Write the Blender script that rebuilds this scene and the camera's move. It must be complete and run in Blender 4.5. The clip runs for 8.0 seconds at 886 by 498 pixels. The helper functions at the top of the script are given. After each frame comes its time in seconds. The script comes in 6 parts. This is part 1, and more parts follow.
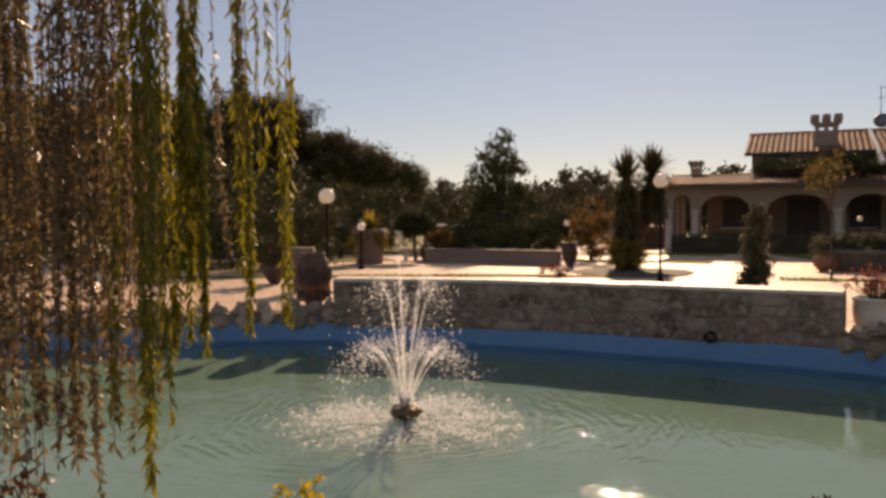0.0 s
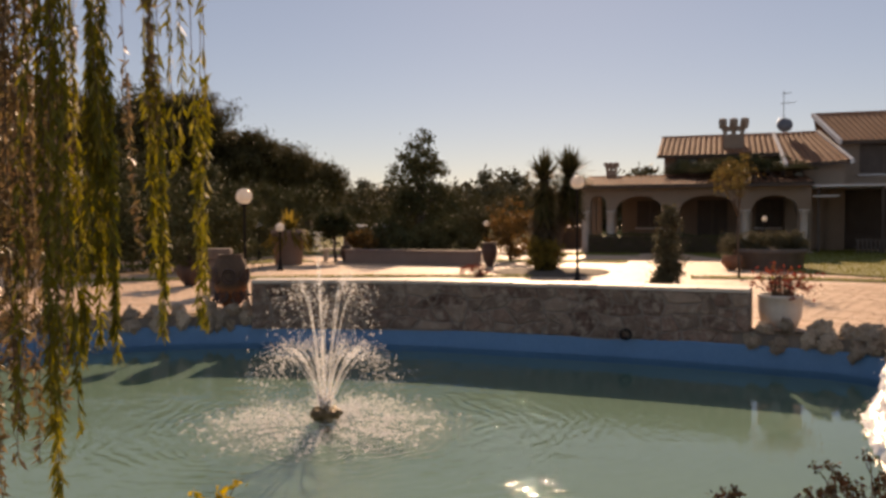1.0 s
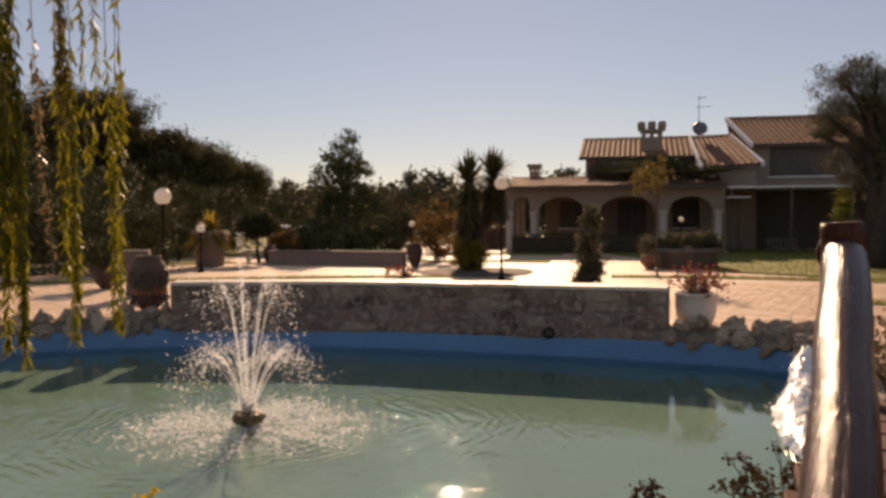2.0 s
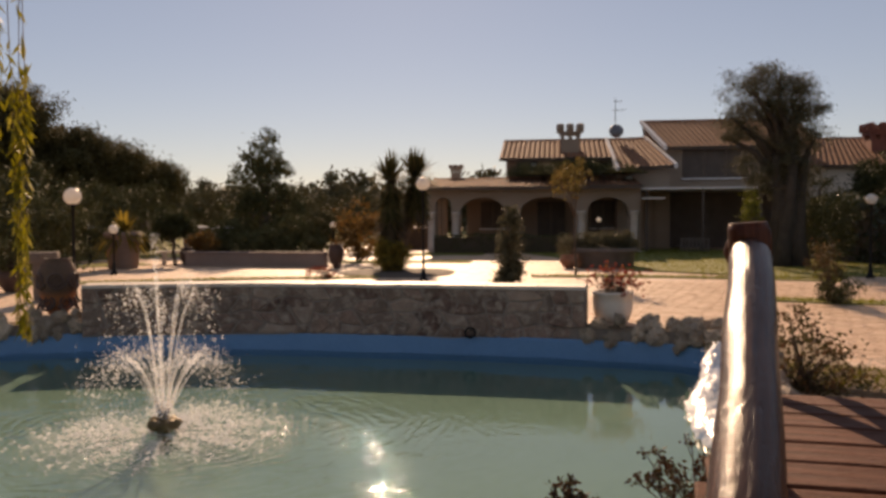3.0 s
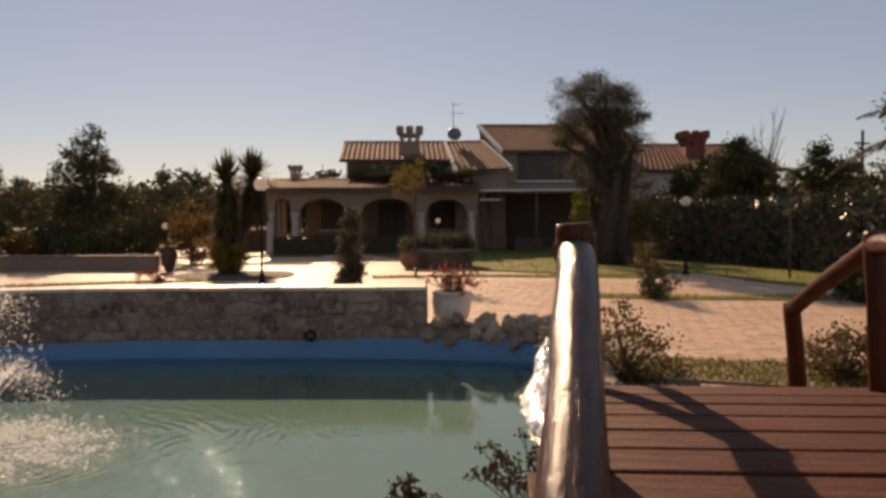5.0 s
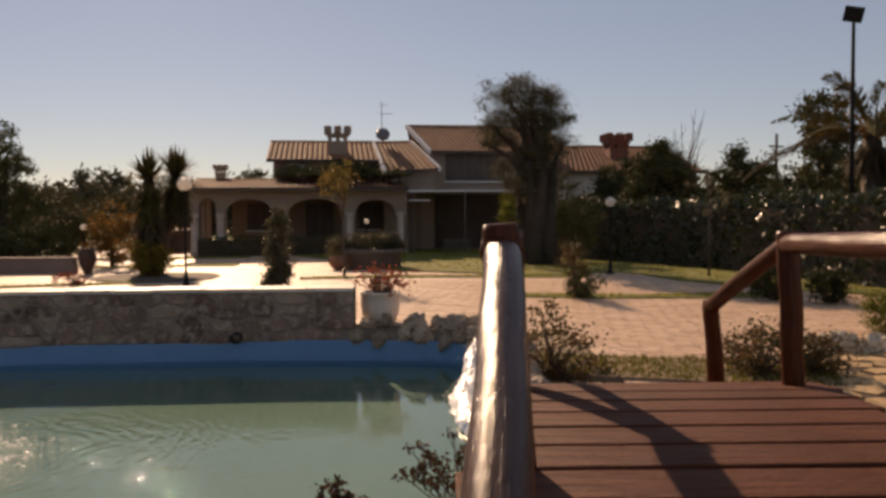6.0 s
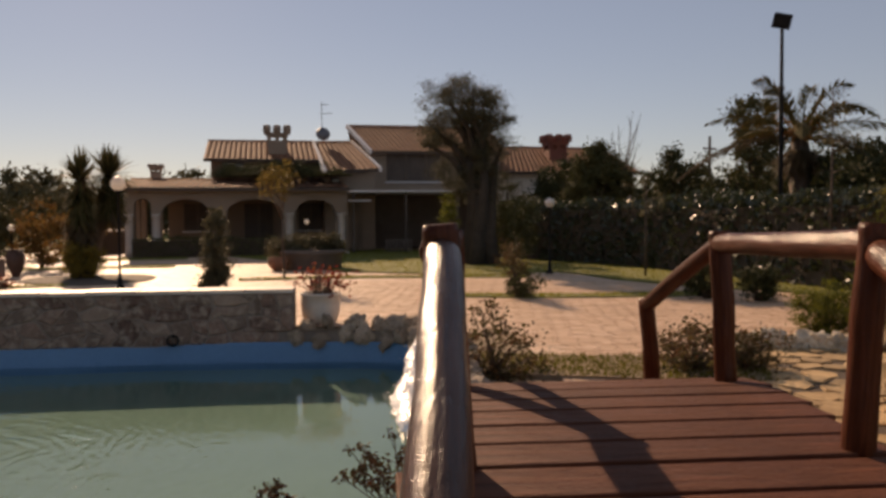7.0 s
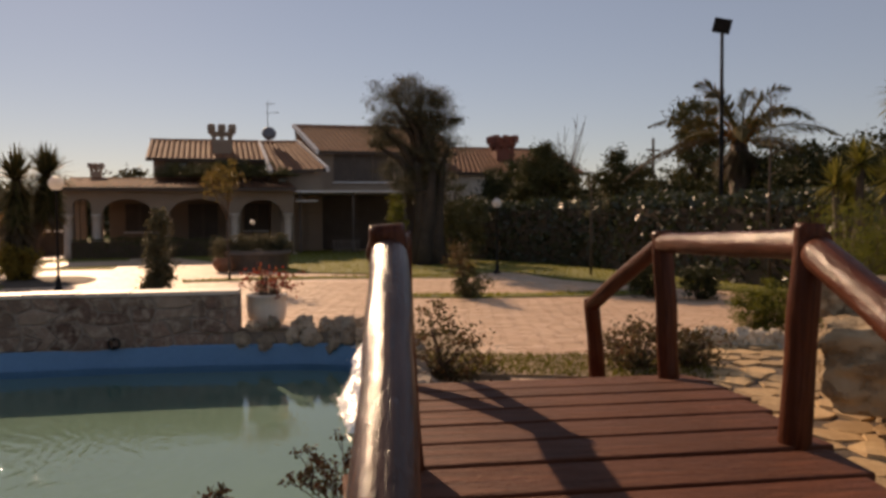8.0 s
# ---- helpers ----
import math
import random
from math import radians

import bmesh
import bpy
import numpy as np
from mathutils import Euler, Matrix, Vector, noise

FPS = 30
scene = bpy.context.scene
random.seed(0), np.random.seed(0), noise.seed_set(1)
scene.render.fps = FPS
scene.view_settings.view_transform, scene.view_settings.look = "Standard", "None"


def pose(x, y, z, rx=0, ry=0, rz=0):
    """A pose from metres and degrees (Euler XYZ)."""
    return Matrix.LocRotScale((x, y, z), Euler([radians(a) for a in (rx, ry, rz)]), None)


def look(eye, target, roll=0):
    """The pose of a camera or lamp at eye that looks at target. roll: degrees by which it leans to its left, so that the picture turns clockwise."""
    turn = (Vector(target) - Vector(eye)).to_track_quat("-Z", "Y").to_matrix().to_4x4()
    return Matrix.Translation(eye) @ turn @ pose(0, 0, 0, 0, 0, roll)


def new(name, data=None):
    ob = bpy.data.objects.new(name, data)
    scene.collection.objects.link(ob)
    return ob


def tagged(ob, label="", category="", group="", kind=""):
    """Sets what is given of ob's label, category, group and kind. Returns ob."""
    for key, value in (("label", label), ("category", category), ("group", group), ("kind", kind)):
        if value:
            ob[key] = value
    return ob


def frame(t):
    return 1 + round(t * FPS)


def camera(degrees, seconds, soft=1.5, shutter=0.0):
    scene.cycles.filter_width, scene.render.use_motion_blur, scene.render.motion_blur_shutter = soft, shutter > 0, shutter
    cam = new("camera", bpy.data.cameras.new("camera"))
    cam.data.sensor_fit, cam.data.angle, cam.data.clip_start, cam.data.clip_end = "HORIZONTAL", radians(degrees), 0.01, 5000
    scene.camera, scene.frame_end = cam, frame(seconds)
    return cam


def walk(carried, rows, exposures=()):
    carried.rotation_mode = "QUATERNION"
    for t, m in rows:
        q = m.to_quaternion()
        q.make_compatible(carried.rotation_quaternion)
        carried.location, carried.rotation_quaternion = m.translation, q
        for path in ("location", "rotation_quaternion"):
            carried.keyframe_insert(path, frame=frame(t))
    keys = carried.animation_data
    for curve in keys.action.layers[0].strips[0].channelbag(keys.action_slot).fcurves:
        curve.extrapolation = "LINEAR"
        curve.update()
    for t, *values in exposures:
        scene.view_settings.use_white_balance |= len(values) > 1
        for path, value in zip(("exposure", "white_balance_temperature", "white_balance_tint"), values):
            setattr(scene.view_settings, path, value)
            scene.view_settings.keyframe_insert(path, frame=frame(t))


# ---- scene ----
# ======== camera: a tripod pan, the lens a little ahead of the pan axis ========
EYE_Z, PITCH, ROLL, ARM = 1.65, -2.339, -0.408, 0.0792
PAN = [(0.0, 0.0), (0.5, 2.77), (1.0, 5.46), (1.5, 8.04), (3.0, 15.97), (3.5, 18.80), (4.0, 21.47), (4.5, 24.18),
       (6.0, 31.79), (6.5, 33.82), (7.0, 35.84), (7.5, 37.64), (8.0, 39.43)]


def tripod(yaw):
    return pose(0, 0, EYE_Z, 0, 0, -yaw) @ pose(0, ARM, 0, 90 + PITCH) @ pose(0, 0, 0, 0, 0, ROLL)


cam = camera(56.14, 8.0, 3.2)
walk(cam, [(t, tripod(yaw)) for t, yaw in PAN], [(0.0, 0.19, 7800, 27), (4.0, 0.12, 7800, 27), (8.0, 0.01, 7800, 27)])

# ======== world, sun, exposure ========
SUN_EL, SUN_AZ = 24.6, 13.0          # degrees; azimuth from +y towards +x
world = bpy.data.worlds.new("sky")
scene.world = world
world.use_nodes = True
wn, wl = world.node_tree.nodes, world.node_tree.links
sky = wn.new("ShaderNodeTexSky")
sky.sky_type = "NISHITA"
sky.sun_disc = False
sky.sun_elevation, sky.sun_rotation = radians(SUN_EL), radians(SUN_AZ)
sky.air_density, sky.dust_density, sky.ozone_density = 0.92, 0.07, 1.3
sky.altitude = 150
haze = wn.new("ShaderNodeMix")          # thin high haze evens out the clear sky
haze.data_type = "RGBA"
haze.inputs[0].default_value = 0.4
haze.inputs[7].default_value = (3.9, 5.2, 6.6, 1)
wl.new(sky.outputs["Color"], haze.inputs[6])
wl.new(haze.outputs[2], wn["Background"].inputs["Color"])
wn["Background"].inputs["Strength"].default_value = 0.072
sun_data = bpy.data.lights.new("sun", "SUN")
sun_data.energy, sun_data.angle, sun_data.color = 4.9, radians(0.55), (1.0, 0.80, 0.55)
sun = new("sun", sun_data)
to_sun = Vector((math.sin(radians(SUN_AZ)) * math.cos(radians(SUN_EL)), math.cos(radians(SUN_AZ)) * math.cos(radians(SUN_EL)), math.sin(radians(SUN_EL))))
sun.matrix_world = look(to_sun * 60, (0, 0, 0))

# ======== materials ========
rnd = random.Random(7)


class Mat:
    """A small wrapper to write node materials briefly."""

    def __init__(self, name, rough=0.6, metal=0.0, spec=0.5):
        self.m = bpy.data.materials.new(name)
        self.m.use_nodes = True
        self.n, self.l = self.m.node_tree.nodes, self.m.node_tree.links
        self.b = self.n["Principled BSDF"]
        self.b.inputs["Roughness"].default_value = rough
        self.b.inputs["Metallic"].default_value = metal
        self.b.inputs["Specular IOR Level"].default_value = spec
        self.co = self.n.new("ShaderNodeTexCoord").outputs["Object"]
        self.height = None

    def node(self, kind, **inputs):
        nd = self.n.new(kind)
        for k, v in inputs.items():
            sock = nd.inputs[k.replace("_", " ")]
            if hasattr(v, "is_output"):
                self.l.new(v, sock)
            else:
                sock.default_value = v
        return nd

    def mapped(self, scale):
        mp = self.node("ShaderNodeMapping", Vector=self.co)
        mp.inputs["Scale"].default_value = scale
        return mp.outputs["Vector"]

    def noise(self, scale, detail=4.0, rough=0.6, vec=None, distort=0.0):
        return self.node("ShaderNodeTexNoise", Vector=vec or self.co, Scale=scale, Detail=detail, Roughness=rough, Distortion=distort).outputs["Fac"]

    def ramp(self, fac, stops):
        r = self.node("ShaderNodeValToRGB", Fac=fac)
        el = r.color_ramp.elements
        while len(el) < len(stops):
            el.new(0.5)
        for e, (p, c) in zip(el, stops):
            e.position, e.color = p, (*c, 1) if len(c) == 3 else c
        return r.outputs["Color"]

    def mix(self, fac, a, b, mode="MIX"):
        nd = self.n.new("ShaderNodeMix")
        nd.data_type, nd.blend_type = "RGBA", mode
        for sock, v in ((nd.inputs[0], fac), (nd.inputs[6], a), (nd.inputs[7], b)):
            if hasattr(v, "is_output"):
                self.l.new(v, sock)
            else:
                sock.default_value = v if isinstance(v, float) else (*v, 1)
        return nd.outputs[2]

    def per_object(self):
        return self.n.new("ShaderNodeObjectInfo").outputs["Random"]

    def per_island(self):
        return self.n.new("ShaderNodeNewGeometry").outputs["Random Per Island"]

    def hsv(self, color, hue=0.5, sat=1.0, val=1.0):
        return self.node("ShaderNodeHueSaturation", Color=color, Hue=hue, Saturation=sat, Value=val).outputs["Color"]

    def scaled(self, fac, lo, hi):
        nd = self.node("ShaderNodeMapRange", Value=fac)
        nd.inputs["To Min"].default_value, nd.inputs["To Max"].default_value = lo, hi
        return nd.outputs["Result"]

    def color(self, c):
        if hasattr(c, "is_output"):
            self.l.new(c, self.b.inputs["Base Color"])
        else:
            self.b.inputs["Base Color"].default_value = (*c, 1)
        return self

    def rough(self, r):
        self.l.new(r, self.b.inputs["Roughness"])
        return self

    def bump(self, h, strength=0.4, dist=0.01):
        bp = self.node("ShaderNodeBump", Height=h, Strength=strength, Distance=dist)
        self.l.new(bp.outputs["Normal"], self.b.inputs["Normal"])
        return self

    def translucent(self, color, share):
        tr = self.node("ShaderNodeBsdfTranslucent", Color=color if hasattr(color, "is_output") else (*color, 1))
        mx = self.node("ShaderNodeMixShader", Fac=share)
        self.l.new(self.b.outputs[0], mx.inputs[1])
        self.l.new(tr.outputs[0], mx.inputs[2])
        self.l.new(mx.outputs[0], self.n["Material Output"].inputs["Surface"])
        return self


def speckled(name, dark, light, big=1.5, fine=25.0, rough=0.7, bump=0.4, dist=0.01, metal=0.0, vary=0.0, spec=0.5):
    """Two scales of variation between a dark and a light tone, with matching relief."""
    k = Mat(name, rough, metal, spec)
    a, b = k.noise(big), k.noise(fine, 6, 0.7)
    f = k.mix(0.5, a, b)
    c = k.ramp(f, [(0.3, dark), (0.7, light)])
    if vary:
        c = k.hsv(c, val=k.scaled(k.per_object(), 1 - vary, 1 + vary))
    k.color(c).bump(f, bump, dist)
    return k.m


def leafy(name, tones, share=0.35, rough=0.65, sat=1.0, gloss=0.12):
    """Leaves: each leaf takes its own tone; light comes through."""
    k = Mat(name, rough, 0.0, gloss)
    c = k.ramp(k.per_island(), [(i / max(1, len(tones) - 1), t) for i, t in enumerate(tones)])
    c = k.mix(k.scaled(k.noise(0.9, 2), 0.0, 0.35), c, tones[0])
    k.color(c)
    k.translucent(k.hsv(c, 0.49, 1.1 * sat, 1.5), share)
    return k.m


def paving_material():
    k = Mat("pink_stone_paving", 0.6, 0, 0.3)
    v = k.node("ShaderNodeTexVoronoi", Vector=k.co, Scale=4.6)
    v.feature = "DISTANCE_TO_EDGE"
    cell = k.node("ShaderNodeTexVoronoi", Vector=k.co, Scale=4.6)
    tone = k.ramp(cell.outputs["Color"], [(0.1, (0.53, 0.335, 0.21)), (0.5, (0.67, 0.455, 0.30)), (0.9, (0.74, 0.555, 0.40))])
    tone = k.mix(k.scaled(k.noise(0.35, 5), 0.0, 0.6), tone, (0.58, 0.375, 0.24))
    joint = k.ramp(v.outputs["Distance"], [(0.0, (0, 0, 0)), (0.06, (1, 1, 1))])
    k.color(k.mix(joint, (0.27, 0.2, 0.15), tone))
    h = k.mix(0.7, k.noise(30, 6, 0.7), joint)
    return k.bump(h, 0.7, 0.012).m


def water_material():
    """Shallow water: a nearly calm mirror, broken by short steep ripples where the fountain falls."""
    k = Mat("shallow_pond_water", 0.0, 0, 0.5)

    def maths(op, a, b):
        nd = k.n.new("ShaderNodeMath")
        nd.operation = op
        for sock, v in zip(nd.inputs, (a, b)):
            if hasattr(v, "is_output"):
                k.l.new(v, sock)
            else:
                sock.default_value = v
        return nd.outputs[0]

    away = k.node("ShaderNodeVectorMath", Vector=k.co)
    away.operation = "DISTANCE"
    away.inputs[1].default_value = (-0.3, 8.5, -0.46)
    far = maths("DIVIDE", away.outputs["Value"], 6.0)
    stir = k.ramp(far, [(0.0, (1, 1, 1)), (0.17, (1, 1, 1)), (0.25, (0.20, 0.20, 0.20)), (0.42, (0.08, 0.08, 0.08)), (0.75, (0.02, 0.02, 0.02))])
    out = k.node("ShaderNodeVectorMath", Vector=k.co)
    out.operation = "SUBTRACT"
    out.inputs[1].default_value = (-0.4, 8.6, 0.0)
    rings = k.node("ShaderNodeTexWave", Vector=out.outputs["Vector"], Scale=1.9, Distortion=16.0, Detail=2.0)
    rings.inputs["Detail Scale"].default_value = 0.8
    rings.wave_type, rings.rings_direction = "RINGS", "Z"
    fade = k.ramp(far, [(0.0, (1, 1, 1)), (0.2, (1, 1, 1)), (0.45, (0.35, 0.35, 0.35)), (0.7, (0.05, 0.05, 0.05)), (1.0, (0, 0, 0))])
    broken = k.ramp(k.noise(0.9, 3, 0.5), [(0.40, (0.15, 0.15, 0.15)), (0.60, (1, 1, 1))])
    swell = k.noise(1.3, 2, 0.5, k.mapped((1, 1.6, 1)), 0.6)
    patch = k.ramp(k.noise(0.42, 3, 0.5), [(0.45, (0, 0, 0)), (0.62, (1, 1, 1))])
    small = maths("MULTIPLY", k.noise(9.0, 2, 0.5, distort=0.5), patch)
    chop = k.noise(13.0, 3, 0.6, distort=0.9)
    h = maths("ADD", maths("MULTIPLY", swell, 0.0016), maths("MULTIPLY", small, 0.0011))
    h = maths("ADD", h, maths("MULTIPLY", maths("MULTIPLY", chop, stir), 0.024))
    h = maths("ADD", h, maths("MULTIPLY", maths("MULTIPLY", rings.outputs["Fac"], broken), maths("MULTIPLY", fade, 0.0085)))
    spots = k.ramp(k.noise(3.4, 3, 0.6), [(0.57, (0, 0, 0)), (0.70, (1, 1, 1))])
    near = k.ramp(far, [(0.2, (1, 1, 1)), (0.55, (0.5, 0.5, 0.5)), (0.8, (0, 0, 0))])
    lap = maths("MULTIPLY", maths("MULTIPLY", k.noise(12.0, 2, 0.5, k.mapped((0.6, 1.5, 1)), 0.6), spots), near)
    h = maths("ADD", h, maths("MULTIPLY", lap, 0.004))
    k.bump(h, 1.0, 1.0)
    normal = k.b.inputs["Normal"].links[0].from_socket
    k.n.remove(k.b)
    clear = k.node("ShaderNodeBsdfTransparent", Color=(0.86, 0.96, 0.93, 1))
    mirror = k.node("ShaderNodeBsdfAnisotropic", Color=(1, 1, 1, 1), Roughness=0.012, Normal=normal)
    gloss = k.node("ShaderNodeFresnel", IOR=1.33, Normal=normal)
    mx = k.node("ShaderNodeMixShader", Fac=gloss.outputs[0])
    k.l.new(clear.outputs[0], mx.inputs[1])
    k.l.new(mirror.outputs[0], mx.inputs[2])
    k.l.new(mx.outputs[0], k.n["Material Output"].inputs["Surface"])
    return k.m


def wood_material(name, dark, light, rough=0.32, coat=0.6, axis=2, stretch=10.0, vary=0.12, relief=0.022, lumps=0.0):
    k = Mat(name, rough, 0, 0.5)
    s = [stretch, stretch, stretch]
    s[axis] = 0.9
    g = k.noise(2.2, 7, 0.65, k.mapped(s), 0.8)
    blot = k.noise(2.4, 4, 0.6)
    c = k.ramp(g, [(0.3, dark), (0.72, light)])
    c = k.mix(k.scaled(blot, 0.0, 0.5), c, dark)
    c = k.hsv(c, val=k.scaled(k.per_object(), 1 - vary, 1 + vary))
    k.color(c)
    k.rough(k.scaled(blot, rough * 0.75, rough * 1.5))
    k.b.inputs["Coat Weight"].default_value = coat
    k.b.inputs["Coat Roughness"].default_value = 0.2
    h = k.mix(0.4, g, k.noise(26, 5, 0.7))
    if lumps:       # hand-peeled: shallow scoops under the varnish
        h = k.mix(lumps, h, k.noise(7.0, 4, 0.62, k.mapped((2.4, 2.4, 0.8)), 0.7))
    k.bump(h, 1.0, relief)
    k.l.new(k.b.inputs["Normal"].links[0].from_socket, k.b.inputs["Coat Normal"])
    return k.m


def stone_material(name, dark, light, big, fine, rough, bump, dist, vary):
    """Rubble: each stone has a tone of its own, from pinkish brown to pale grey, blotched with lime."""
    k = Mat(name, rough, 0, 0.3)
    a, b = k.noise(big, 5, 0.65), k.noise(fine, 6, 0.7)
    f = k.mix(0.5, a, b)
    own = k.per_object()
    c = k.ramp(f, [(0.38, dark), (0.61, light)])
    c = k.mix(k.scaled(own, 0.0, 0.6), c, (0.36, 0.28, 0.215))
    c = k.hsv(c, val=k.scaled(k.ramp(own, [(0.0, (0.1, 0.1, 0.1)), (0.33, (0.9, 0.9, 0.9)), (0.66, (0.25, 0.25, 0.25)), (1.0, (1, 1, 1))]), 0.5, 1.1))
    c = k.hsv(c, val=k.scaled(k.noise(1.7, 2), 1 - vary, 1 + vary))
    lime = k.ramp(k.noise(9.0, 5, 0.6), [(0.48, (0, 0, 0)), (0.68, (0.8, 0.8, 0.8))])
    k.color(k.mix(lime, c, (0.44, 0.36, 0.285))).bump(f, bump, dist)
    return k.m


def spray_material(name, share, rough, through_share=0.0):
    k = Mat(name, rough, 0, 0.8)
    k.color(k.ramp(k.noise(18, 3), [(0.3, (0.90, 0.92, 0.93)), (0.7, (0.97, 0.97, 0.97))]))
    k.bump(k.noise(30, 4), 0.5, 0.01)
    k.translucent((0.98, 0.98, 0.98), share)
    out = k.n["Material Output"].inputs["Surface"]
    solid = out.links[0].from_socket
    clear = k.node("ShaderNodeBsdfTransparent")
    mx = k.node("ShaderNodeMixShader", Fac=through_share)
    k.l.new(solid, mx.inputs[1])
    k.l.new(clear.outputs[0], mx.inputs[2])
    k.l.new(mx.outputs[0], out)
    return k.m


def sett_material():
    """Single paving stones, each with its own tone."""
    k = Mat("pink_beige_paving_stone", 0.65, 0, 0.3)
    own = k.mix(0.5, k.per_object(), k.per_island())
    tone = k.ramp(own, [(0.15, (0.50, 0.33, 0.21)), (0.5, (0.68, 0.47, 0.32)), (0.85, (0.82, 0.63, 0.46))])
    tone = k.mix(k.scaled(k.noise(0.35, 5), 0.0, 0.6), tone, (0.60, 0.39, 0.25))
    k.color(k.mix(k.scaled(k.noise(25, 5, 0.7), 0.0, 0.3), tone, (0.36, 0.24, 0.16)))
    return k.bump(k.noise(18, 6, 0.7), 0.6, 0.007).m


M_SETT = sett_material()
M_PAVE = paving_material()
M_WATER = water_material()
M_POOLFLOOR = speckled("pale_turquoise_pool_paint", (0.165, 0.250, 0.212), (0.215, 0.310, 0.262), 0.5, 9, 0.85, 0.2, 0.01, spec=0.0)
M_SOIL = speckled("dark_soil", (0.05, 0.035, 0.025), (0.13, 0.09, 0.06), 2, 30, 0.9, 0.8, 0.03)
M_DIRT = speckled("dry_bank_earth", (0.17, 0.115, 0.065), (0.34, 0.24, 0.145), 1.3, 22, 0.9, 0.8, 0.03)
M_TURF = speckled("turf", (0.115, 0.125, 0.02), (0.20, 0.19, 0.038), 1.2, 40, 0.85, 0.9, 0.03)
M_BLUE = speckled("blue_pool_paint", (0.065, 0.20, 0.37), (0.095, 0.265, 0.47), 1.4, 20, 0.45, 0.3, 0.006)
M_STONE = stone_material("rubble_stone", (0.10, 0.055, 0.042), (0.33, 0.20, 0.15), 5, 40, 0.85, 0.9, 0.02, vary=0.35)
M_MORTAR = speckled("mortar", (0.17, 0.135, 0.11), (0.31, 0.25, 0.205), 4, 40, 0.9, 0.6, 0.008)
M_COPE = speckled("pale_coping_stone", (0.45, 0.38, 0.31), (0.66, 0.57, 0.48), 3, 30, 0.6, 0.4, 0.006)
M_ROCK = speckled("rough_limestone_rock", (0.22, 0.16, 0.11), (0.52, 0.41, 0.30), 4, 24, 0.9, 1.0, 0.03, vary=0.3)
M_FLAG = speckled("ochre_flagstone", (0.33, 0.20, 0.085), (0.60, 0.42, 0.22), 3, 20, 0.8, 0.8, 0.02, vary=0.3)
M_PALEROCK = speckled("pale_limestone", (0.50, 0.40, 0.28), (0.78, 0.68, 0.53), 3, 20, 0.85, 1.0, 0.03, vary=0.2)
k = Mat("pitted_limestone", 0.85, 0, 0.3)
pit = k.ramp(k.noise(5.5, 5, 0.7), [(0.36, (0, 0, 0)), (0.5, (1, 1, 1))])
tone = k.ramp(k.noise(2.2, 5), [(0.3, (0.31, 0.22, 0.125)), (0.7, (0.56, 0.43, 0.28))])
k.color(k.mix(k.scaled(pit, 0.55, 0.0), tone, (0.22, 0.14, 0.08))).bump(k.mix(0.3, pit, k.noise(22, 6, 0.7)), 0.9, 0.06)
M_PITTED = k.m
M_WOOD = wood_material("varnished_log_wood", (0.040, 0.009, 0.003), (0.17, 0.043, 0.015), 0.6, 0.32, stretch=18.0, relief=0.014, lumps=0.55)
M_WORN = wood_material("thickly_varnished_log_wood", (0.028, 0.009, 0.004), (0.13, 0.041, 0.016), 0.7, 0.75, stretch=18.0, relief=0.014, lumps=0.5)
M_WORN.node_tree.nodes["Principled BSDF"].inputs["Coat Roughness"].default_value = 0.24
M_WORN.node_tree.nodes["Principled BSDF"].inputs["Coat IOR"].default_value = 1.5
for m in (M_WOOD, M_WORN):
    m.node_tree.nodes["Principled BSDF"].inputs["Specular IOR Level"].default_value = 0.03
M_BOARD = wood_material("red_brown_deck_board", (0.062, 0.018, 0.008), (0.20, 0.064, 0.029), 0.62, 0.0, axis=0, vary=0.2)
M_BOARD.node_tree.nodes["Principled BSDF"].inputs["Specular IOR Level"].default_value = 0.2
M_BARK = speckled("grey_brown_bark", (0.04, 0.03, 0.022), (0.14, 0.105, 0.08), 4, 22, 0.9, 1.0, 0.03)
M_OLDBARK = speckled("dark_old_bark", (0.026, 0.020, 0.014), (0.095, 0.072, 0.052), 4, 22, 0.95, 1.0, 0.04)
M_BLACK = speckled("black_cast_iron", (0.012, 0.012, 0.013), (0.03, 0.03, 0.03), 6, 60, 0.85, 0.2, 0.002, spec=0.1)
M_TERRA = speckled("terracotta", (0.20, 0.085, 0.045), (0.40, 0.19, 0.105), 3, 30, 0.8, 0.5, 0.006)
k = Mat("weathered_two_tone_terracotta", 0.8, 0, 0.3)
grain = k.mix(0.5, k.noise(3), k.noise(30, 6, 0.7))
height = k.node("ShaderNodeSeparateXYZ", Vector=k.co).outputs["Z"]
glaze = k.ramp(k.mix(0.12, height, grain), [(0.36, (0, 0, 0)), (0.46, (1, 1, 1))])
k.color(k.mix(glaze, k.ramp(grain, [(0.3, (0.24, 0.08, 0.028)), (0.7, (0.40, 0.15, 0.055))]), k.ramp(grain, [(0.3, (0.075, 0.045, 0.03)), (0.7, (0.17, 0.105, 0.07))]))).bump(grain, 0.5, 0.006)
M_URN = k.m
M_PLANTER = speckled("grey_brown_planter_stone", (0.10, 0.078, 0.065), (0.21, 0.165, 0.135), 3, 26, 0.85, 0.6, 0.01)
M_DARKPOT = speckled("dark_brown_glazed_pot", (0.045, 0.025, 0.018), (0.11, 0.06, 0.045), 3, 30, 0.6, 0.4, 0.006)
M_WHITEPOT = speckled("off_white_pot", (0.58, 0.52, 0.44), (0.74, 0.69, 0.61), 3, 26, 0.7, 0.3, 0.004)
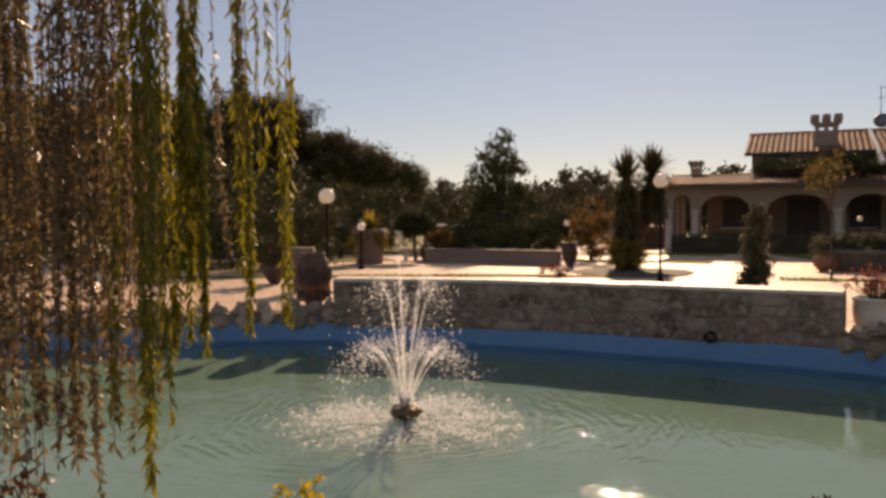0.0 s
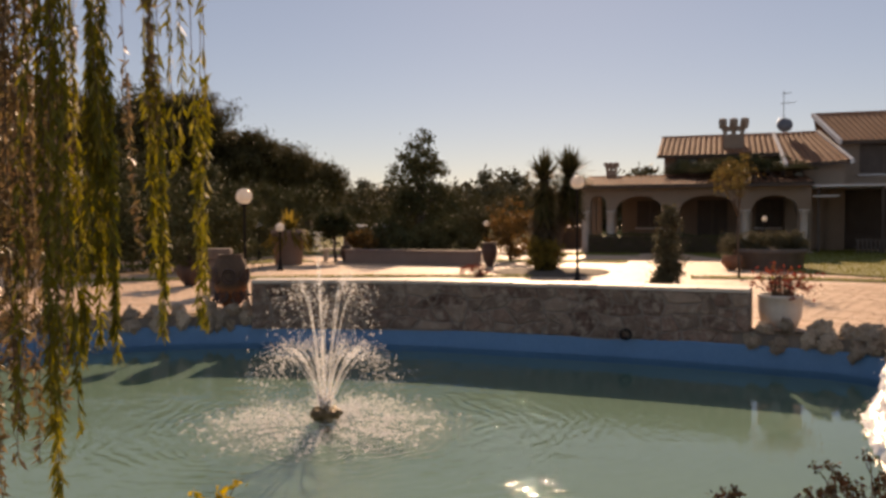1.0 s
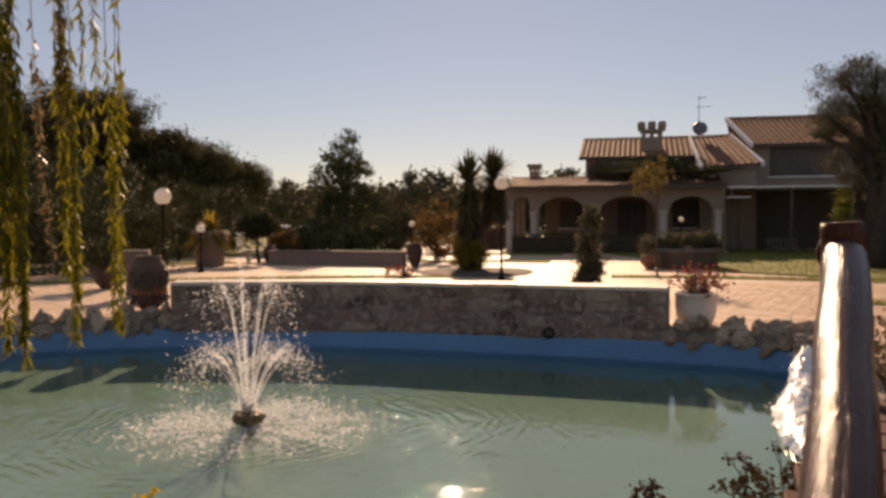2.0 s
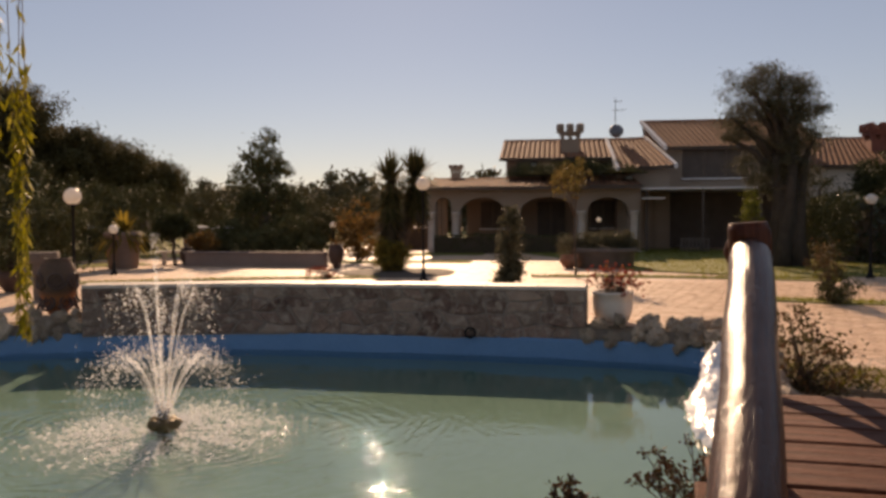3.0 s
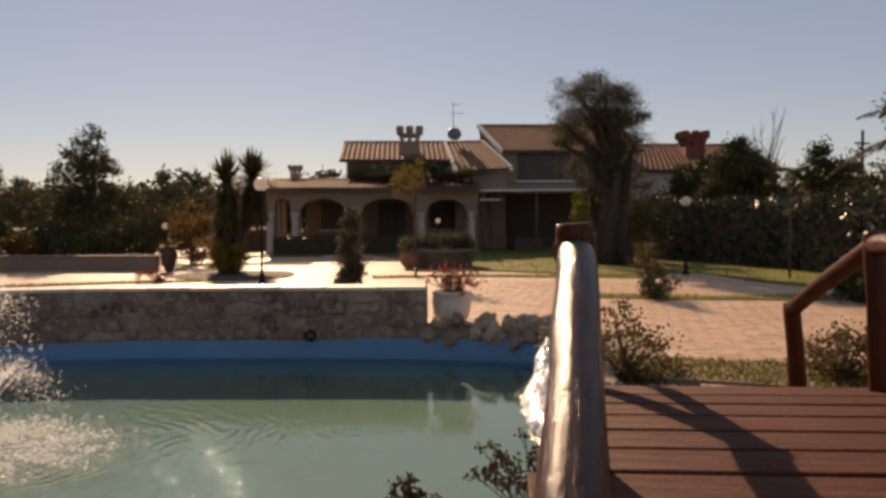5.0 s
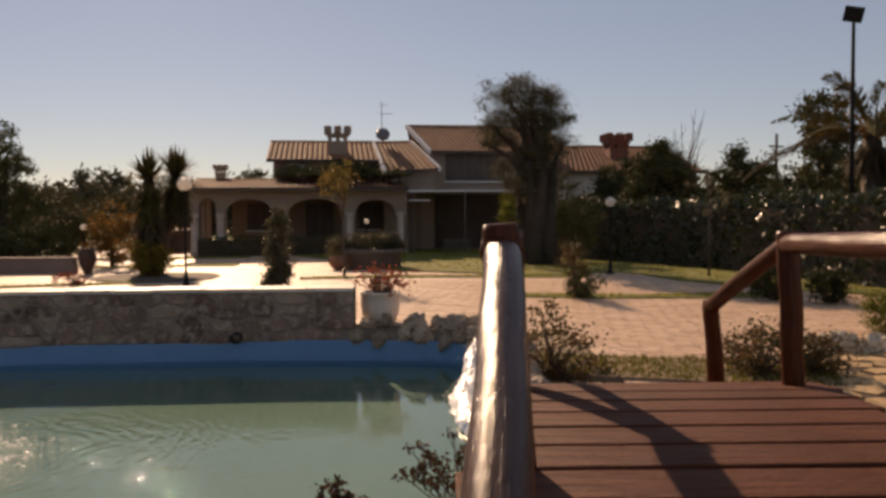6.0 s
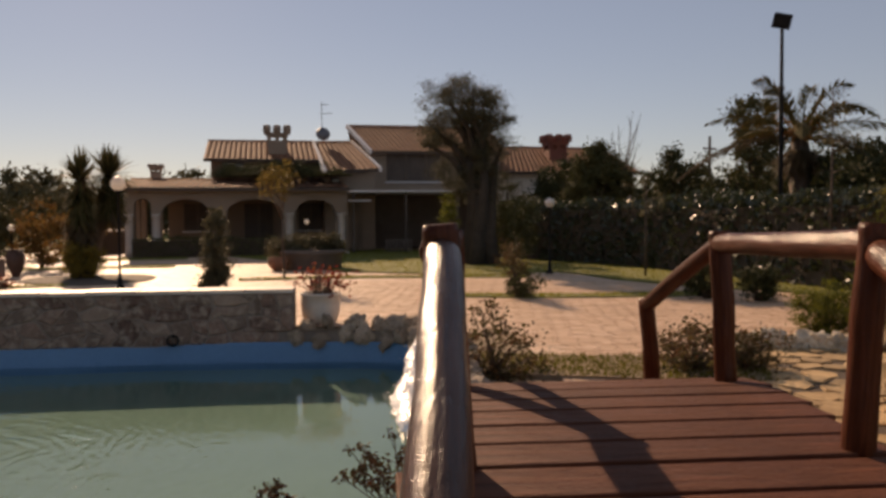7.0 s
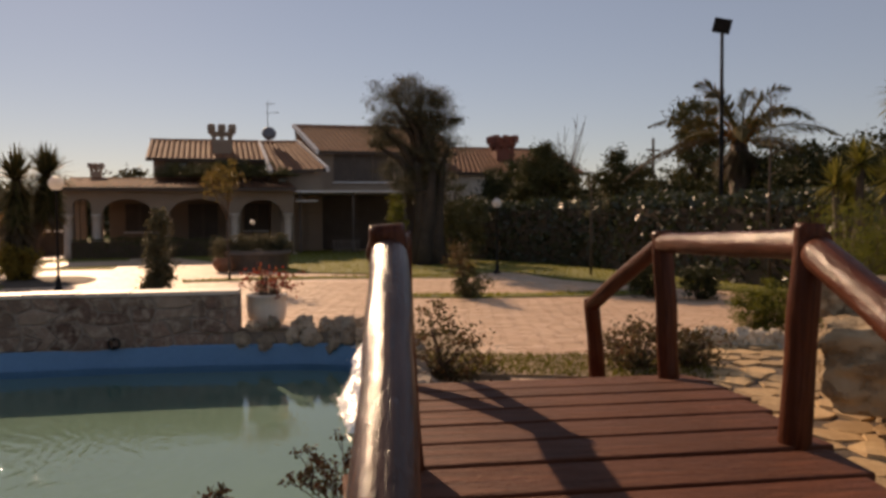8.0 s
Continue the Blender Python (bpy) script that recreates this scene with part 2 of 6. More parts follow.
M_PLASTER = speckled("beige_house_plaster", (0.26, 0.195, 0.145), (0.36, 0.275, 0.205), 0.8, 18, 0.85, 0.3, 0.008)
# browner, darker copy of the house plaster: the porch's shade is put into its colour
M_PORCH = speckled("brown_shade_toned_plaster", (0.21, 0.145, 0.10), (0.31, 0.22, 0.16), 0.8, 18, 0.85, 0.3, 0.008)
M_TRIM = speckled("white_painted_trim", (0.68, 0.64, 0.60), (0.80, 0.77, 0.73), 2, 30, 0.6, 0.2, 0.003)
M_TILE = speckled("clay_roof_tile", (0.20, 0.085, 0.045), (0.37, 0.18, 0.10), 1.2, 14, 0.8, 0.5, 0.01, spec=0.15)
M_BRICK = speckled("red_chimney_brick", (0.15, 0.045, 0.03), (0.28, 0.09, 0.058), 3, 20, 0.8, 0.5, 0.008)
M_DARK = speckled("dark_timber", (0.062, 0.045, 0.035), (0.135, 0.10, 0.078), 2, 20, 0.7, 0.3, 0.005)
M_GLASS = speckled("dark_window_glass", (0.012, 0.013, 0.016), (0.022, 0.024, 0.028), 2, 20, 0.06, 0.02, 0.001)
M_LOWWALL = speckled("pinkish_rendered_low_wall", (0.21, 0.145, 0.115), (0.32, 0.23, 0.19), 1.2, 16, 0.85, 0.5, 0.01)
M_SPRAY = spray_material("white_spray", 0.65, 0.10, 0.60)
M_JET = spray_material("clear_water_jet", 0.65, 0.10, 0.87)
M_SPLASH = spray_material("bright_splash", 0.5, 0.15, 0.4)
M_FOAM = spray_material("white_foam", 0.12, 0.3)
M_BRONZE = speckled("mossy_bronze", (0.07, 0.05, 0.025), (0.20, 0.14, 0.06), 8, 40, 0.6, 0.8, 0.01, metal=0.3)
M_GREY = speckled("galvanised_grey", (0.12, 0.12, 0.13), (0.22, 0.22, 0.23), 4, 30, 0.5, 0.2, 0.002, metal=0.6)
M_TWIG = speckled("twig_brown", (0.05, 0.03, 0.02), (0.14, 0.09, 0.06), 9, 50, 0.8, 0.5, 0.004)
k = Mat("opal_lamp_globe", 0.25, 0, 0.5)
k.color(k.ramp(k.noise(5, 3), [(0.2, (0.80, 0.76, 0.70)), (0.8, (0.86, 0.83, 0.78))])).translucent((0.9, 0.86, 0.8), 0.55)
M_GLOBE = k.m

L_WILLOW = leafy("willow_leaf_yellow_green", [(0.14, 0.128, 0.018), (0.26, 0.235, 0.028), (0.11, 0.118, 0.02), (0.33, 0.285, 0.07)], 0.42, 0.5, gloss=0.3)
L_WILLOWBROWN = leafy("willow_leaf_autumn_brown", [(0.12, 0.085, 0.05), (0.20, 0.14, 0.07), (0.16, 0.135, 0.045), (0.34, 0.26, 0.16)], 0.40, 0.4, gloss=0.5)
L_HEDGE = leafy("glossy_laurel_leaf", [(0.022, 0.032, 0.015), (0.07, 0.082, 0.036), (0.036, 0.048, 0.022)], 0.13, 0.36, gloss=0.6)
L_VERGE = leafy("rough_mossy_grass", [(0.08, 0.08, 0.02), (0.145, 0.13, 0.034), (0.105, 0.112, 0.022)], 0.35)
L_PINE = leafy("pine_needle_dark", [(0.078, 0.068, 0.032), (0.13, 0.11, 0.048), (0.098, 0.086, 0.038)], 0.10)
L_DARK = leafy("dark_evergreen_leaf", [(0.066, 0.067, 0.031), (0.124, 0.118, 0.05), (0.09, 0.09, 0.038)], 0.06, gloss=0.06)
L_FAR = leafy("far_woodland_leaf", [(0.085, 0.08, 0.048), (0.125, 0.112, 0.06), (0.10, 0.094, 0.052)], 0.12)
L_BACK = leafy("dull_green_leaf", [(0.066, 0.063, 0.031), (0.12, 0.107, 0.048), (0.088, 0.083, 0.037)], 0.07, gloss=0.06)
L_SEED = leafy("dry_seed_head", [(0.045, 0.035, 0.02), (0.085, 0.06, 0.035), (0.095, 0.045, 0.03)], 0.2)
L_MID = leafy("mid_green_leaf", [(0.065, 0.08, 0.018), (0.13, 0.14, 0.032), (0.095, 0.10, 0.025)], 0.33)
L_OLIVE = leafy("olive_leaf_grey_green", [(0.07, 0.07, 0.04), (0.14, 0.13, 0.08), (0.10, 0.09, 0.05)], 0.22)
L_AUTUMN = leafy("autumn_leaf_ochre", [(0.12, 0.065, 0.026), (0.20, 0.125, 0.042), (0.10, 0.08, 0.03)], 0.36)
L_OLDOLIVE = leafy("dark_olive_leaf", [(0.065, 0.063, 0.038), (0.13, 0.12, 0.075), (0.09, 0.083, 0.05)], 0.16)
L_YELLOW = leafy("yellowish_leaf", [(0.17, 0.13, 0.03), (0.28, 0.21, 0.05), (0.11, 0.10, 0.03)], 0.4)
L_FADED = leafy("fading_leaf", [(0.10, 0.085, 0.03), (0.19, 0.15, 0.05), (0.14, 0.09, 0.035)], 0.35)
L_BLOOM = leafy("yellow_bloom", [(0.34, 0.26, 0.02), (0.55, 0.42, 0.04), (0.20, 0.20, 0.03)], 0.45)
L_RED = leafy("reddish_leaf", [(0.17, 0.045, 0.03), (0.27, 0.09, 0.06), (0.12, 0.08, 0.03)], 0.35)
L_ROSE = leafy("rose_shrub_leaf", [(0.06, 0.056, 0.025), (0.11, 0.088, 0.04), (0.125, 0.058, 0.036)], 0.28)
L_GRASS = leafy("grass_blade", [(0.105, 0.12, 0.013), (0.18, 0.18, 0.026), (0.215, 0.195, 0.038)], 0.45)
L_YUCCA = leafy("yucca_blade", [(0.045, 0.045, 0.018), (0.10, 0.09, 0.033), (0.15, 0.12, 0.055)], 0.2)
L_PALM = leafy("palm_frond_leaf", [(0.05, 0.055, 0.022), (0.11, 0.095, 0.035), (0.18, 0.12, 0.05)], 0.22)
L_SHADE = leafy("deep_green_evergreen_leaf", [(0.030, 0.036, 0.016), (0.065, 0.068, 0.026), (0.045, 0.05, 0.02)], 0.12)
M_ORANGE = speckled("orange_date_stalk", (0.26, 0.09, 0.015), (0.48, 0.20, 0.035), 6, 30, 0.6, 0.4, 0.01)
# lit copy of the yucca blade: sunlight is put into the brighter tones
L_YUCCALIT = leafy("sunlit_yellow_green_yucca_blade", [(0.085, 0.09, 0.02), (0.17, 0.165, 0.04), (0.22, 0.20, 0.065)], 0.35)
L_DRY = leafy("dry_palm_skirt", [(0.07, 0.05, 0.03), (0.13, 0.10, 0.06), (0.05, 0.045, 0.025)], 0.2)

# ======== building helpers ========
def bearing(az, d, z=0.0):
    """A place by its bearing from the pan axis (degrees from +y towards +x) and its distance."""
    return Vector((d * math.sin(radians(az)), d * math.cos(radians(az)), z))


def thing(name, loc, label, category, group="", turn=0.0, kind=""):
    ob = new(name)
    ob.empty_display_size = 0.1
    ob.matrix_basis = pose(*loc, 0, 0, turn)
    return tagged(ob, label, category, group, kind)


def part(name, bm, material, parent=None, label="", smooth=False):
    """Link a bmesh as one mesh object under a thing or a part, in that parent's own space."""
    me = bpy.data.meshes.new(name)
    bm.to_mesh(me)
    bm.free()
    me.materials.append(material)
    if smooth:
        me.polygons.foreach_set("use_smooth", [True] * len(me.polygons))
    ob = new(name, me)
    ob.parent = parent
    return tagged(ob, label)


def from_arrays(name, verts, faces, material, parent=None, label="", smooth=False, flat=False):
    """verts (n,3), faces (m,4) or (m,3) as numpy arrays."""
    me = bpy.data.meshes.new(name)
    n, m, w = len(verts), len(faces), faces.shape[1]
    me.vertices.add(n)
    me.vertices.foreach_set("co", np.asarray(verts, dtype=np.float32).ravel())
    me.loops.add(m * w)
    me.loops.foreach_set("vertex_index", np.asarray(faces, dtype=np.int32).ravel())
    me.polygons.add(m)
    me.polygons.foreach_set("loop_start", np.arange(0, m * w, w, dtype=np.int32))
    me.polygons.foreach_set("loop_total", np.full(m, w, dtype=np.int32))
    me.update(calc_edges=True)
    me.materials.append(material)
    if smooth or flat:
        me.polygons.foreach_set("use_smooth", [smooth] * m)
    ob = new(name, me)
    ob.parent = parent
    return tagged(ob, label)


def box(bm, lo, hi, bevel=0.0):
    c, s = [(a + b) / 2 for a, b in zip(lo, hi)], [abs(b - a) for a, b in zip(lo, hi)]
    made = bmesh.ops.create_cube(bm, size=1.0, matrix=Matrix.Translation(c) @ Matrix.Diagonal((*s, 1)))
    if bevel:
        edges = list({e for v in made["verts"] for e in v.link_edges})
        bmesh.ops.bevel(bm, geom=edges, offset=bevel, segments=2, affect="EDGES", profile=0.6)


def lathe(bm, profile, n=24, center=(0, 0)):
    """Turn a profile of (radius, height) about z."""
    rings = []
    for r, z in profile:
        rings.append([bm.verts.new((center[0] + r * math.cos(2 * math.pi * i / n), center[1] + r * math.sin(2 * math.pi * i / n), z)) for i in range(n)])
    for a, b in zip(rings, rings[1:]):
        for i in range(n):
            bm.faces.new((a[i], a[(i + 1) % n], b[(i + 1) % n], b[i]))
    bm.faces.new(rings[0][::-1])
    bm.faces.new(rings[-1])


def tube(bm, pts, radii, n=8, wobble=0.0, seed=0):
    """A tapered, slightly uneven limb, log or pipe along points."""
    pts = [Vector(p) for p in pts]
    rings, side = [], None
    for i, p in enumerate(pts):
        d = (pts[min(i + 1, len(pts) - 1)] - pts[max(i - 1, 0)]).normalized()
        if side is None:
            side = d.orthogonal().normalized()
        side = (side - d * side.dot(d)).normalized()
        up = d.cross(side)
        ring = []
        for j in range(n):
            a = 2 * math.pi * j / n
            r = radii[i] * (1 + wobble * noise.noise(Vector((j * 0.9, i * 0.55, seed * 3.7))))
            ring.append(bm.verts.new(p + (side * math.cos(a) + up * math.sin(a)) * r))
        rings.append(ring)
    for a, b in zip(rings, rings[1:]):
        for j in range(n):
            bm.faces.new((a[j], a[(j + 1) % n], b[(j + 1) % n], b[j]))
    bm.faces.new(rings[0][::-1])
    bm.faces.new(rings[-1])


def log_mesh(length, r0, r1, seed, bow=0.0, n=28, steps=52):
    """A peeled log along +z from the origin, with knots and flats."""
    bm = bmesh.new()
    pts, rad = [], []
    for i in range(steps + 1):
        f = i / steps
        pts.append((bow * math.sin(math.pi * f) + 0.006 * noise.noise(Vector((f * 4, seed, 0))), 0.006 * noise.noise(Vector((f * 4, seed, 5))), f * length))
        rad.append((r0 + (r1 - r0) * f) * (1 + 0.05 * noise.noise(Vector((f * 5, seed, 9)))) * (0.93 if i in (0, steps) else 1))
    tube(bm, pts, rad, n)
    for v in bm.verts:      # long adze flats and small dents
        a = math.atan2(v.co.y, v.co.x)
        w = 0.07 * noise.noise(Vector((math.cos(a) * 1.7, math.sin(a) * 1.7, v.co.z * 1.6 + seed * 3.1))) + 0.018 * noise.noise(Vector((math.cos(a) * 3.5, math.sin(a) * 3.5, v.co.z * 5 + seed))) + 0.022 * noise.noise(Vector((math.cos(a) * 6, math.sin(a) * 6, v.co.z * 2 + seed)))
        v.co.x, v.co.y = v.co.x * (1 + w), v.co.y * (1 + w)
    return bm


def rock_mesh(size, seed, sub=2, jag=1.0):
    """An irregular broken rock about the origin, resting near its base."""
    bm = bmesh.new()
    bmesh.ops.create_icosphere(bm, subdivisions=sub, radius=1.0)
    for v in bm.verts:
        p = v.co.normalized()
        s = 1 + 0.5 * noise.noise(p * 1.5 + Vector((seed, 0, 0))) + jag * (0.38 * noise.noise(p * 3.3 + Vector((0, seed, 0))) + 0.16 * noise.noise(p * 7.0 + Vector((0, 0, seed))))
        v.co = Vector((p.x * size[0], p.y * size[1], p.z * size[2])) * s
    return bm


def leaf_arrays(centers, length, width, rng, droop=0.0, up=0.0, dirs=None, stray=0.25):
    """Folded diamond leaves at centers. Returns verts and quads."""
    n = len(centers)
    d = rng.normal(size=(n, 3)) if dirs is None else dirs + stray * rng.normal(size=(n, 3))
    d[:, 2] += up - droop
    d /= np.linalg.norm(d, axis=1, keepdims=True) + 1e-9
    r = rng.normal(size=(n, 3))
    s = np.cross(d, r)
    s /= np.linalg.norm(s, axis=1, keepdims=True) + 1e-9
    nn = np.cross(d, s)
    ln = length * rng.uniform(0.7, 1.3, (n, 1))
    wd = width * rng.uniform(0.7, 1.3, (n, 1))
    a = centers - d * ln * 0.5
    b = centers + s * wd * 0.5 + nn * wd * 0.15
    c = centers + d * ln * 0.5
    e = centers - s * wd * 0.5 + nn * wd * 0.15
    verts = np.stack([a, b, c, e], 1).reshape(-1, 3)
    return verts, np.arange(n * 4).reshape(-1, 4)


def clumps(blobs, clump_r, per, rng, hollow=0.55):
    """Leaf places in clumps that fill the outer part of ellipsoid blobs (x, y, z, rx, ry, rz, clumps)."""
    out, hearts = [], []
    for x, y, z, rx, ry, rz, k in blobs:
        u = rng.normal(size=(k, 3))
        u /= np.linalg.norm(u, axis=1, keepdims=True)
        rad = rng.uniform(hollow ** 3, 1.0, (k, 1)) ** (1 / 3)
        rad *= 1 + 0.12 * rng.normal(size=(k, 1))
        c = u * rad * [rx, ry, rz] + [x, y, z]
        hearts.append(c)
        sz = clump_r * rng.uniform(0.6, 1.3, (k, 1, 1))
        pts = c[:, None, :] + rng.normal(size=(k, per, 3)) * sz * [1, 1, 0.75] * 0.55
        out.append(pts.reshape(-1, 3))
    return np.concatenate(out), np.concatenate(hearts)


def foliage(name, blobs, clump_r, per, length, width, material, parent, seed, droop=0.0, up=0.0, hollow=0.55, label=""):
    rng = np.random.default_rng(seed)
    pts, hearts = clumps(blobs, clump_r, per, rng, hollow)
    pts[:, 2] = np.maximum(pts[:, 2], 0.02)
    v, f = leaf_arrays(pts, length, width, rng, droop, up)
    return from_arrays(name, v, f, material, parent, label), hearts


def tree(name, loc, label, category, height_trunk, r_trunk, blobs, clump_r, per, leaf, material, seed, limbs=9, lean=(0, 0), bark=None, group="", droop=0.0, hollow=0.5):
    """A tapered trunk that forks into limbs which reach into a crown of leaf clumps. blobs in the tree's own space."""
    t = thing(name, loc, label, category, group)
    crown, hearts = foliage("crown", blobs, clump_r, per, leaf[0], leaf[1], material, t, seed, droop=droop, hollow=hollow)
    r = random.Random(seed)
    bm = bmesh.new()
    top = Vector((lean[0], lean[1], height_trunk))
    mid = top * 0.5 + Vector((r.uniform(-0.1, 0.1), r.uniform(-0.1, 0.1), 0)) * height_trunk * 0.4
    tube(bm, [(0, 0, -0.05), (0.02, 0, 0.12 * height_trunk), mid, top], [r_trunk * 1.45, r_trunk * 1.05, r_trunk * 0.9, r_trunk * 0.7], 10, 0.25, seed)
    for h in r.sample(list(range(len(hearts))), min(limbs, len(hearts))):
        end = Vector(hearts[h])
        start = top.lerp(mid, r.uniform(0.0, 0.5))
        knee = start.lerp(end, 0.5) + Vector((r.uniform(-0.2, 0.2), r.uniform(-0.2, 0.2), 0.15 * (end - start).length))
        tube(bm, [start, knee, end], [r_trunk * 0.45, r_trunk * 0.28, r_trunk * 0.08], 6, 0.2, h)
    part("trunk", bm, bark or M_BARK, t, smooth=True)
    return t


def smooth_path(pts, n):
    """Catmull-Rom through points."""
    out, p = [], [Vector(q) for q in pts]
    for i in range(len(p) - 1):
        a, b, c, d = p[max(i - 1, 0)], p[i], p[i + 1], p[min(i + 2, len(p) - 1)]
        for j in range(n):
            t = j / n
            out.append(0.5 * (2 * b + (c - a) * t + (2 * a - 5 * b + 4 * c - d) * t * t + (3 * b - a - 3 * c + d) * t ** 3))
    out.append(p[-1])
    return out

# ======== ground, pond, paving, lawns ========
WATER_Z, FLOOR_Z = -0.46, -0.55
POND_HEART = Vector((-1.0, 8.5, 0))
POND = smooth_path([(-7.6, 12.9, 0), (-5.4, 13.6, 0), (-4.1, 14.0, 0), (-2.6, 14.2, 0), (-0.9, 14.0, 0), (1.0, 13.45, 0), (2.5, 12.68, 0), (4.0, 11.88, 0),
                    (5.3, 11.0, 0), (6.3, 10.2, 0), (6.5, 9.3, 0), (6.1, 8.4, 0), (5.4, 7.4, 0), (4.7, 6.4, 0), (4.0, 5.4, 0), (3.3, 4.4, 0), (2.4, 3.7, 0),
                    (1.0, 3.35, 0), (-1.0, 3.3, 0), (-3.2, 3.7, 0), (-6.0, 5.0, 0), (-8.2, 7.6, 0), (-8.6, 10.6, 0), (-7.6, 12.9, 0)], 8)[:-1]


def ring_sheet(name, dists, z, material, keep=None, start=None, drop=0.0):
    """A sheet that runs outwards from the pond's rim in rings; keep(v) picks the stretch of rim it covers."""
    bm = bmesh.new()
    n, rows = len(POND), []
    for p in POND:
        d = (p - POND_HEART).normalized()
        first = start(p) if start else 0.0
        rows.append([bm.verts.new((p.x + d.x * (first + q), p.y + d.y * (first + q), z)) for q in dists])
    for i in range(n):
        j = (i + 1) % n
        if keep and not (keep(POND[i]) and keep(POND[j])):
            continue
        for a in range(len(dists) - 1):
            bm.faces.new((rows[i][a], rows[i][a + 1], rows[j][a + 1], rows[j][a]))
    bmesh.ops.delete(bm, geom=[v for v in bm.verts if not v.link_faces], context="VERTS")
    bmesh.ops.recalc_face_normals(bm, faces=bm.faces)
    if sum(f.normal.z for f in bm.faces) < 0:
        bmesh.ops.reverse_faces(bm, faces=bm.faces)
    return part(name, bm, material)


ground = ring_sheet("ground", [0, 0.4, 1, 2, 4, 8, 16, 32, 70, 150, 400, 1200, 3000], 0.0, M_DIRT)
tagged(ground, "dry brown garden earth round the pond", "ground", kind="structure")


def paved(p):
    return p.y > 8.9 or (p.x > 4.2 and p.y > 5.5)


def paving_start(p):
    return 1.15 if p.y < 8.9 else (0.25 if p.y > 10 else 0.6)


pavement = ring_sheet("pavement", [0, 0.5, 1, 2, 3, 4.5, 6, 8, 11, 15, 19, 24, 31, 40], 0.022, M_PAVE, paved, paving_start)
tagged(pavement, "pinkish beige stone paving round the pond", "paving", kind="structure")

bm = bmesh.new()
rings = []
for z, inset in ((-0.17, 0.0), (-0.2, 0.02), (FLOOR_Z, 0.06)):
    rings.append([bm.verts.new((p.x - (p - POND_HEART).normalized().x * inset, p.y - (p - POND_HEART).normalized().y * inset, z)) for p in POND])
for a, b in zip(rings, rings[1:]):
    for i in range(len(POND)):
        bm.faces.new((a[i], b[i], b[(i + 1) % len(POND)], a[(i + 1) % len(POND)]))
floor_rim = [v.co.copy() for v in rings[-1]]
basin = tagged(part("pond_basin", bm, M_BLUE), "blue painted concrete pond basin", "pond", kind="structure")
bm = bmesh.new()
bm.faces.new([bm.verts.new((p.x, p.y, FLOOR_Z)) for p in floor_rim])
bmesh.ops.triangulate(bm, faces=bm.faces)
bmesh.ops.recalc_face_normals(bm, faces=bm.faces)
if sum(f.normal.z for f in bm.faces) < 0:
    bmesh.ops.reverse_faces(bm, faces=bm.faces)
tagged(part("pond_floor", bm, M_POOLFLOOR), "pale turquoise painted pond floor under shallow water", "pond", kind="structure")

bm = bmesh.new()
rings = [[bm.verts.new((p.x + (p - POND_HEART).normalized().x * 0.05, p.y + (p - POND_HEART).normalized().y * 0.05, z)) for p in POND] for z in (-0.002, -0.25)]
for i in range(len(POND)):
    bm.faces.new((rings[0][i], rings[1][i], rings[1][(i + 1) % len(POND)], rings[0][(i + 1) % len(POND)]))
tagged(part("pond_bank", bm, M_MORTAR), "mortared rim between the basin and the ground", "bank", kind="structure")
bm = bmesh.new()
heart = bm.verts.new((POND_HEART.x, POND_HEART.y, WATER_Z))
rim = [bm.verts.new((p.x, p.y, WATER_Z)) for p in POND]
for i in range(len(rim)):
    bm.faces.new((heart, rim[(i + 1) % len(rim)], rim[i]))
bmesh.ops.recalc_face_normals(bm, faces=bm.faces)
if sum(f.normal.z for f in bm.faces) < 0:
    bmesh.ops.reverse_faces(bm, faces=bm.faces)
water = tagged(part("water", bm, M_WATER), "clear shallow pond water with small ripples", "water", kind="structure")
water.visible_shadow = False


def blades(name, pts, height, width, rng, material, parent=None, label=""):
    """Upright grass blades at pts (n,3): thin triangles."""
    n = len(pts)
    a = rng.uniform(0, 2 * np.pi, n)
    s = np.stack([np.cos(a), np.sin(a), 0 * a], 1) * width * 0.5
    tip = np.stack([rng.normal(0, 0.35, n), rng.normal(0, 0.35, n), np.ones(n)], 1) * (height * rng.uniform(0.5, 1.3, (n, 1)))
    v = np.stack([pts - s, pts + s, pts + tip], 1).reshape(-1, 3)
    return from_arrays(name, v, np.arange(3 * n).reshape(-1, 3), material, parent, label)


def in_polygon(x, y, poly):
    inside = np.zeros(len(x), bool)
    for (x0, y0), (x1, y1) in zip(poly, poly[1:] + poly[:1]):
        hit = ((y0 > y) != (y1 > y)) & (x < (x1 - x0) * (y - y0) / (y1 - y0 + 1e-12) + x0)
        inside ^= hit
    return inside


TURF = []


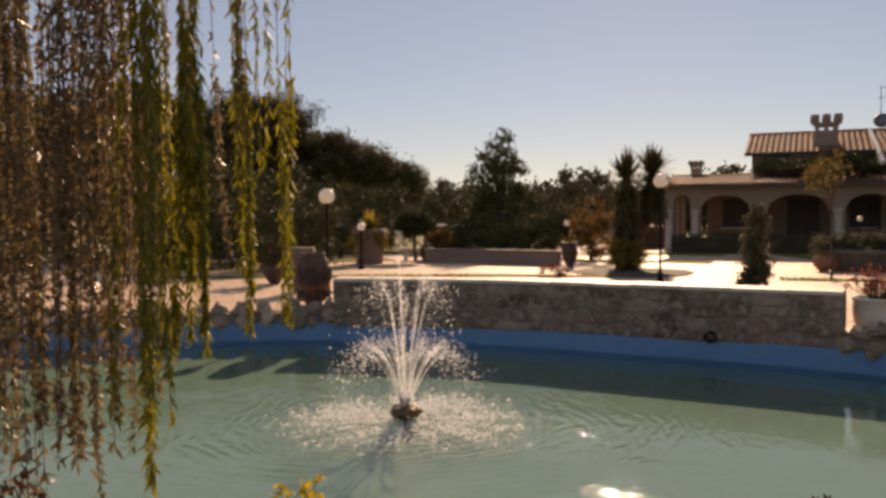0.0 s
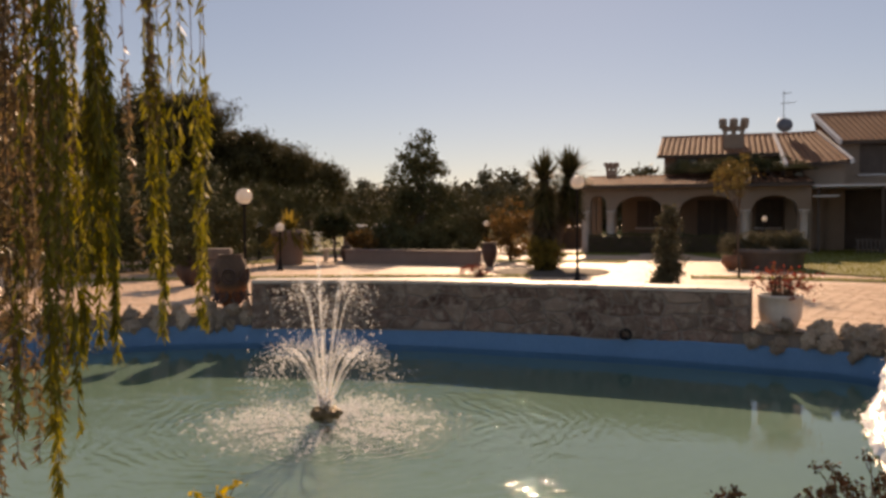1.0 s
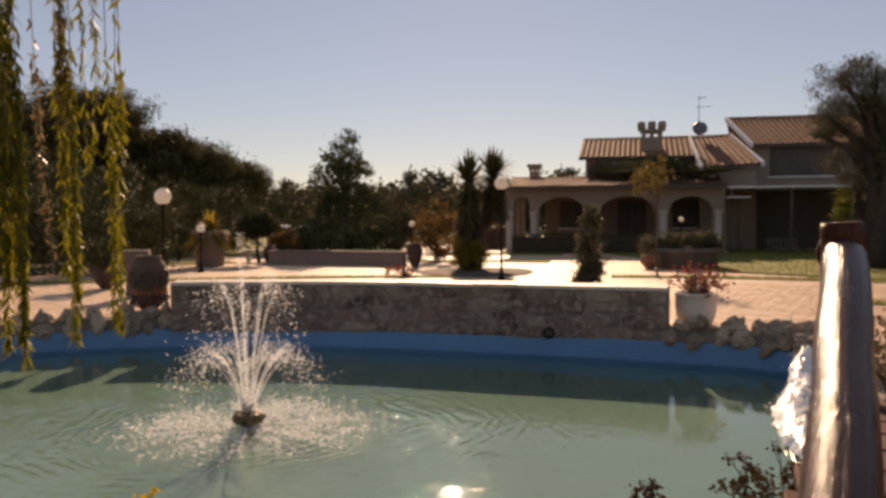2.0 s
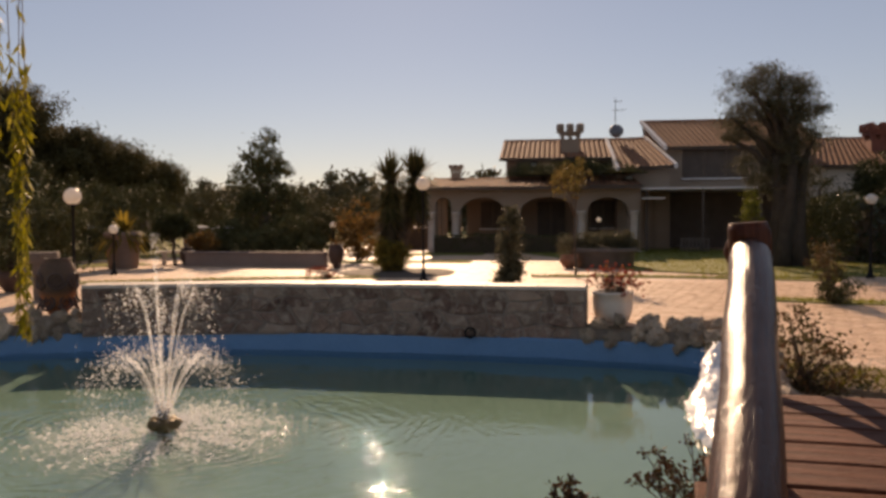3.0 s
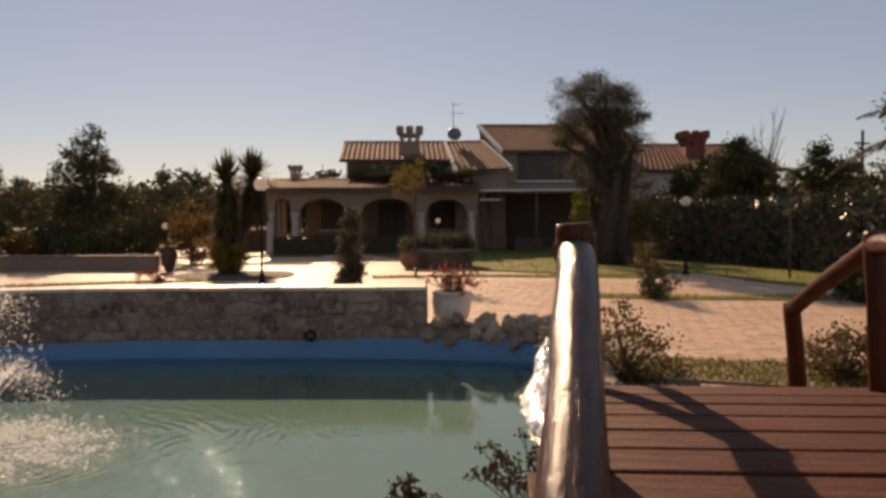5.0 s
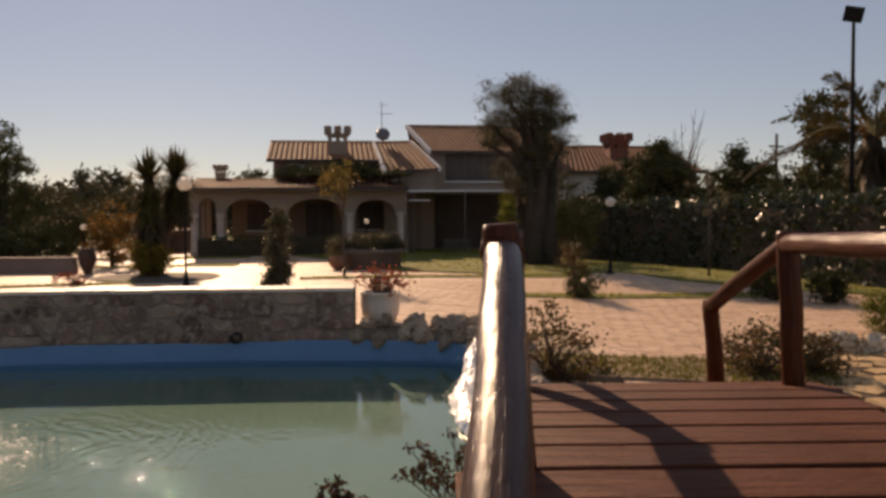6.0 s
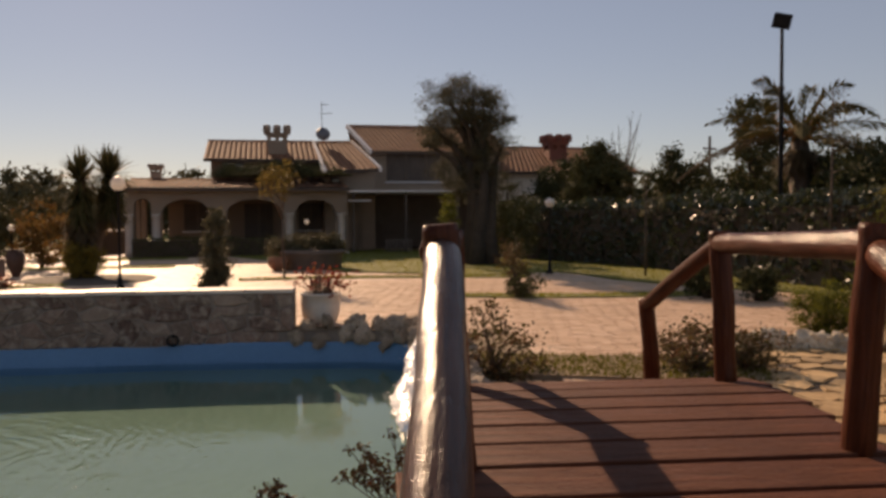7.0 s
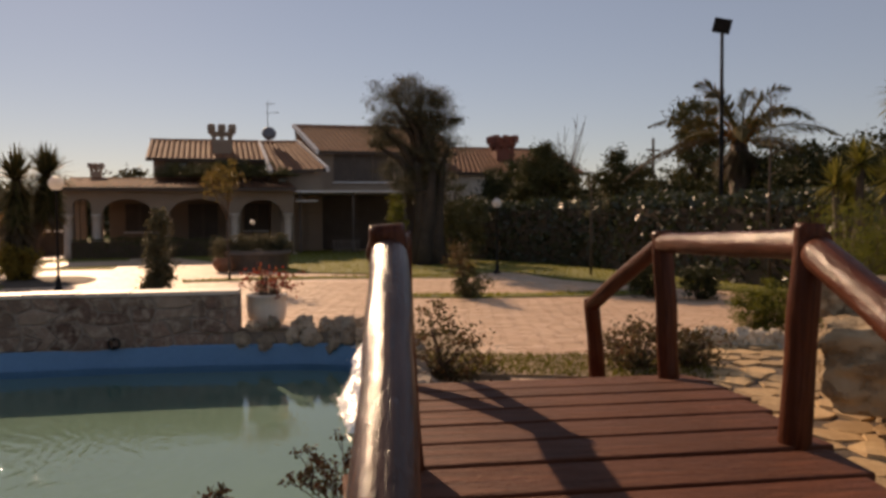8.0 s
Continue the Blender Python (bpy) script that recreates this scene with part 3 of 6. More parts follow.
def lawn(name, poly, z, label, density, height, seed, grass=None, turf=None):
    """A raised patch of turf with a soft edge and blades on it."""
    bm = bmesh.new()
    cx, cy = sum(p[0] for p in poly) / len(poly), sum(p[1] for p in poly) / len(poly)
    low = [bm.verts.new((x, y, 0.0)) for x, y in poly]
    top = [bm.verts.new((x + (cx - x) * 0.01, y + (cy - y) * 0.01, z)) for x, y in poly]
    for i in range(len(poly)):
        j = (i + 1) % len(poly)
        bm.faces.new((low[i], low[j], top[j], top[i]))
    bm.faces.new(top)
    bmesh.ops.recalc_face_normals(bm, faces=bm.faces)
    bmesh.ops.triangulate(bm, faces=bm.faces)
    TURF.append(list(poly))
    ob = tagged(part(name, bm, turf or M_TURF), label, "lawn", kind="structure")
    rng = np.random.default_rng(seed)
    xs, ys = [p[0] for p in poly], [p[1] for p in poly]
    n = int((max(xs) - min(xs)) * (max(ys) - min(ys)) * density)
    x, y = rng.uniform(min(xs), max(xs), n), rng.uniform(min(ys), max(ys), n)
    ok = in_polygon(x, y, poly)
    g = blades("grass", np.stack([x[ok], y[ok], np.full(ok.sum(), z - 0.005)], 1), height, 0.02, rng, grass or L_GRASS)
    tagged(g, "short green grass blades of the lawn", "grass", kind="stuff")
    return ob


def strip(points, width):
    """The outline of a band along a path in plan."""
    p = smooth_path([(*q, 0) for q in points], 5)
    left, right = [], []
    for i, q in enumerate(p):
        d = (p[min(i + 1, len(p) - 1)] - p[max(i - 1, 0)]).normalized()
        w = width * (0.5 + 0.18 * noise.noise(q * 0.8))
        left.append((q.x - d.y * w, q.y + d.x * w))
        right.append((q.x + d.y * w, q.y - d.x * w))
    return left + right[::-1]


lawn("lawn", [(12.6, 27.0), (11.9, 24.0), (11.7, 21.3), (12.4, 20.0), (13.1, 18.9), (13.7, 17.7), (14.6, 17.2), (15.6, 17.3), (16.3, 17.1), (16.2, 16.2), (15.4, 14.0), (15.3, 11.0), (15.9, 8.4), (17.4, 7.2), (20.5, 13),
              (22.5, 22), (24, 27), (20, 34.0), (12.8, 34.4)], 0.06, "sunlit green lawn in front of the hedge and house", 130, 0.05, 3)
lawn("lawn", strip([(8.2, 20.3), (9.6, 19.7), (11.2, 18.9), (13.2, 17.4), (14.4, 16.2)], 0.55), 0.05, "narrow grass verge along the paving", 300, 0.06, 4)
lawn("lawn", strip([(10.0, 13.4), (11.2, 12.3), (12.6, 11.3), (14.4, 10.4)], 0.7), 0.05, "narrow grass verge with a small shrub", 300, 0.06, 5)
lawn("lawn", strip([(-7.5, 22.0), (-4, 22.2), (-1, 22.3), (2, 22.0), (4.4, 21.4)], 0.5), 0.05, "narrow grass verge behind the stone wall", 250, 0.06, 6)
lawn("lawn", strip([(4.4, 29.0), (6.6, 28.2), (8.8, 27.2)], 1.0), 0.05, "small grass island between sunlit paths", 150, 0.06, 7)
lawn("lawn", strip([(6.0, 34.0), (8.5, 33.2), (11.0, 32.3)], 1.3), 0.05, "grass bed before the porch", 120, 0.06, 8)
lawn("lawn", strip([(-9, 27.5), (-5.5, 29.2), (-2.0, 30.6)], 1.6), 0.05, "grass bed beside the low wall", 110, 0.06, 9)
lawn("lawn", strip([(5.4, 7.5), (6.1, 6.6), (6.9, 5.8), (7.7, 5.0)], 1.3), 0.05, "rough brownish grass verge beside the footbridge", 900, 0.045, 10, L_VERGE, M_DIRT)
lawn("lawn", [(-30, 31), (-7, 33), (4, 37), (7, 44), (30, 46), (60, 30), (60, 90), (-60, 90), (-60, 30)], 0.04, "rough grass under the far trees", 6, 0.15, 11)
# dark planting bed under the yuccas
bed = [(5.25 + 1.75 * math.cos(a) * (1 + 0.1 * math.sin(3 * a)), 22.9 + 1.9 * math.sin(a)) for a in np.linspace(0, 2 * math.pi, 28, endpoint=False)]
bm = bmesh.new()
low = [bm.verts.new((x, y, 0.0)) for x, y in bed]
top = [bm.verts.new((5.25 + (x - 5.25) * 0.9, 22.9 + (y - 22.9) * 0.9, 0.06)) for x, y in bed]
for i in range(len(bed)):
    bm.faces.new((low[i], low[(i + 1) % len(bed)], top[(i + 1) % len(bed)], top[i]))
bm.faces.new(top)
tagged(part("planting_bed", bm, M_SOIL), "raised dark soil bed under the yuccas", "flower bed", kind="structure")

# ======== rubble stone wall along the far rim ========
garden_wall = thing("garden_wall", (0, 0, 0), "low curved rubble stone wall with pale coping behind the pond", "wall")
WALL = smooth_path([(-1.86, 14.08, 0), (-0.9, 13.95, 0), (1.0, 13.42, 0), (2.5, 12.66, 0), (4.0, 11.86, 0), (5.32, 11.08, 0)], 12)
WALL_LEN = [0.0]
for a, b in zip(WALL, WALL[1:]):
    WALL_LEN.append(WALL_LEN[-1] + (b - a).length)


def on_wall(s, out=0.0, z=0.0):
    """A place s metres along the wall's face, out metres behind it."""
    s = min(max(s, 0), WALL_LEN[-1] - 1e-4)
    i = next(i for i in range(len(WALL) - 1) if WALL_LEN[i + 1] > s)
    d = (WALL[i + 1] - WALL[i]).normalized()
    p = WALL[i].lerp(WALL[i + 1], (s - WALL_LEN[i]) / (WALL_LEN[i + 1] - WALL_LEN[i]))
    return Vector((p.x - d.y * out, p.y + d.x * out, z))


WALL_THICK, WALL_TOP = 0.42, 0.54
bm = bmesh.new()
prev = None
for i in range(61):
    s = WALL_LEN[-1] * i / 60
    ring = [bm.verts.new(on_wall(s, o, z)) for o, z in ((0.004, -0.22), (0.004, WALL_TOP), (WALL_THICK, WALL_TOP), (WALL_THICK, -0.22))]
    if prev:
        for q in range(4):
            bm.faces.new((prev[q], prev[(q + 1) % 4], ring[(q + 1) % 4], ring[q]))
    else:
        bm.faces.new(ring)
    prev = ring
bm.faces.new(prev[::-1])
bmesh.ops.recalc_face_normals(bm, faces=bm.faces)
part("mortar_core", bm, M_MORTAR, garden_wall)
# coping slabs
s = 0.0
while s < WALL_LEN[-1] - 0.05:
    e = min(s + rnd.uniform(0.55, 0.8), WALL_LEN[-1])
    if WALL_LEN[-1] - e < 0.25:
        e = WALL_LEN[-1]
    bm = bmesh.new()
    lift = rnd.uniform(-0.004, 0.006)
    vs = []
    for q in (s + 0.006, (s + e) / 2, e - 0.006):
        vs.append([bm.verts.new(on_wall(q, o, z + lift)) for o, z in ((-0.03, WALL_TOP + 0.002), (-0.025, WALL_TOP + 0.055), (WALL_THICK + 0.025, WALL_TOP + 0.06), (WALL_THICK + 0.03, WALL_TOP + 0.002))])
    for a, b in zip(vs, vs[1:]):
        for q in range(4):
            bm.faces.new((a[q], a[(q + 1) % 4], b[(q + 1) % 4], b[q]))
    bm.faces.new(vs[0]), bm.faces.new(vs[-1][::-1])
    bmesh.ops.recalc_face_normals(bm, faces=bm.faces)
    part("coping_slab", bm, M_COPE, garden_wall)
    s = e


def stone_piece(corners, depth):
    """A flat-faced irregular stone from a loop of (s, z) corners on the wall's face."""
    bm = bmesh.new()
    cs, cz = sum(c[0] for c in corners) / len(corners), sum(c[1] for c in corners) / len(corners)
    back = [bm.verts.new(on_wall(a, 0.06, z)) for a, z in corners]
    edge = [bm.verts.new(on_wall(a, 0.0, z)) for a, z in corners]
    face = [bm.verts.new(on_wall(a + (cs - a) * 0.16, -depth * rnd.uniform(0.7, 1.3), z + (cz - z) * 0.16)) for a, z in corners]
    n = len(corners)
    for lo, hi in ((back, edge), (edge, face)):
        for i in range(n):
            bm.faces.new((lo[i], lo[(i + 1) % n], hi[(i + 1) % n], hi[i]))
    bm.faces.new(face)
    bmesh.ops.recalc_face_normals(bm, faces=bm.faces)
    return bm


def rubble_rows():
    """Irregular courses: a jittered lattice whose cells are stones, some of them joined."""
    rows, z0 = 4, -0.2
    cols = int(WALL_LEN[-1] / 0.25)
    node = {}
    for r in range(rows + 1):
        for c in range(cols + 1):
            js = rnd.uniform(-0.09, 0.09) if 0 < c < cols else 0.0
            jz = rnd.uniform(-0.065, 0.065) if 0 < r < rows else 0.0
            off = 0.1 if (r % 2 and 0 < c < cols) else 0.0
            node[r, c] = (c * WALL_LEN[-1] / cols + js + off, z0 + r * (WALL_TOP - z0) / rows + jz)
    used = set()
    for r in range(rows):
        for c in range(cols):
            if (r, c) in used:
                continue
            w = 2 if (c + 1 < cols and rnd.random() < 0.25) else 1
            h = 2 if (w == 1 and r + 1 < rows and rnd.random() < 0.22 and (r + 1, c) not in used) else 1
            for a in range(h):
                for b in range(w):
                    used.add((r + a, c + b))
            loop = [node[r, c + q] for q in range(w + 1)] + [node[r + a, c + w] for a in range(1, h + 1)]
            loop += [node[r + h, c + q] for q in range(w - 1, -1, -1)] + [node[r + a, c] for a in range(h - 1, 0, -1)]
            cs, cz = sum(p[0] for p in loop) / len(loop), sum(p[1] for p in loop) / len(loop)
            fine = []
            for i, p in enumerate(loop):
                q = loop[(i + 1) % len(loop)]
                fine.append((p[0] * 0.9 + cs * 0.1, p[1] * 0.86 + cz * 0.14))
                m = ((p[0] + q[0]) / 2, (p[1] + q[1]) / 2)
                g = rnd.uniform(0.85, 1.0)
                fine.append((cs + (m[0] - cs) * g, cz + (m[1] - cz) * g))
            yield fine


WALL_STONES = list(rubble_rows())
drain_at = next(q for q in np.arange(0, WALL_LEN[-1], 0.05) if on_wall(q).x > 3.84)
bm = bmesh.new()
mouth = on_wall(drain_at, -0.02, -0.12)
axis = (on_wall(drain_at, -1.0) - on_wall(drain_at, 0.0)).normalized()
lathe(bm, [(0.085, -0.1), (0.085, 0.06), (0.068, 0.06), (0.064, -0.02), (0.002, -0.03)], 18)
bm.transform(Matrix.Translation(mouth) @ axis.to_track_quat("Z", "Y").to_matrix().to_4x4())
part("drain_pipe", bm, M_BLACK, garden_wall, "black plastic drain outlet", smooth=True)


# ======== timber footbridge ========
BRIDGE_TURN, SKEW = -40.2, 9.2      # the boards lie a little askew to the bridge
DECK = [(-1.6, -0.03), (-0.6, 0.0), (0.4, 0.12), (1.4, 0.40), (2.3, 0.59), (3.1, 0.652), (3.7, 0.655), (4.3, 0.638), (4.9, 0.603), (5.4, 0.55), (6.0, 0.43), (6.7, 0.20), (7.3, 0.03), (8.2, -0.03)]


def deck_z(u):
    us, zs = [a for a, _ in DECK], [b for _, b in DECK]
    i = min(max(np.searchsorted(us, u) - 1, 0), len(us) - 2)
    t = (u - us[i]) / (us[i + 1] - us[i])
    m = [(zs[min(j + 1, len(zs) - 1)] - zs[max(j - 1, 0)]) / (us[min(j + 1, len(us) - 1)] - us[max(j - 1, 0)]) for j in (i, i + 1)]
    h = us[i + 1] - us[i]
    return (2 * t ** 3 - 3 * t * t + 1) * zs[i] + (t ** 3 - 2 * t * t + t) * h * m[0] + (3 * t * t - 2 * t ** 3) * zs[i + 1] + (t ** 3 - t * t) * h * m[1]


bridge = thing("footbridge", (0, 0, 0), "arched timber footbridge with varnished log handrails", "bridge", turn=BRIDGE_TURN)
BOARD = 0.34
u = 5.32 - 18 * BOARD
board_data = []
for variant in range(4):
    bm = bmesh.new()
    box(bm, (-1.02, -0.149, -0.045), (1.02, 0.149, 0.0), 0.01)
    for v in bm.verts:
        v.co.z += 0.003 * noise.noise(Vector((v.co.x * 3, v.co.y * 3, variant * 7)))
    me = bpy.data.meshes.new("board")
    bm.to_mesh(me)
    bm.free()
    me.materials.append(M_BOARD)
    board_data.append(me)
i = 0
while u < 7.1:
    mid = u + BOARD / 2
    slope = math.degrees(math.atan((deck_z(mid + 0.1) - deck_z(mid - 0.1)) / 0.2))
    ob = new("board", board_data[i % 4])
    ob.parent = bridge
    ob.matrix_basis = pose(0.59 + rnd.uniform(-0.012, 0.012), mid + 0.144, deck_z(mid) + rnd.uniform(-0.003, 0.003), 0, 0, SKEW + rnd.uniform(-0.3, 0.3)) @ pose(0, 0, 0, slope)
    u += BOARD
    i += 1
for v in (-0.26, 1.44):
    bm = bmesh.new()
    rows = []
    for q in np.linspace(-1.0, 7.2, 40):
        z = deck_z(q - (v + 0.3) * math.tan(radians(SKEW))) - 0.05
        rows.append([bm.verts.new((v + dx, q, z + dz)) for dx, dz in ((-0.05, 0), (0.05, 0), (0.05, -0.18), (-0.05, -0.18))])
    for a, b in zip(rows, rows[1:]):
        for c in range(4):
            bm.faces.new((a[c], a[(c + 1) % 4], b[(c + 1) % 4], b[c]))
    bm.faces.new(rows[0]), bm.faces.new(rows[-1][::-1])
    bmesh.ops.recalc_face_normals(bm, faces=bm.faces)
    part("stringer", bm, M_DARK, bridge)


def log(name, a, b, r0, r1, seed, parent, bow=0.0, wood=None):
    a, b = Vector(a), Vector(b)
    ob = part(name, log_mesh((b - a).length, r0, r1, seed, bow), wood or M_WOOD, parent, smooth=True)
    for e in ob.data.polygons:
        if len(e.vertices) > 4:
            e.use_smooth = False
    ob.matrix_basis = Matrix.Translation(a) @ (b - a).to_track_quat("Z", "Y").to_matrix().to_4x4()
    return ob


# posts: foot and head in the bridge's own plan (across, along, height)
POSTS = [((1.44, 3.64, 0.35), (1.525, 3.66, 1.605), 0.066), ((1.41, 5.49, 0.3), (1.365, 5.55, 1.535), 0.068), ((1.22, 6.95, -0.1), (1.135, 6.96, 0.955), 0.066),
         ((1.50, 2.03, 0.1), (1.51, 2.03, 0.98), 0.066), ((-0.175, 3.29, 0.3), (-0.262, 3.30, 1.615), 0.074), ((-0.33, 5.4, 0.3), (-0.36, 5.4, 1.55), 0.082),
         ((-0.39, 6.8, -0.1), (-0.40, 6.8, 0.96), 0.062), ((-0.20, 1.70, 0.1), (-0.17, 1.70, 0.96), 0.066)]
for i, (foot, head, r) in enumerate(POSTS):
    log("post", foot, head, r * 1.04, r * 0.98, i + 1, bridge)
RAILS = [((1.54, 3.60, 1.515), (1.36, 5.52, 1.455), 0.070, 0.062), ((1.37, 5.58, 1.45), (1.13, 7.0, 0.88), 0.060, 0.058), ((1.53, 3.60, 1.48), (1.53, 1.9, 0.90), 0.074, 0.076),
         ((-0.27, 3.36, 1.50), (-0.36, 5.4, 1.48), 0.080, 0.084), ((-0.36, 5.46, 1.47), (-0.40, 6.85, 0.88), 0.060, 0.056), ((-0.25, 3.24, 1.50), (-0.155, 1.6, 0.88), 0.073, 0.086)]
for i, (a, b, r0, r1) in enumerate(RAILS):
    log("handrail", a, b, r0, r1, 20 + i, bridge, 0.012, M_WORN if i == 5 else None)

# ======== villa ========
HOUSE_TURN = -24.18
hx, hy = math.sin(radians(24.18)) * 36, math.cos(radians(24.18)) * 36
house = thing("house", (hx, hy, 0), "beige plastered villa with tiled roofs and an arcaded porch", "house", turn=HOUSE_TURN)


def arch_wall(x0, x1, top, openings, y0, y1, parent, turn=0.0):
    """A wall with arched openings (left, right, springing, crown): piers with an arch between each two."""
    m = Matrix.Rotation(radians(turn), 4, "Z")

    def pier(a, b):
        bm = bmesh.new()
        box(bm, (a, y0, 0), (b, y1, top))
        bm.transform(m)
        part("pier", bm, M_PLASTER, parent)

    x = x0
    for a, b, spring, crown in openings:
        pier(x, a)
        bm = bmesh.new()
        n = 14
        front, back = [], []
        for i in range(n + 1):
            t = math.pi * i / n
            px, pz = (a + b) / 2 - (b - a) / 2 * math.cos(t), spring + (crown - spring) * math.sin(t)
            front.append((bm.verts.new((px, y0, pz)), bm.verts.new((px, y0, top))))
            back.append((bm.verts.new((px, y1, pz)), bm.verts.new((px, y1, top))))
        for i in range(n):
            bm.faces.new((front[i][0], front[i + 1][0], front[i + 1][1], front[i][1]))
            bm.faces.new((back[i][0], back[i][1], back[i + 1][1], back[i + 1][0]))
            bm.faces.new((front[i][0], back[i][0], back[i + 1][0], front[i + 1][0]))
            bm.faces.new((front[i][1], front[i + 1][1], back[i + 1][1], back[i][1]))
        bm.transform(m)
        part("arch", bm, M_PLASTER, parent)
        x = b
    pier(x, x1)


def roof_plane(parent, corners, label=""):
    """A pitched roof from its eave-left, eave-right, ridge-right, ridge-left corners: a slab with rows of half-round tiles, stepped course by course."""
    el, er, rr, rl = [Vector(c) for c in corners]
    nrm = (er - el).cross(rl - el).normalized()
    bm = bmesh.new()
    top = [bm.verts.new(c) for c in (el, er, rr, rl)]
    low = [bm.verts.new(c - nrm * 0.12) for c in (el, er, rr, rl)]
    bm.faces.new(top), bm.faces.new(low[::-1])
    for i in range(4):
        bm.faces.new((top[i], low[i], low[(i + 1) % 4], top[(i + 1) % 4]))
    bmesh.ops.recalc_face_normals(bm, faces=bm.faces)
    slab = part("roof", bm, M_DARK, parent)
    width, slant = ((er - el).length + (rr - rl).length) / 2, (rl - el).length
    cols, courses = max(2, int(width / 0.24)), max(2, int(slant / 0.38))
    verts, faces = [], []
    for c in range(cols):
        for r in range(courses):
            f0, f1 = r / courses, min(1.0, (r + 1.12) / courses)
            g0, g1 = (c + 0.04) / cols, (c + 0.96) / cols
            base = len(verts)
            for f, lift in ((f0, 0.035), (f1, 0.008)):
                for i in range(6):
                    g = g0 + (g1 - g0) * i / 5
                    p = el.lerp(er, g).lerp(rl.lerp(rr, g), f)
                    verts.append(p + nrm * (lift * 0.6 + 0.045 * math.sin(math.pi * i / 5)))
            for i in range(5):
                faces.append((base + i, base + i + 1, base + 7 + i, base + 6 + i))
    tiles = from_arrays("roof_tiles", np.array([tuple(v) for v in verts]), np.array(faces), M_TILE, slab)
    tagged(tiles, "rows of weathered clay tiles", kind="stuff")
    bm = bmesh.new()
    tube(bm, [rl, rl.lerp(rr, 0.5), rr], [0.085] * 3, 8)
    part("ridge_cap", bm, M_TILE, slab)
    return slab


def verge(a, b, parent, w=0.07, h=0.2):
    """A white barge board from a to b."""
    a, b = Vector(a), Vector(b)
    bm = bmesh.new()
    rows = [[bm.verts.new(p + Vector((dx, -0.02, dz))) for dx, dz in ((-w, -h / 2), (w, -h / 2), (w, h / 2), (-w, h / 2))] for p in (a, b)]
    for i in range(4):
        bm.faces.new((rows[0][i], rows[0][(i + 1) % 4], rows[1][(i + 1) % 4], rows[1][i]))
    bm.faces.new(rows[0][::-1]), bm.faces.new(rows[1])
    bmesh.ops.recalc_face_normals(bm, faces=bm.faces)
    return part("barge_board", bm, M_TRIM, parent, "white painted barge board")


def window(x0, x1, z0, z1, y, parent, mullions=1, shade=None):
    """A window set into the wall's face at y: frame, sill and panes."""
    bm = bmesh.new()
    t = 0.07
    box(bm, (x0, y - 0.04, z0), (x0 + t, y + 0.08, z1)), box(bm, (x1 - t, y - 0.04, z0), (x1, y + 0.08, z1))
    box(bm, (x0 + t, y - 0.04, z1 - t), (x1 - t, y + 0.08, z1)), box(bm, (x0 + t, y - 0.04, z0), (x1 - t, y + 0.08, z0 + t))
    for i in range(mullions):
        m = x0 + (x1 - x0) * (i + 1) / (mullions + 1)
        box(bm, (m - 0.03, y - 0.03, z0 + t), (m + 0.03, y + 0.07, z1 - t))
    w = part("window", bm, M_DARK, parent, "dark framed window")
    for i in range(mullions + 1):
        a, b = x0 + (x1 - x0) * i / (mullions + 1) + 0.05, x0 + (x1 - x0) * (i + 1) / (mullions + 1) - 0.05
        bm = bmesh.new()
        box(bm, (a, y - 0.012, z0 + 0.05), (b, y + 0.02, z1 - 0.05))
        part("pane", bm, shade or M_GLASS, w)
    bm = bmesh.new()
    box(bm, (x0 - 0.08, y - 0.14, z0 - 0.07), (x1 + 0.08, y + 0.02, z0 - 0.005), 0.01)
    part("sill", bm, M_TRIM, w)
    return w


# arcaded porch
arch_wall(-5.86, 3.24, 2.72, [(-5.5, -4.82, 2.1, 2.42), (-4.42, -2.48, 1.75, 2.40), (-1.82, 0.50, 1.75, 2.40), (1.02, 2.74, 1.75, 2.36)], 0.0, 0.34, house)
bm = bmesh.new()
box(bm, (-5.92, -0.1, 2.70), (3.3, 0.42, 2.82), 0.02)
part("cornice", bm, M_PLASTER, house)
arch_wall(0.34, 3.9, 2.72, [(0.75, 1.75, 2.0, 2.4), (2.15, 3.4, 2.0, 2.4)], 5.52, 5.86, house, 90)
# back wall and ceiling wear the plaster darkened for the porch's shade
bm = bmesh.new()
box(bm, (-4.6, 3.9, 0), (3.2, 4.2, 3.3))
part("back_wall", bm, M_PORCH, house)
bm = bmesh.new()
box(bm, (-6.0, -0.35, -0.05), (3.3, 4.0, 0.09), 0.015)
part("porch_floor", bm, M_COPE, house)
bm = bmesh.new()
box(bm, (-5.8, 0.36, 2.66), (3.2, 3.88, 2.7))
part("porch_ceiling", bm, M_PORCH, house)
window(-3.9, -2.7, 1.0, 2.25, 3.9, house, 1, M_DARK)
window(-1.2, 0.1, 0.15, 2.25, 3.9, house, 1, M_DARK)
window(1.3, 2.4, 1.0, 2.25, 3.9, house, 1, M_DARK)
roof_plane(house, [(-6.2, -0.55, 2.84), (3.3, -0.55, 2.82), (3.3, 4.0, 3.36), (-6.2, 4.0, 3.36)])
for x in (-5.68, -4.62, -2.07, 0.77, 2.98):
    bm = bmesh.new()
    lathe(bm, [(0.20, 0.09), (0.20, 0.20), (0.165, 0.24), (0.15, 1.2), (0.145, 1.62), (0.19, 1.68), (0.21, 1.78)], 16, (x, -0.06))
    part("column", bm, M_COPE, house, smooth=True)
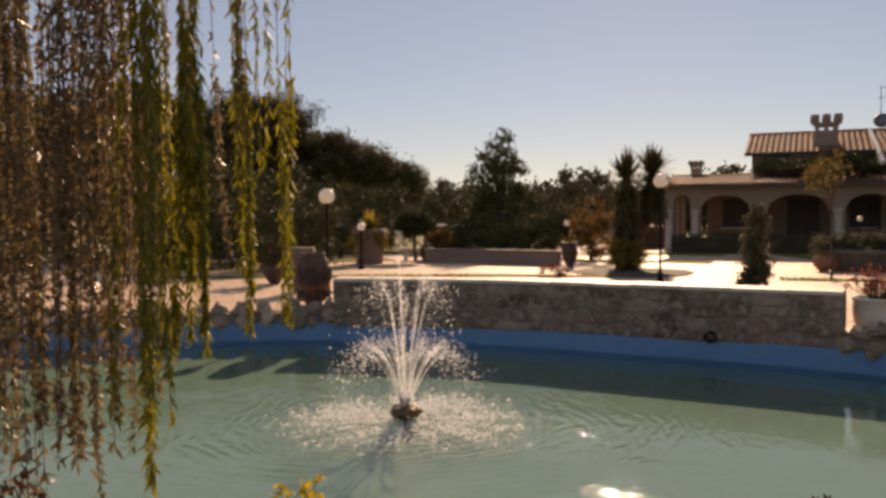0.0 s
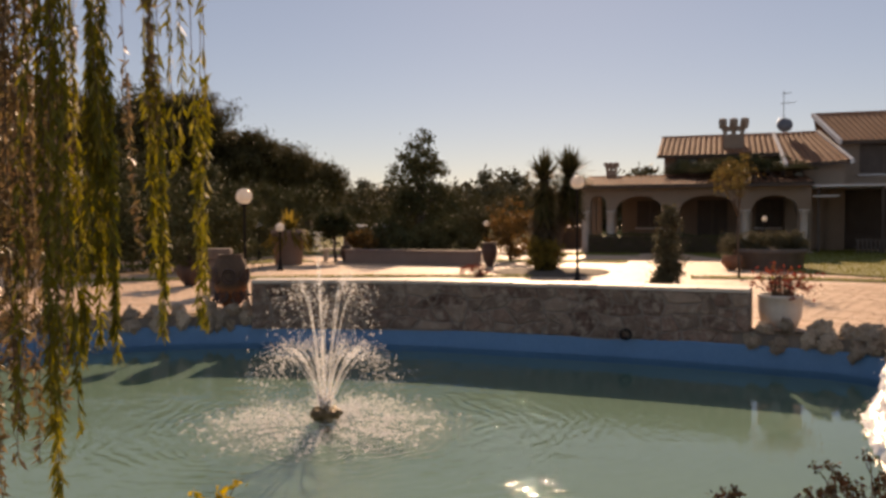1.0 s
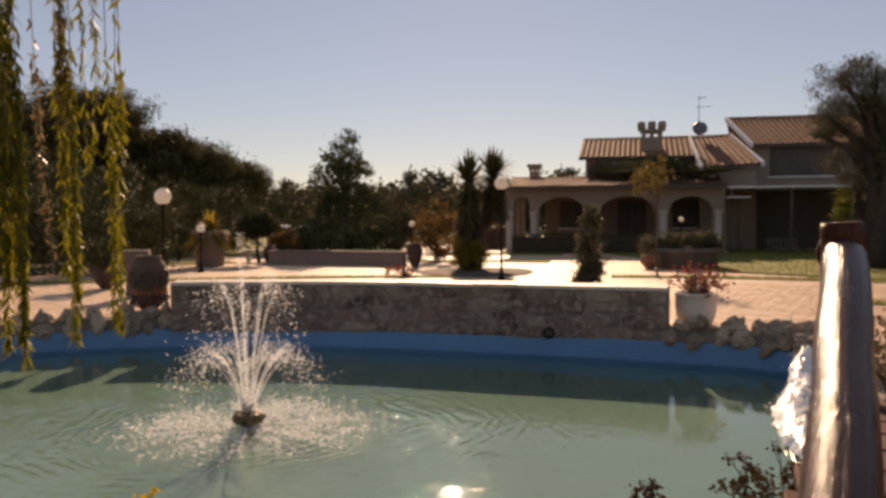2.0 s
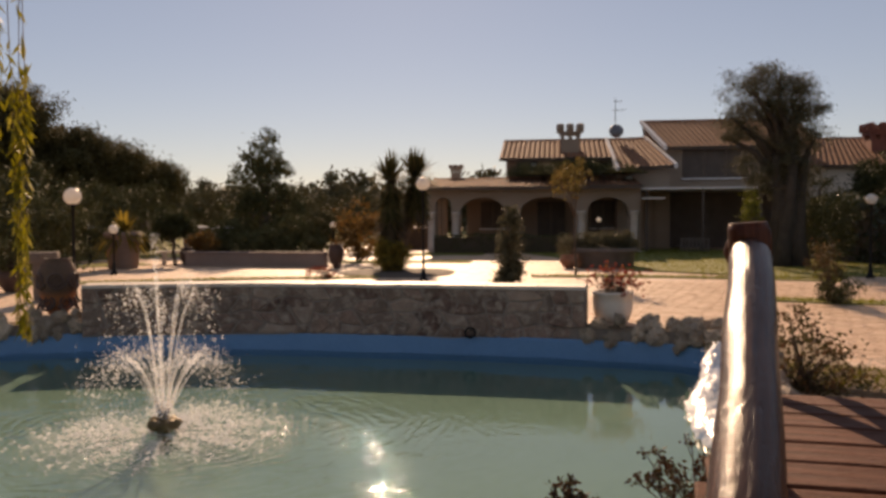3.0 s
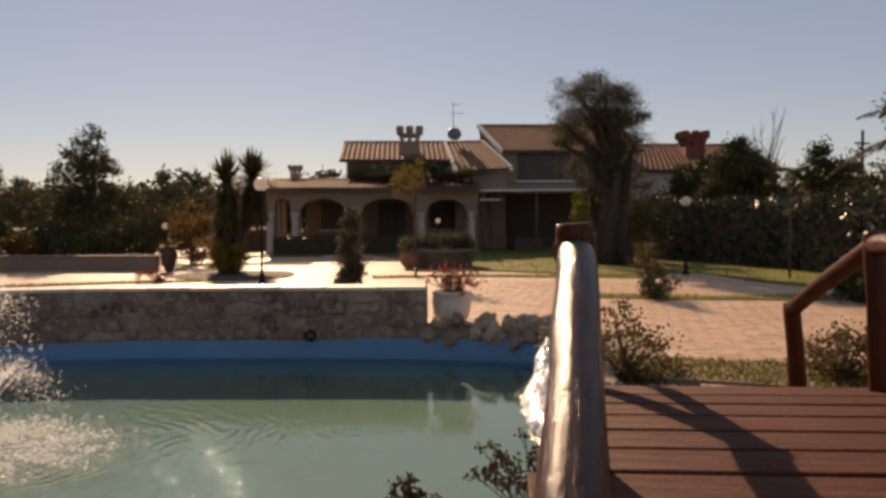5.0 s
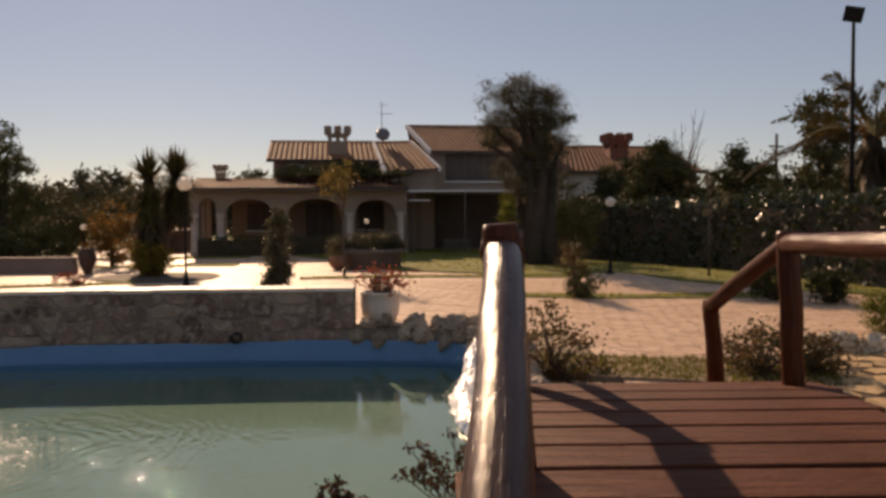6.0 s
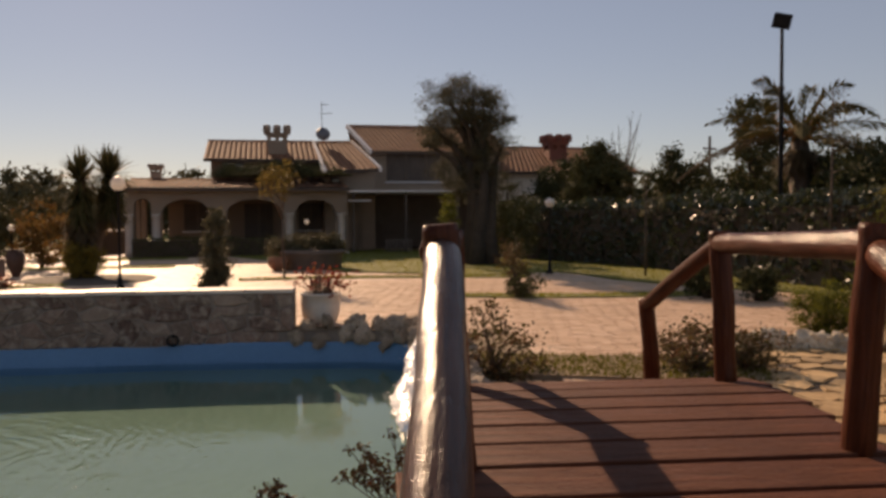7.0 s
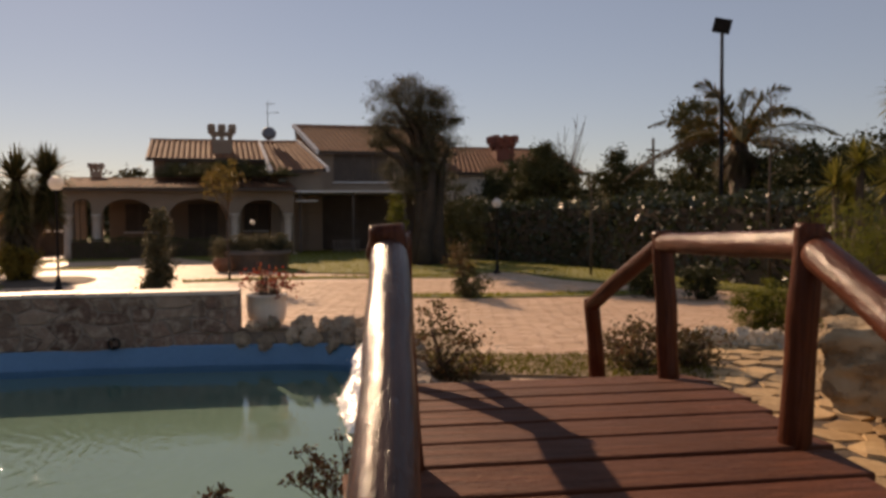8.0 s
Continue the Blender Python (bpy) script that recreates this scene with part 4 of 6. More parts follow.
# upper storey behind the porch
bm = bmesh.new()
box(bm, (-2.7, 4.2, 0), (2.3, 9.5, 4.35))
part("wall", bm, M_PORCH, house)
window(-2.2, -1.2, 3.75, 4.2, 4.2, house, 1)
roof_plane(house, [(-3.0, 3.75, 4.30), (2.35, 3.75, 4.28), (2.3, 7.0, 5.40), (-3.0, 7.0, 5.40)])
roof_plane(house, [(2.3, 10.2, 4.3), (-3.0, 10.2, 4.3), (-3.0, 7.02, 5.40), (2.3, 7.02, 5.40)])
# cross roof with white verges
bm = bmesh.new()
box(bm, (2.42, 2.5, 0), (4.75, 7.0, 3.66))
part("wall", bm, M_PLASTER, house)
window(2.75, 3.15, 2.9, 3.4, 2.5, house, 0)
roof_plane(house, [(2.42, 2.0, 3.66), (4.92, 2.0, 3.78), (4.06, 7.0, 5.42), (2.17, 7.0, 5.38)])
verge((2.42, 1.98, 3.64), (2.17, 6.95, 5.36), house)
verge((4.95, 1.98, 3.76), (4.09, 6.95, 5.42), house)
# right-hand block, higher
bm = bmesh.new()
box(bm, (4.76, 4.3, 0), (11.2, 11.0, 4.72))
part("wall", bm, M_PLASTER, house)
window(5.55, 8.45, 3.30, 4.66, 4.3, house, 2, M_DARK)
window(9.0, 10.2, 3.5, 4.6, 4.3, house, 1)
roof_plane(house, [(4.72, 3.8, 4.72), (11.6, 3.8, 4.72), (11.6, 8.0, 6.33), (4.0, 8.0, 6.35)])
roof_plane(house, [(11.6, 12.2, 4.72), (4.72, 12.2, 4.72), (4.0, 8.02, 6.35), (11.6, 8.02, 6.33)])
verge((4.70, 3.78, 4.70), (3.98, 7.96, 6.33), house)
# flat canopy on posts, dark room behind
bm = bmesh.new()
box(bm, (3.26, -0.1, 2.66), (10.6, 4.3, 2.74), 0.01)
part("canopy_roof", bm, M_TRIM, house, "thin white canopy roof")
for x in (3.5, 5.8, 8.1, 10.4):
    bm = bmesh.new()
    box(bm, (x - 0.05, 0.0, 0.0), (x + 0.05, 0.1, 2.66), 0.008)
    part("canopy_post", bm, M_DARK, house)
bm = bmesh.new()
box(bm, (4.9, 4.12, 0.05), (10.6, 4.28, 2.62))
part("shutter_wall", bm, M_DARK, house, "dark timber shutters")
for a, b in ((3.32, 3.98), (4.02, 4.70)):
    bm = bmesh.new()
    box(bm, (a, 2.38, 0.06), (b, 2.49, 2.62), 0.01)
    for z in (0.2, 1.0, 1.8):
        box(bm, (a + 0.1, 2.35, z), (b - 0.1, 2.385, z + 0.68), 0.01)
    part("door", bm, M_PORCH, house, "dark brown panelled door")
bm = bmesh.new()
box(bm, (3.25, -0.9, 2.26), (4.15, -0.1, 2.31), 0.008)
part("awning", bm, M_TRIM, house, "small white awning")
# far wing
bm = bmesh.new()
box(bm, (11.6, 6.0, 0), (19.0, 13.0, 3.88))
part("wall", bm, M_WHITEPOT, house, "off-white plastered wall")
window(13.76, 15.3, 2.3, 3.55, 6.0, house, 1)
roof_plane(house, [(11.3, 5.4, 3.84), (19.4, 5.4, 3.84), (19.0, 10.0, 5.45), (12.6, 10.0, 5.48)])
roof_plane(house, [(19.4, 14.2, 3.84), (11.3, 14.2, 3.84), (12.6, 10.02, 5.48), (19.0, 10.02, 5.45)])


def chimney(x, y, z0, z1, w, material, label):
    """A stack with a crown of battlements on corner pillars."""
    bm = bmesh.new()
    h = w / 2 * 0.78
    crown = z1 - 0.62 * w
    box(bm, (x - h, y - h, z0), (x + h, y + h, crown - 0.02), 0.015)
    stack = part("chimney", bm, material, house, label)
    for sx in (-1, 0, 1):
        for sy in (-1, 1):
            bm = bmesh.new()
            box(bm, (x + sx * h * 0.85 - 0.08 * w, y + sy * h * 0.85 - 0.08 * w, crown - 0.02), (x + sx * h * 0.85 + 0.08 * w, y + sy * h * 0.85 + 0.08 * w, crown + 0.16 * w))
            part("pillar", bm, material, stack)
    bm = bmesh.new()
    c0 = crown + 0.16 * w
    box(bm, (x - w / 2 * 0.92, y - w / 2 * 0.92, c0), (x + w / 2 * 0.92, y + w / 2 * 0.92, c0 + 0.14 * w), 0.01)
    for sx in (-1, 0, 1):
        for sy in (-1, 0, 1):
            if sx or sy:
                lathe(bm, [(0.15 * w, c0 + 0.135 * w), (0.17 * w, c0 + 0.30 * w), (0.15 * w, c0 + 0.44 * w), (0.05 * w, c0 + 0.47 * w)], 10, (x + sx * w * 0.42, y + sy * w * 0.42))
    part("chimney_crown", bm, material, stack, "scalloped battlement crown")
    return stack


chimney(0.35, 5.0, 4.4, 5.98, 1.12, M_PLASTER, "plastered chimney with a battlement crown")
chimney(-5.18, 4.6, 0.0, 4.10, 0.58, M_PLASTER, "small plastered chimney")
chimney(15.46, 8.0, 4.3, 6.02, 1.3, M_BRICK, "red brick chimney with a battlement crown")
bm = bmesh.new()
tube(bm, [(2.62, 7.0, 5.3), (2.62, 7.0, 6.4), (2.62, 7.0, 7.45)], [0.025, 0.02, 0.015], 6)
for z, l in ((7.3, 0.35), (6.85, 0.55)):
    tube(bm, [(2.62 - l * 0.3, 7.0, z), (2.62 + l, 7.0, z + 0.03)], [0.012, 0.012], 5)
    for q in range(5):
        tube(bm, [(2.62 + l * q / 5, 6.8, z + 0.01), (2.62 + l * q / 5, 7.2, z + 0.01)], [0.008, 0.008], 4)
ant = part("aerial", bm, M_GREY, house, "thin television aerial")
bm = bmesh.new()
lathe(bm, [(0.02, 0.14), (0.2, 0.11), (0.33, 0.03), (0.36, -0.02), (0.33, 0.0), (0.2, 0.08), (0.02, 0.11)], 20)
bm.transform(Matrix.Translation((2.66, 6.85, 5.82)) @ Matrix.Rotation(radians(70), 4, "X"))
part("satellite_dish", bm, M_GREY, house, "grey satellite dish", smooth=True)

house_frame = Matrix.Translation((hx, hy, 0)) @ Matrix.Rotation(radians(HOUSE_TURN), 4, "Z")
creeper = thing("creeper", house_frame @ Vector((0.4, 3.0, 3.45)), "dark creeper sprawling over the porch roof", "creeper", turn=HOUSE_TURN)
foliage("leaves", [(-2.3, 0.3, 0.15, 0.8, 0.7, 0.36, 44), (-1.2, -0.3, 0.1, 1.0, 1.3, 0.40, 70), (0.3, 0.2, 0.25, 1.2, 1.0, 0.50, 90), (1.7, 0, 0.2, 1.1, 1.1, 0.45, 70), (0.3, -1.9, -0.25, 2.4, 0.9, 0.2, 90), (2.4, -1.5, -0.15, 0.6, 1.5, 0.35, 60)], 0.2, 60, 0.09, 0.045, L_DARK, creeper, 90, hollow=0.1)
bm = bmesh.new()
for i in range(7):
    tube(bm, [(2.7, -3.3 + 0.1 * i, -3.45), (2.75 - 0.1 * i, -2.9, -1.2), (2.2 - 0.5 * i, -1.0 + 0.1 * i, 0.05), (1.4 - 0.5 * i, 0.2, 0.3)], [0.03, 0.025, 0.02, 0.008], 5)
part("vine", bm, M_BARK, creeper)

# ======== lamps ========
def globe_lamp(loc, height, r, label, group="garden globe lamps"):
    t = thing("garden_lamp", loc, label, "lamp", group)
    bm = bmesh.new()
    lathe(bm, [(0.10, 0.0), (0.10, 0.05), (0.06, 0.09), (0.042, 0.3), (0.028, 0.34), (0.025, height - r * 2.3), (0.05, height - r * 2.25), (0.035, height - r * 2.15), (0.09, height - r * 2.0), (0.1, height - r * 1.9)], 14)
    part("pole", bm, M_BLACK, t, "black iron pole", smooth=True)
    bm = bmesh.new()
    bmesh.ops.create_uvsphere(bm, u_segments=24, v_segments=14, radius=r, matrix=Matrix.Translation((0, 0, height - r)))
    part("globe", bm, M_GLOBE, t, "white opal glass globe", smooth=True)
    return t


globe_lamp(bearing(14.62, 20.5, 0.02), 2.56, 0.165, "black garden lamp post with a white glass globe")
globe_lamp(bearing(-7.9, 17.5, 0.02), 2.2, 0.165, "black garden lamp post with a white globe beside the urn")
globe_lamp(bearing(-5.6, 25.5, 0.02), 1.42, 0.13, "short black garden lamp with a white globe")
globe_lamp(bearing(-7.0, 33, 0.02), 1.4, 0.12, "short black garden lamp far down the garden")
globe_lamp(bearing(43.14, 22.6, 0.06), 2.03, 0.13, "black garden lamp with a white globe on the lawn")
globe_lamp(bearing(26.56, 28.5, 0.02), 1.52, 0.085, "short garden lamp behind the round planter")
globe_lamp(bearing(8.47, 30, 0.02), 1.42, 0.11, "short garden lamp near the low wall")

flood = thing("floodlight_mast", bearing(57.87, 25), "tall dark steel mast with a floodlight on top", "floodlight")
bm = bmesh.new()
tube(bm, [(0, 0, 0), (0, 0, 3.5), (0, 0, 6.7)], [0.075, 0.06, 0.045], 10)
part("mast", bm, M_BLACK, flood, smooth=True)
bm = bmesh.new()
box(bm, (-0.24, -0.14, -0.19), (0.24, 0.14, 0.19), 0.02)
bm.transform(Matrix.Translation((0, 0, 6.92)) @ Matrix.Rotation(radians(-57), 4, "Z") @ Matrix.Rotation(radians(14), 4, "Y") @ Matrix.Rotation(radians(20), 4, "X"))
part("floodlight", bm, M_BLACK, flood, "black box floodlight")

# ======== pots, planters, low walls ========
def urn_profile(h, r):
    return [(r * 0.36, 0), (r * 0.42, 0.04 * h), (r * 0.66, 0.2 * h), (r * 0.92, 0.42 * h), (r, 0.62 * h), (r * 0.95, 0.78 * h), (r * 0.80, 0.90 * h), (r * 0.66, 0.95 * h), (r * 0.70, 0.98 * h), (r * 0.68, h), (r * 0.58, h), (r * 0.55, 0.93 * h), (r * 0.1, 0.9 * h)]


big_urn = thing("garden_urn", (-2.29, 14.72, 0.02), "large weathered terracotta urn with raised spiral scrolls beside the pond", "urn")
bm = bmesh.new()
lathe(bm, urn_profile(0.98, 0.305), 32)
part("body", bm, M_URN, big_urn, smooth=True)
for q in range(6):
    for z, rr, rad, tip, hand in ((0.63, 0.15, 0.306, 90, 1), (0.28, 0.13, 0.270, 72, -1)):
        a = 2 * math.pi * (q + (0.5 if hand < 0 else 0.0)) / 6 - 1.5
        bm = bmesh.new()
        scroll = []
        for g in np.linspace(0, 1, 40):
            b = hand * g * 4.4 * math.pi
            r = rr * (0.12 + 0.88 * g)
            # the scroll lies on the round belly
            scroll.append((math.cos(b) * r, math.sin(b) * r, -(math.sin(b) * r) ** 2 / (2 * rad)))
        tube(bm, scroll, list(np.linspace(0.012, 0.026, 40)), 6)
        bm.transform(Matrix.Translation((math.cos(a) * rad, math.sin(a) * rad, z)) @ Matrix.Rotation(a, 4, "Z") @ Matrix.Rotation(radians(tip), 4, "Y"))
        part("scroll_ornament", bm, M_DARKPOT, big_urn, smooth=True)

pot = thing("flower_pot", (5.9, 11.35, 0.02), "large off-white round pot with reddish flowering plant", "flower pot")
bm = bmesh.new()
lathe(bm, [(0.19, 0), (0.24, 0.03), (0.285, 0.16), (0.30, 0.3), (0.29, 0.42), (0.31, 0.43), (0.31, 0.47), (0.275, 0.47), (0.26, 0.40), (0.02, 0.39)], 32)
part("pot", bm, M_WHITEPOT, pot, smooth=True)
rng = np.random.default_rng(12)
bm = bmesh.new()
tips = []
for q in range(60):
    a, s = rng.uniform(0, 6.28), rng.uniform(0.1, 0.5)
    end = Vector((math.cos(a) * s, math.sin(a) * s * 0.9, rng.uniform(0.6, 0.86) - 0.25 * s))
    tube(bm, [(math.cos(a) * 0.1, math.sin(a) * 0.1, 0.38), end * 0.55 + Vector((0, 0, 0.3)), end], [0.008, 0.006, 0.003], 4)
    tips.append(end)
part("stems", bm, M_TWIG, pot)
pts = np.array([tuple(t) for t in tips for _ in range(5)]) + rng.normal(0, 0.05, (60 * 5, 3))
v, f = leaf_arrays(pts, 0.07, 0.035, rng)
from_arrays("leaves", v, f, L_RED, pot, "reddish autumn leaves")

low_wall = thing("low_wall", (0, 0, 0), "long low pinkish rendered garden wall", "wall")
bm = bmesh.new()
a, b = Vector((-0.55, 28.9, 0)), Vector((3.7, 26.45, 0))
d = (b - a).normalized()
box(bm, (0, -0.16, 0.0), ((b - a).length, 0.16, 0.45), 0.02)
bm.transform(Matrix.Translation(a) @ Matrix.Rotation(math.atan2(d.y, d.x), 4, "Z"))
part("wall_body", bm, M_LOWWALL, low_wall)
bm = bmesh.new()
box(bm, (-0.05, -0.2, 0.452), ((b - a).length + 0.05, 0.2, 0.50), 0.015)
bm.transform(Matrix.Translation(a) @ Matrix.Rotation(math.atan2(d.y, d.x), 4, "Z"))
part("wall_cap", bm, M_LOWWALL, low_wall)


def jar(loc, h, r, label, mat=None, group="dark glazed jars"):
    t = thing("garden_jar", loc, label, "jar", group)
    bm = bmesh.new()
    lathe(bm, urn_profile(h, r), 24)
    part("body", bm, mat or M_DARKPOT, t, smooth=True)
    bm = bmesh.new()
    ring = [(math.cos(b) * r * 0.95, math.sin(b) * r * 0.95, 0.97 * h) for b in np.linspace(0, 2 * math.pi, 21)]
    tube(bm, ring, [0.035 * h] * 21, 6)
    part("rim", bm, mat or M_DARKPOT, t, smooth=True)
    return t


jar(bearing(8.66, 26.0, 0.02), 0.76, 0.24, "dark brown glazed jar at the end of the low wall")
jar(bearing(-1.2, 29.3, 0.02), 0.6, 0.2, "dark brown glazed jar at the far end of the low wall")


def bush(name, loc, blobs, label, leaf, mat, seed, clump=0.12, per=60, group="", category="shrub", stems=12, hollow=0.3, up=0.0):
    t = thing(name, loc, label, category, group)
    _, hearts = foliage("leaves", blobs, clump, per, leaf[0], leaf[1], mat, t, seed, hollow=hollow, up=up)
    r = random.Random(seed)
    bm = bmesh.new()
    for h in r.sample(list(range(len(hearts))), min(stems, len(hearts))):
        e = Vector(hearts[h])
        tube(bm, [(r.uniform(-0.05, 0.05), r.uniform(-0.05, 0.05), -0.03), Vector((e.x * 0.45, e.y * 0.45, e.z * 0.6)), e], [0.016, 0.011, 0.004], 5)
    tagged(part("stem_cluster", bm, M_TWIG, t), kind="stuff")
    return t


# dark bush in a pot with a stone trough behind the urn
jar(bearing(-11.45, 20.6, 0.02), 0.62, 0.32, "dark pot holding an evergreen bush", group="")
bush("potted_bush", bearing(-11.45, 20.6, 0.5), [(0, 0, 0.35, 0.5, 0.5, 0.42, 60)], "dark evergreen bush growing in a dark pot", (0.07, 0.035), L_DARK, 31)
trough = thing("stone_trough", bearing(-9.7, 18.2, 0.02), "raised grey stone trough on a pedestal", "trough")
bm = bmesh.new()
box(bm, (-0.30, -0.18, 0.74), (0.30, 0.18, 0.96), 0.03)
part("basin", bm, M_PLANTER, trough)
bm = bmesh.new()
box(bm, (-0.16, -0.14, 0), (0.16, 0.14, 0.74), 0.02)
part("pedestal", bm, M_PLANTER, trough)
# large brown tub with palm-like plant
tub = thing("garden_tub", bearing(-5.05, 28.5, 0.02), "broad weathered grey-pink tub holding a palm plant", "tub")
bm = bmesh.new()
lathe(bm, [(0.42, 0), (0.45, 0.03), (0.53, 1.0), (0.58, 1.03), (0.59, 1.14), (0.57, 1.17), (0.50, 1.17), (0.48, 1.08), (0.02, 1.07)], 28)
part("body", bm, M_LOWWALL, tub, smooth=True)


def rosette(name, n, length, width, rng, material, parent, tilt=(0.1, 1.2), sag=0.35, at=(0, 0, 0), label=""):
    """Sword leaves that spring from one point: each a bent, folded strip."""
    verts, faces = [], []
    for i in range(n):
        az, el = rng.uniform(0, 2 * math.pi), rng.uniform(*tilt)
        l, w = length * rng.uniform(0.75, 1.1), width * rng.uniform(0.8, 1.2)
        d = Vector((math.cos(az) * math.cos(el), math.sin(az) * math.cos(el), math.sin(el)))
        s = Vector((-math.sin(az), math.cos(az), 0))
        base = len(verts)
        for q in range(4):
            f = q / 3
            p = Vector(at) + d * l * f + Vector((0, 0, -sag * l * f * f * math.cos(el)))
            ww = w * (0.6, 1.0, 0.75, 0.06)[q] / 2
            verts += [p - s * ww, p + s * ww]
        for q in range(3):
            faces.append((base + 2 * q, base + 2 * q + 1, base + 2 * q + 3, base + 2 * q + 2))
    return from_arrays(name, np.array([tuple(v) for v in verts]), np.array(faces), material, parent, label)


tubplant = thing("potted_palm", bearing(-4.95, 28.5, 1.09), "yellowing palm-like plant in a broad tub", "palm")
rosette("fronds", 150, 1.05, 0.11, np.random.default_rng(5), L_YELLOW, tubplant, (-0.1, 1.3), 0.75)

planter = thing("round_planter", bearing(26.9, 26.0, 0.02), "round brown stone planter full of clipped shrubs", "planter")
bm = bmesh.new()
lathe(bm, [(0.86, 0), (0.9, 0.04), (0.93, 0.45), (1.0, 0.48), (1.0, 0.60), (0.86, 0.60), (0.82, 0.5), (0.02, 0.5)], 36)
part("bowl", bm, M_PLANTER, planter, smooth=True)
for i, (x, r, z) in enumerate(((-0.95, 0.36, 0.75), (-0.3, 0.4, 0.85), (0.35, 0.35, 0.8), (0.72, 0.3, 0.75))):
    bush("planter_shrub", bearing(26.9, 26.0) + Vector((x * 0.91, -x * 0.4, 0.42)), [(0, 0, z - 0.42, r, r, 0.3, 45)], "rounded grey-green shrub in the stone planter", (0.06, 0.03), L_OLIVE, 40 + i, group="planter shrubs")
jar(bearing(24.6, 25.2, 0.02), 0.42, 0.3, "low brown pot beside the round planter", M_TERRA, "")

counter = thing("garden_counter", bearing(13.5, 40.0, 0.0), "dark outdoor counter with a white top", "counter")
bm = bmesh.new()
box(bm, (-1.1, -0.3, 1.02), (1.1, 0.3, 1.12), 0.02)
part("top", bm, M_TRIM, counter, "white sunlit top")
bm = bmesh.new()
box(bm, (-1.0, -0.22, 0), (1.0, 0.22, 1.02), 0.02)
part("cabinet", bm, M_DARK, counter)
shed = thing("garden_shed", bearing(0.1, 36.0, 0.0), "small pale flat-roofed garden shed behind shrubs", "shed")
bm = bmesh.new()
box(bm, (-0.9, -0.8, 0), (0.9, 0.8, 1.15))
part("wall", bm, M_MORTAR, shed)
bm = bmesh.new()
box(bm, (-1.05, -0.95, 1.15), (1.05, 0.95, 1.25), 0.02)
part("roof", bm, M_TRIM, shed)
bench = thing("garden_bench", bearing(-1.75, 30.2, 0.03), "pale stone garden bench on the grass", "bench")
bm = bmesh.new()
box(bm, (-0.6, -0.2, 0.38), (0.6, 0.2, 0.45), 0.015)
part("seat", bm, M_COPE, bench)
for x in (-0.42, 0.42):
    bm = bmesh.new()
    box(bm, (x - 0.07, -0.17, 0), (x + 0.07, 0.17, 0.38), 0.015)
    part("leg", bm, M_COPE, bench)
fence = thing("balustrade", Matrix.Translation((hx, hy, 0)) @ Matrix.Rotation(radians(HOUSE_TURN), 4, "Z") @ Vector((5.4, -0.4, 0.03)), "low grey balustrade under the canopy", "balustrade", turn=HOUSE_TURN)
bm = bmesh.new()
box(bm, (-0.6, -0.04, 0.52), (0.6, 0.04, 0.58), 0.008)
part("rail", bm, M_PLANTER, fence)
for i in range(8):
    bm = bmesh.new()
    lathe(bm, [(0.03, 0), (0.03, 0.06), (0.045, 0.2), (0.025, 0.36), (0.03, 0.52)], 8, (-0.53 + i * 0.151, 0))
    part("baluster", bm, M_PLANTER, fence, smooth=True)

# ======== trees and shrubs ========
def umbrella_pine(az, d, top, spread, seed, thick=0.35):
    flat = spread * 0.52
    blobs = [(0, 0, top - flat, spread * 1.15, spread, flat, int(70 * spread)), (0, 0, top - flat * 1.9, spread * 1.1, spread * 0.8, flat * 0.9, int(34 * spread)), (spread * 0.4, 0, top - flat * 1.1, spread * 0.6, spread * 0.6, flat * 0.8, int(20 * spread)),
             (-spread * 0.45, 0.2, top - flat * 1.15, spread * 0.55, spread * 0.55, flat * 0.8, int(20 * spread))]
    tree("umbrella_pine", bearing(az, d), "tall dark umbrella pine with a flat spreading crown", "tree", top - flat * 1.5, thick, blobs, 0.5, 120, (0.22, 0.055), L_PINE, seed, 12, group="umbrella pines", hollow=0.2)


for az, d, top, spread, seed in ((-12.4, 45, 8.0, 2.6, 101), (-15.6, 43, 6.9, 2.6, 102), (-9.4, 46, 6.3, 2.5, 103), (-6.6, 48, 5.7, 2.4, 104), (-4.0, 50, 4.9, 2.1, 105), (-20, 42, 7.6, 3.0, 106), (-25, 40, 6.6, 3.0, 107), (-30, 41, 7.2, 3.0, 108), (-37, 40, 7.0, 3.2, 109)):
    umbrella_pine(az, d, top, spread, seed)
# dark understorey beneath the pines
for i, (az, d, w, h) in enumerate(((-31, 33, 3.2, 4.0), (-26, 33, 3.0, 4.2), (-21, 34, 3.0, 4.2), (-16.5, 34, 2.8, 4.4), (-13.0, 33, 2.4, 3.8), (-9.8, 33, 2.0, 3.4), (-7.0, 36, 2.0, 3.2), (-4.2, 38, 2.0, 2.9), (-13.5, 26, 1.5, 2.5), (-17.5, 27, 1.6, 2.6), (-9.6, 27, 1.2, 2.1))):
    bush("evergreen_shrub", bearing(az, d), [(0, 0, h * 0.5, w, w * 0.7, h * 0.52, int(70 * w))], "tall dark evergreen shrub under the pines", (0.13, 0.06), L_DARK, 120 + i, 0.34, 60, "evergreen shrubs", hollow=0.25)
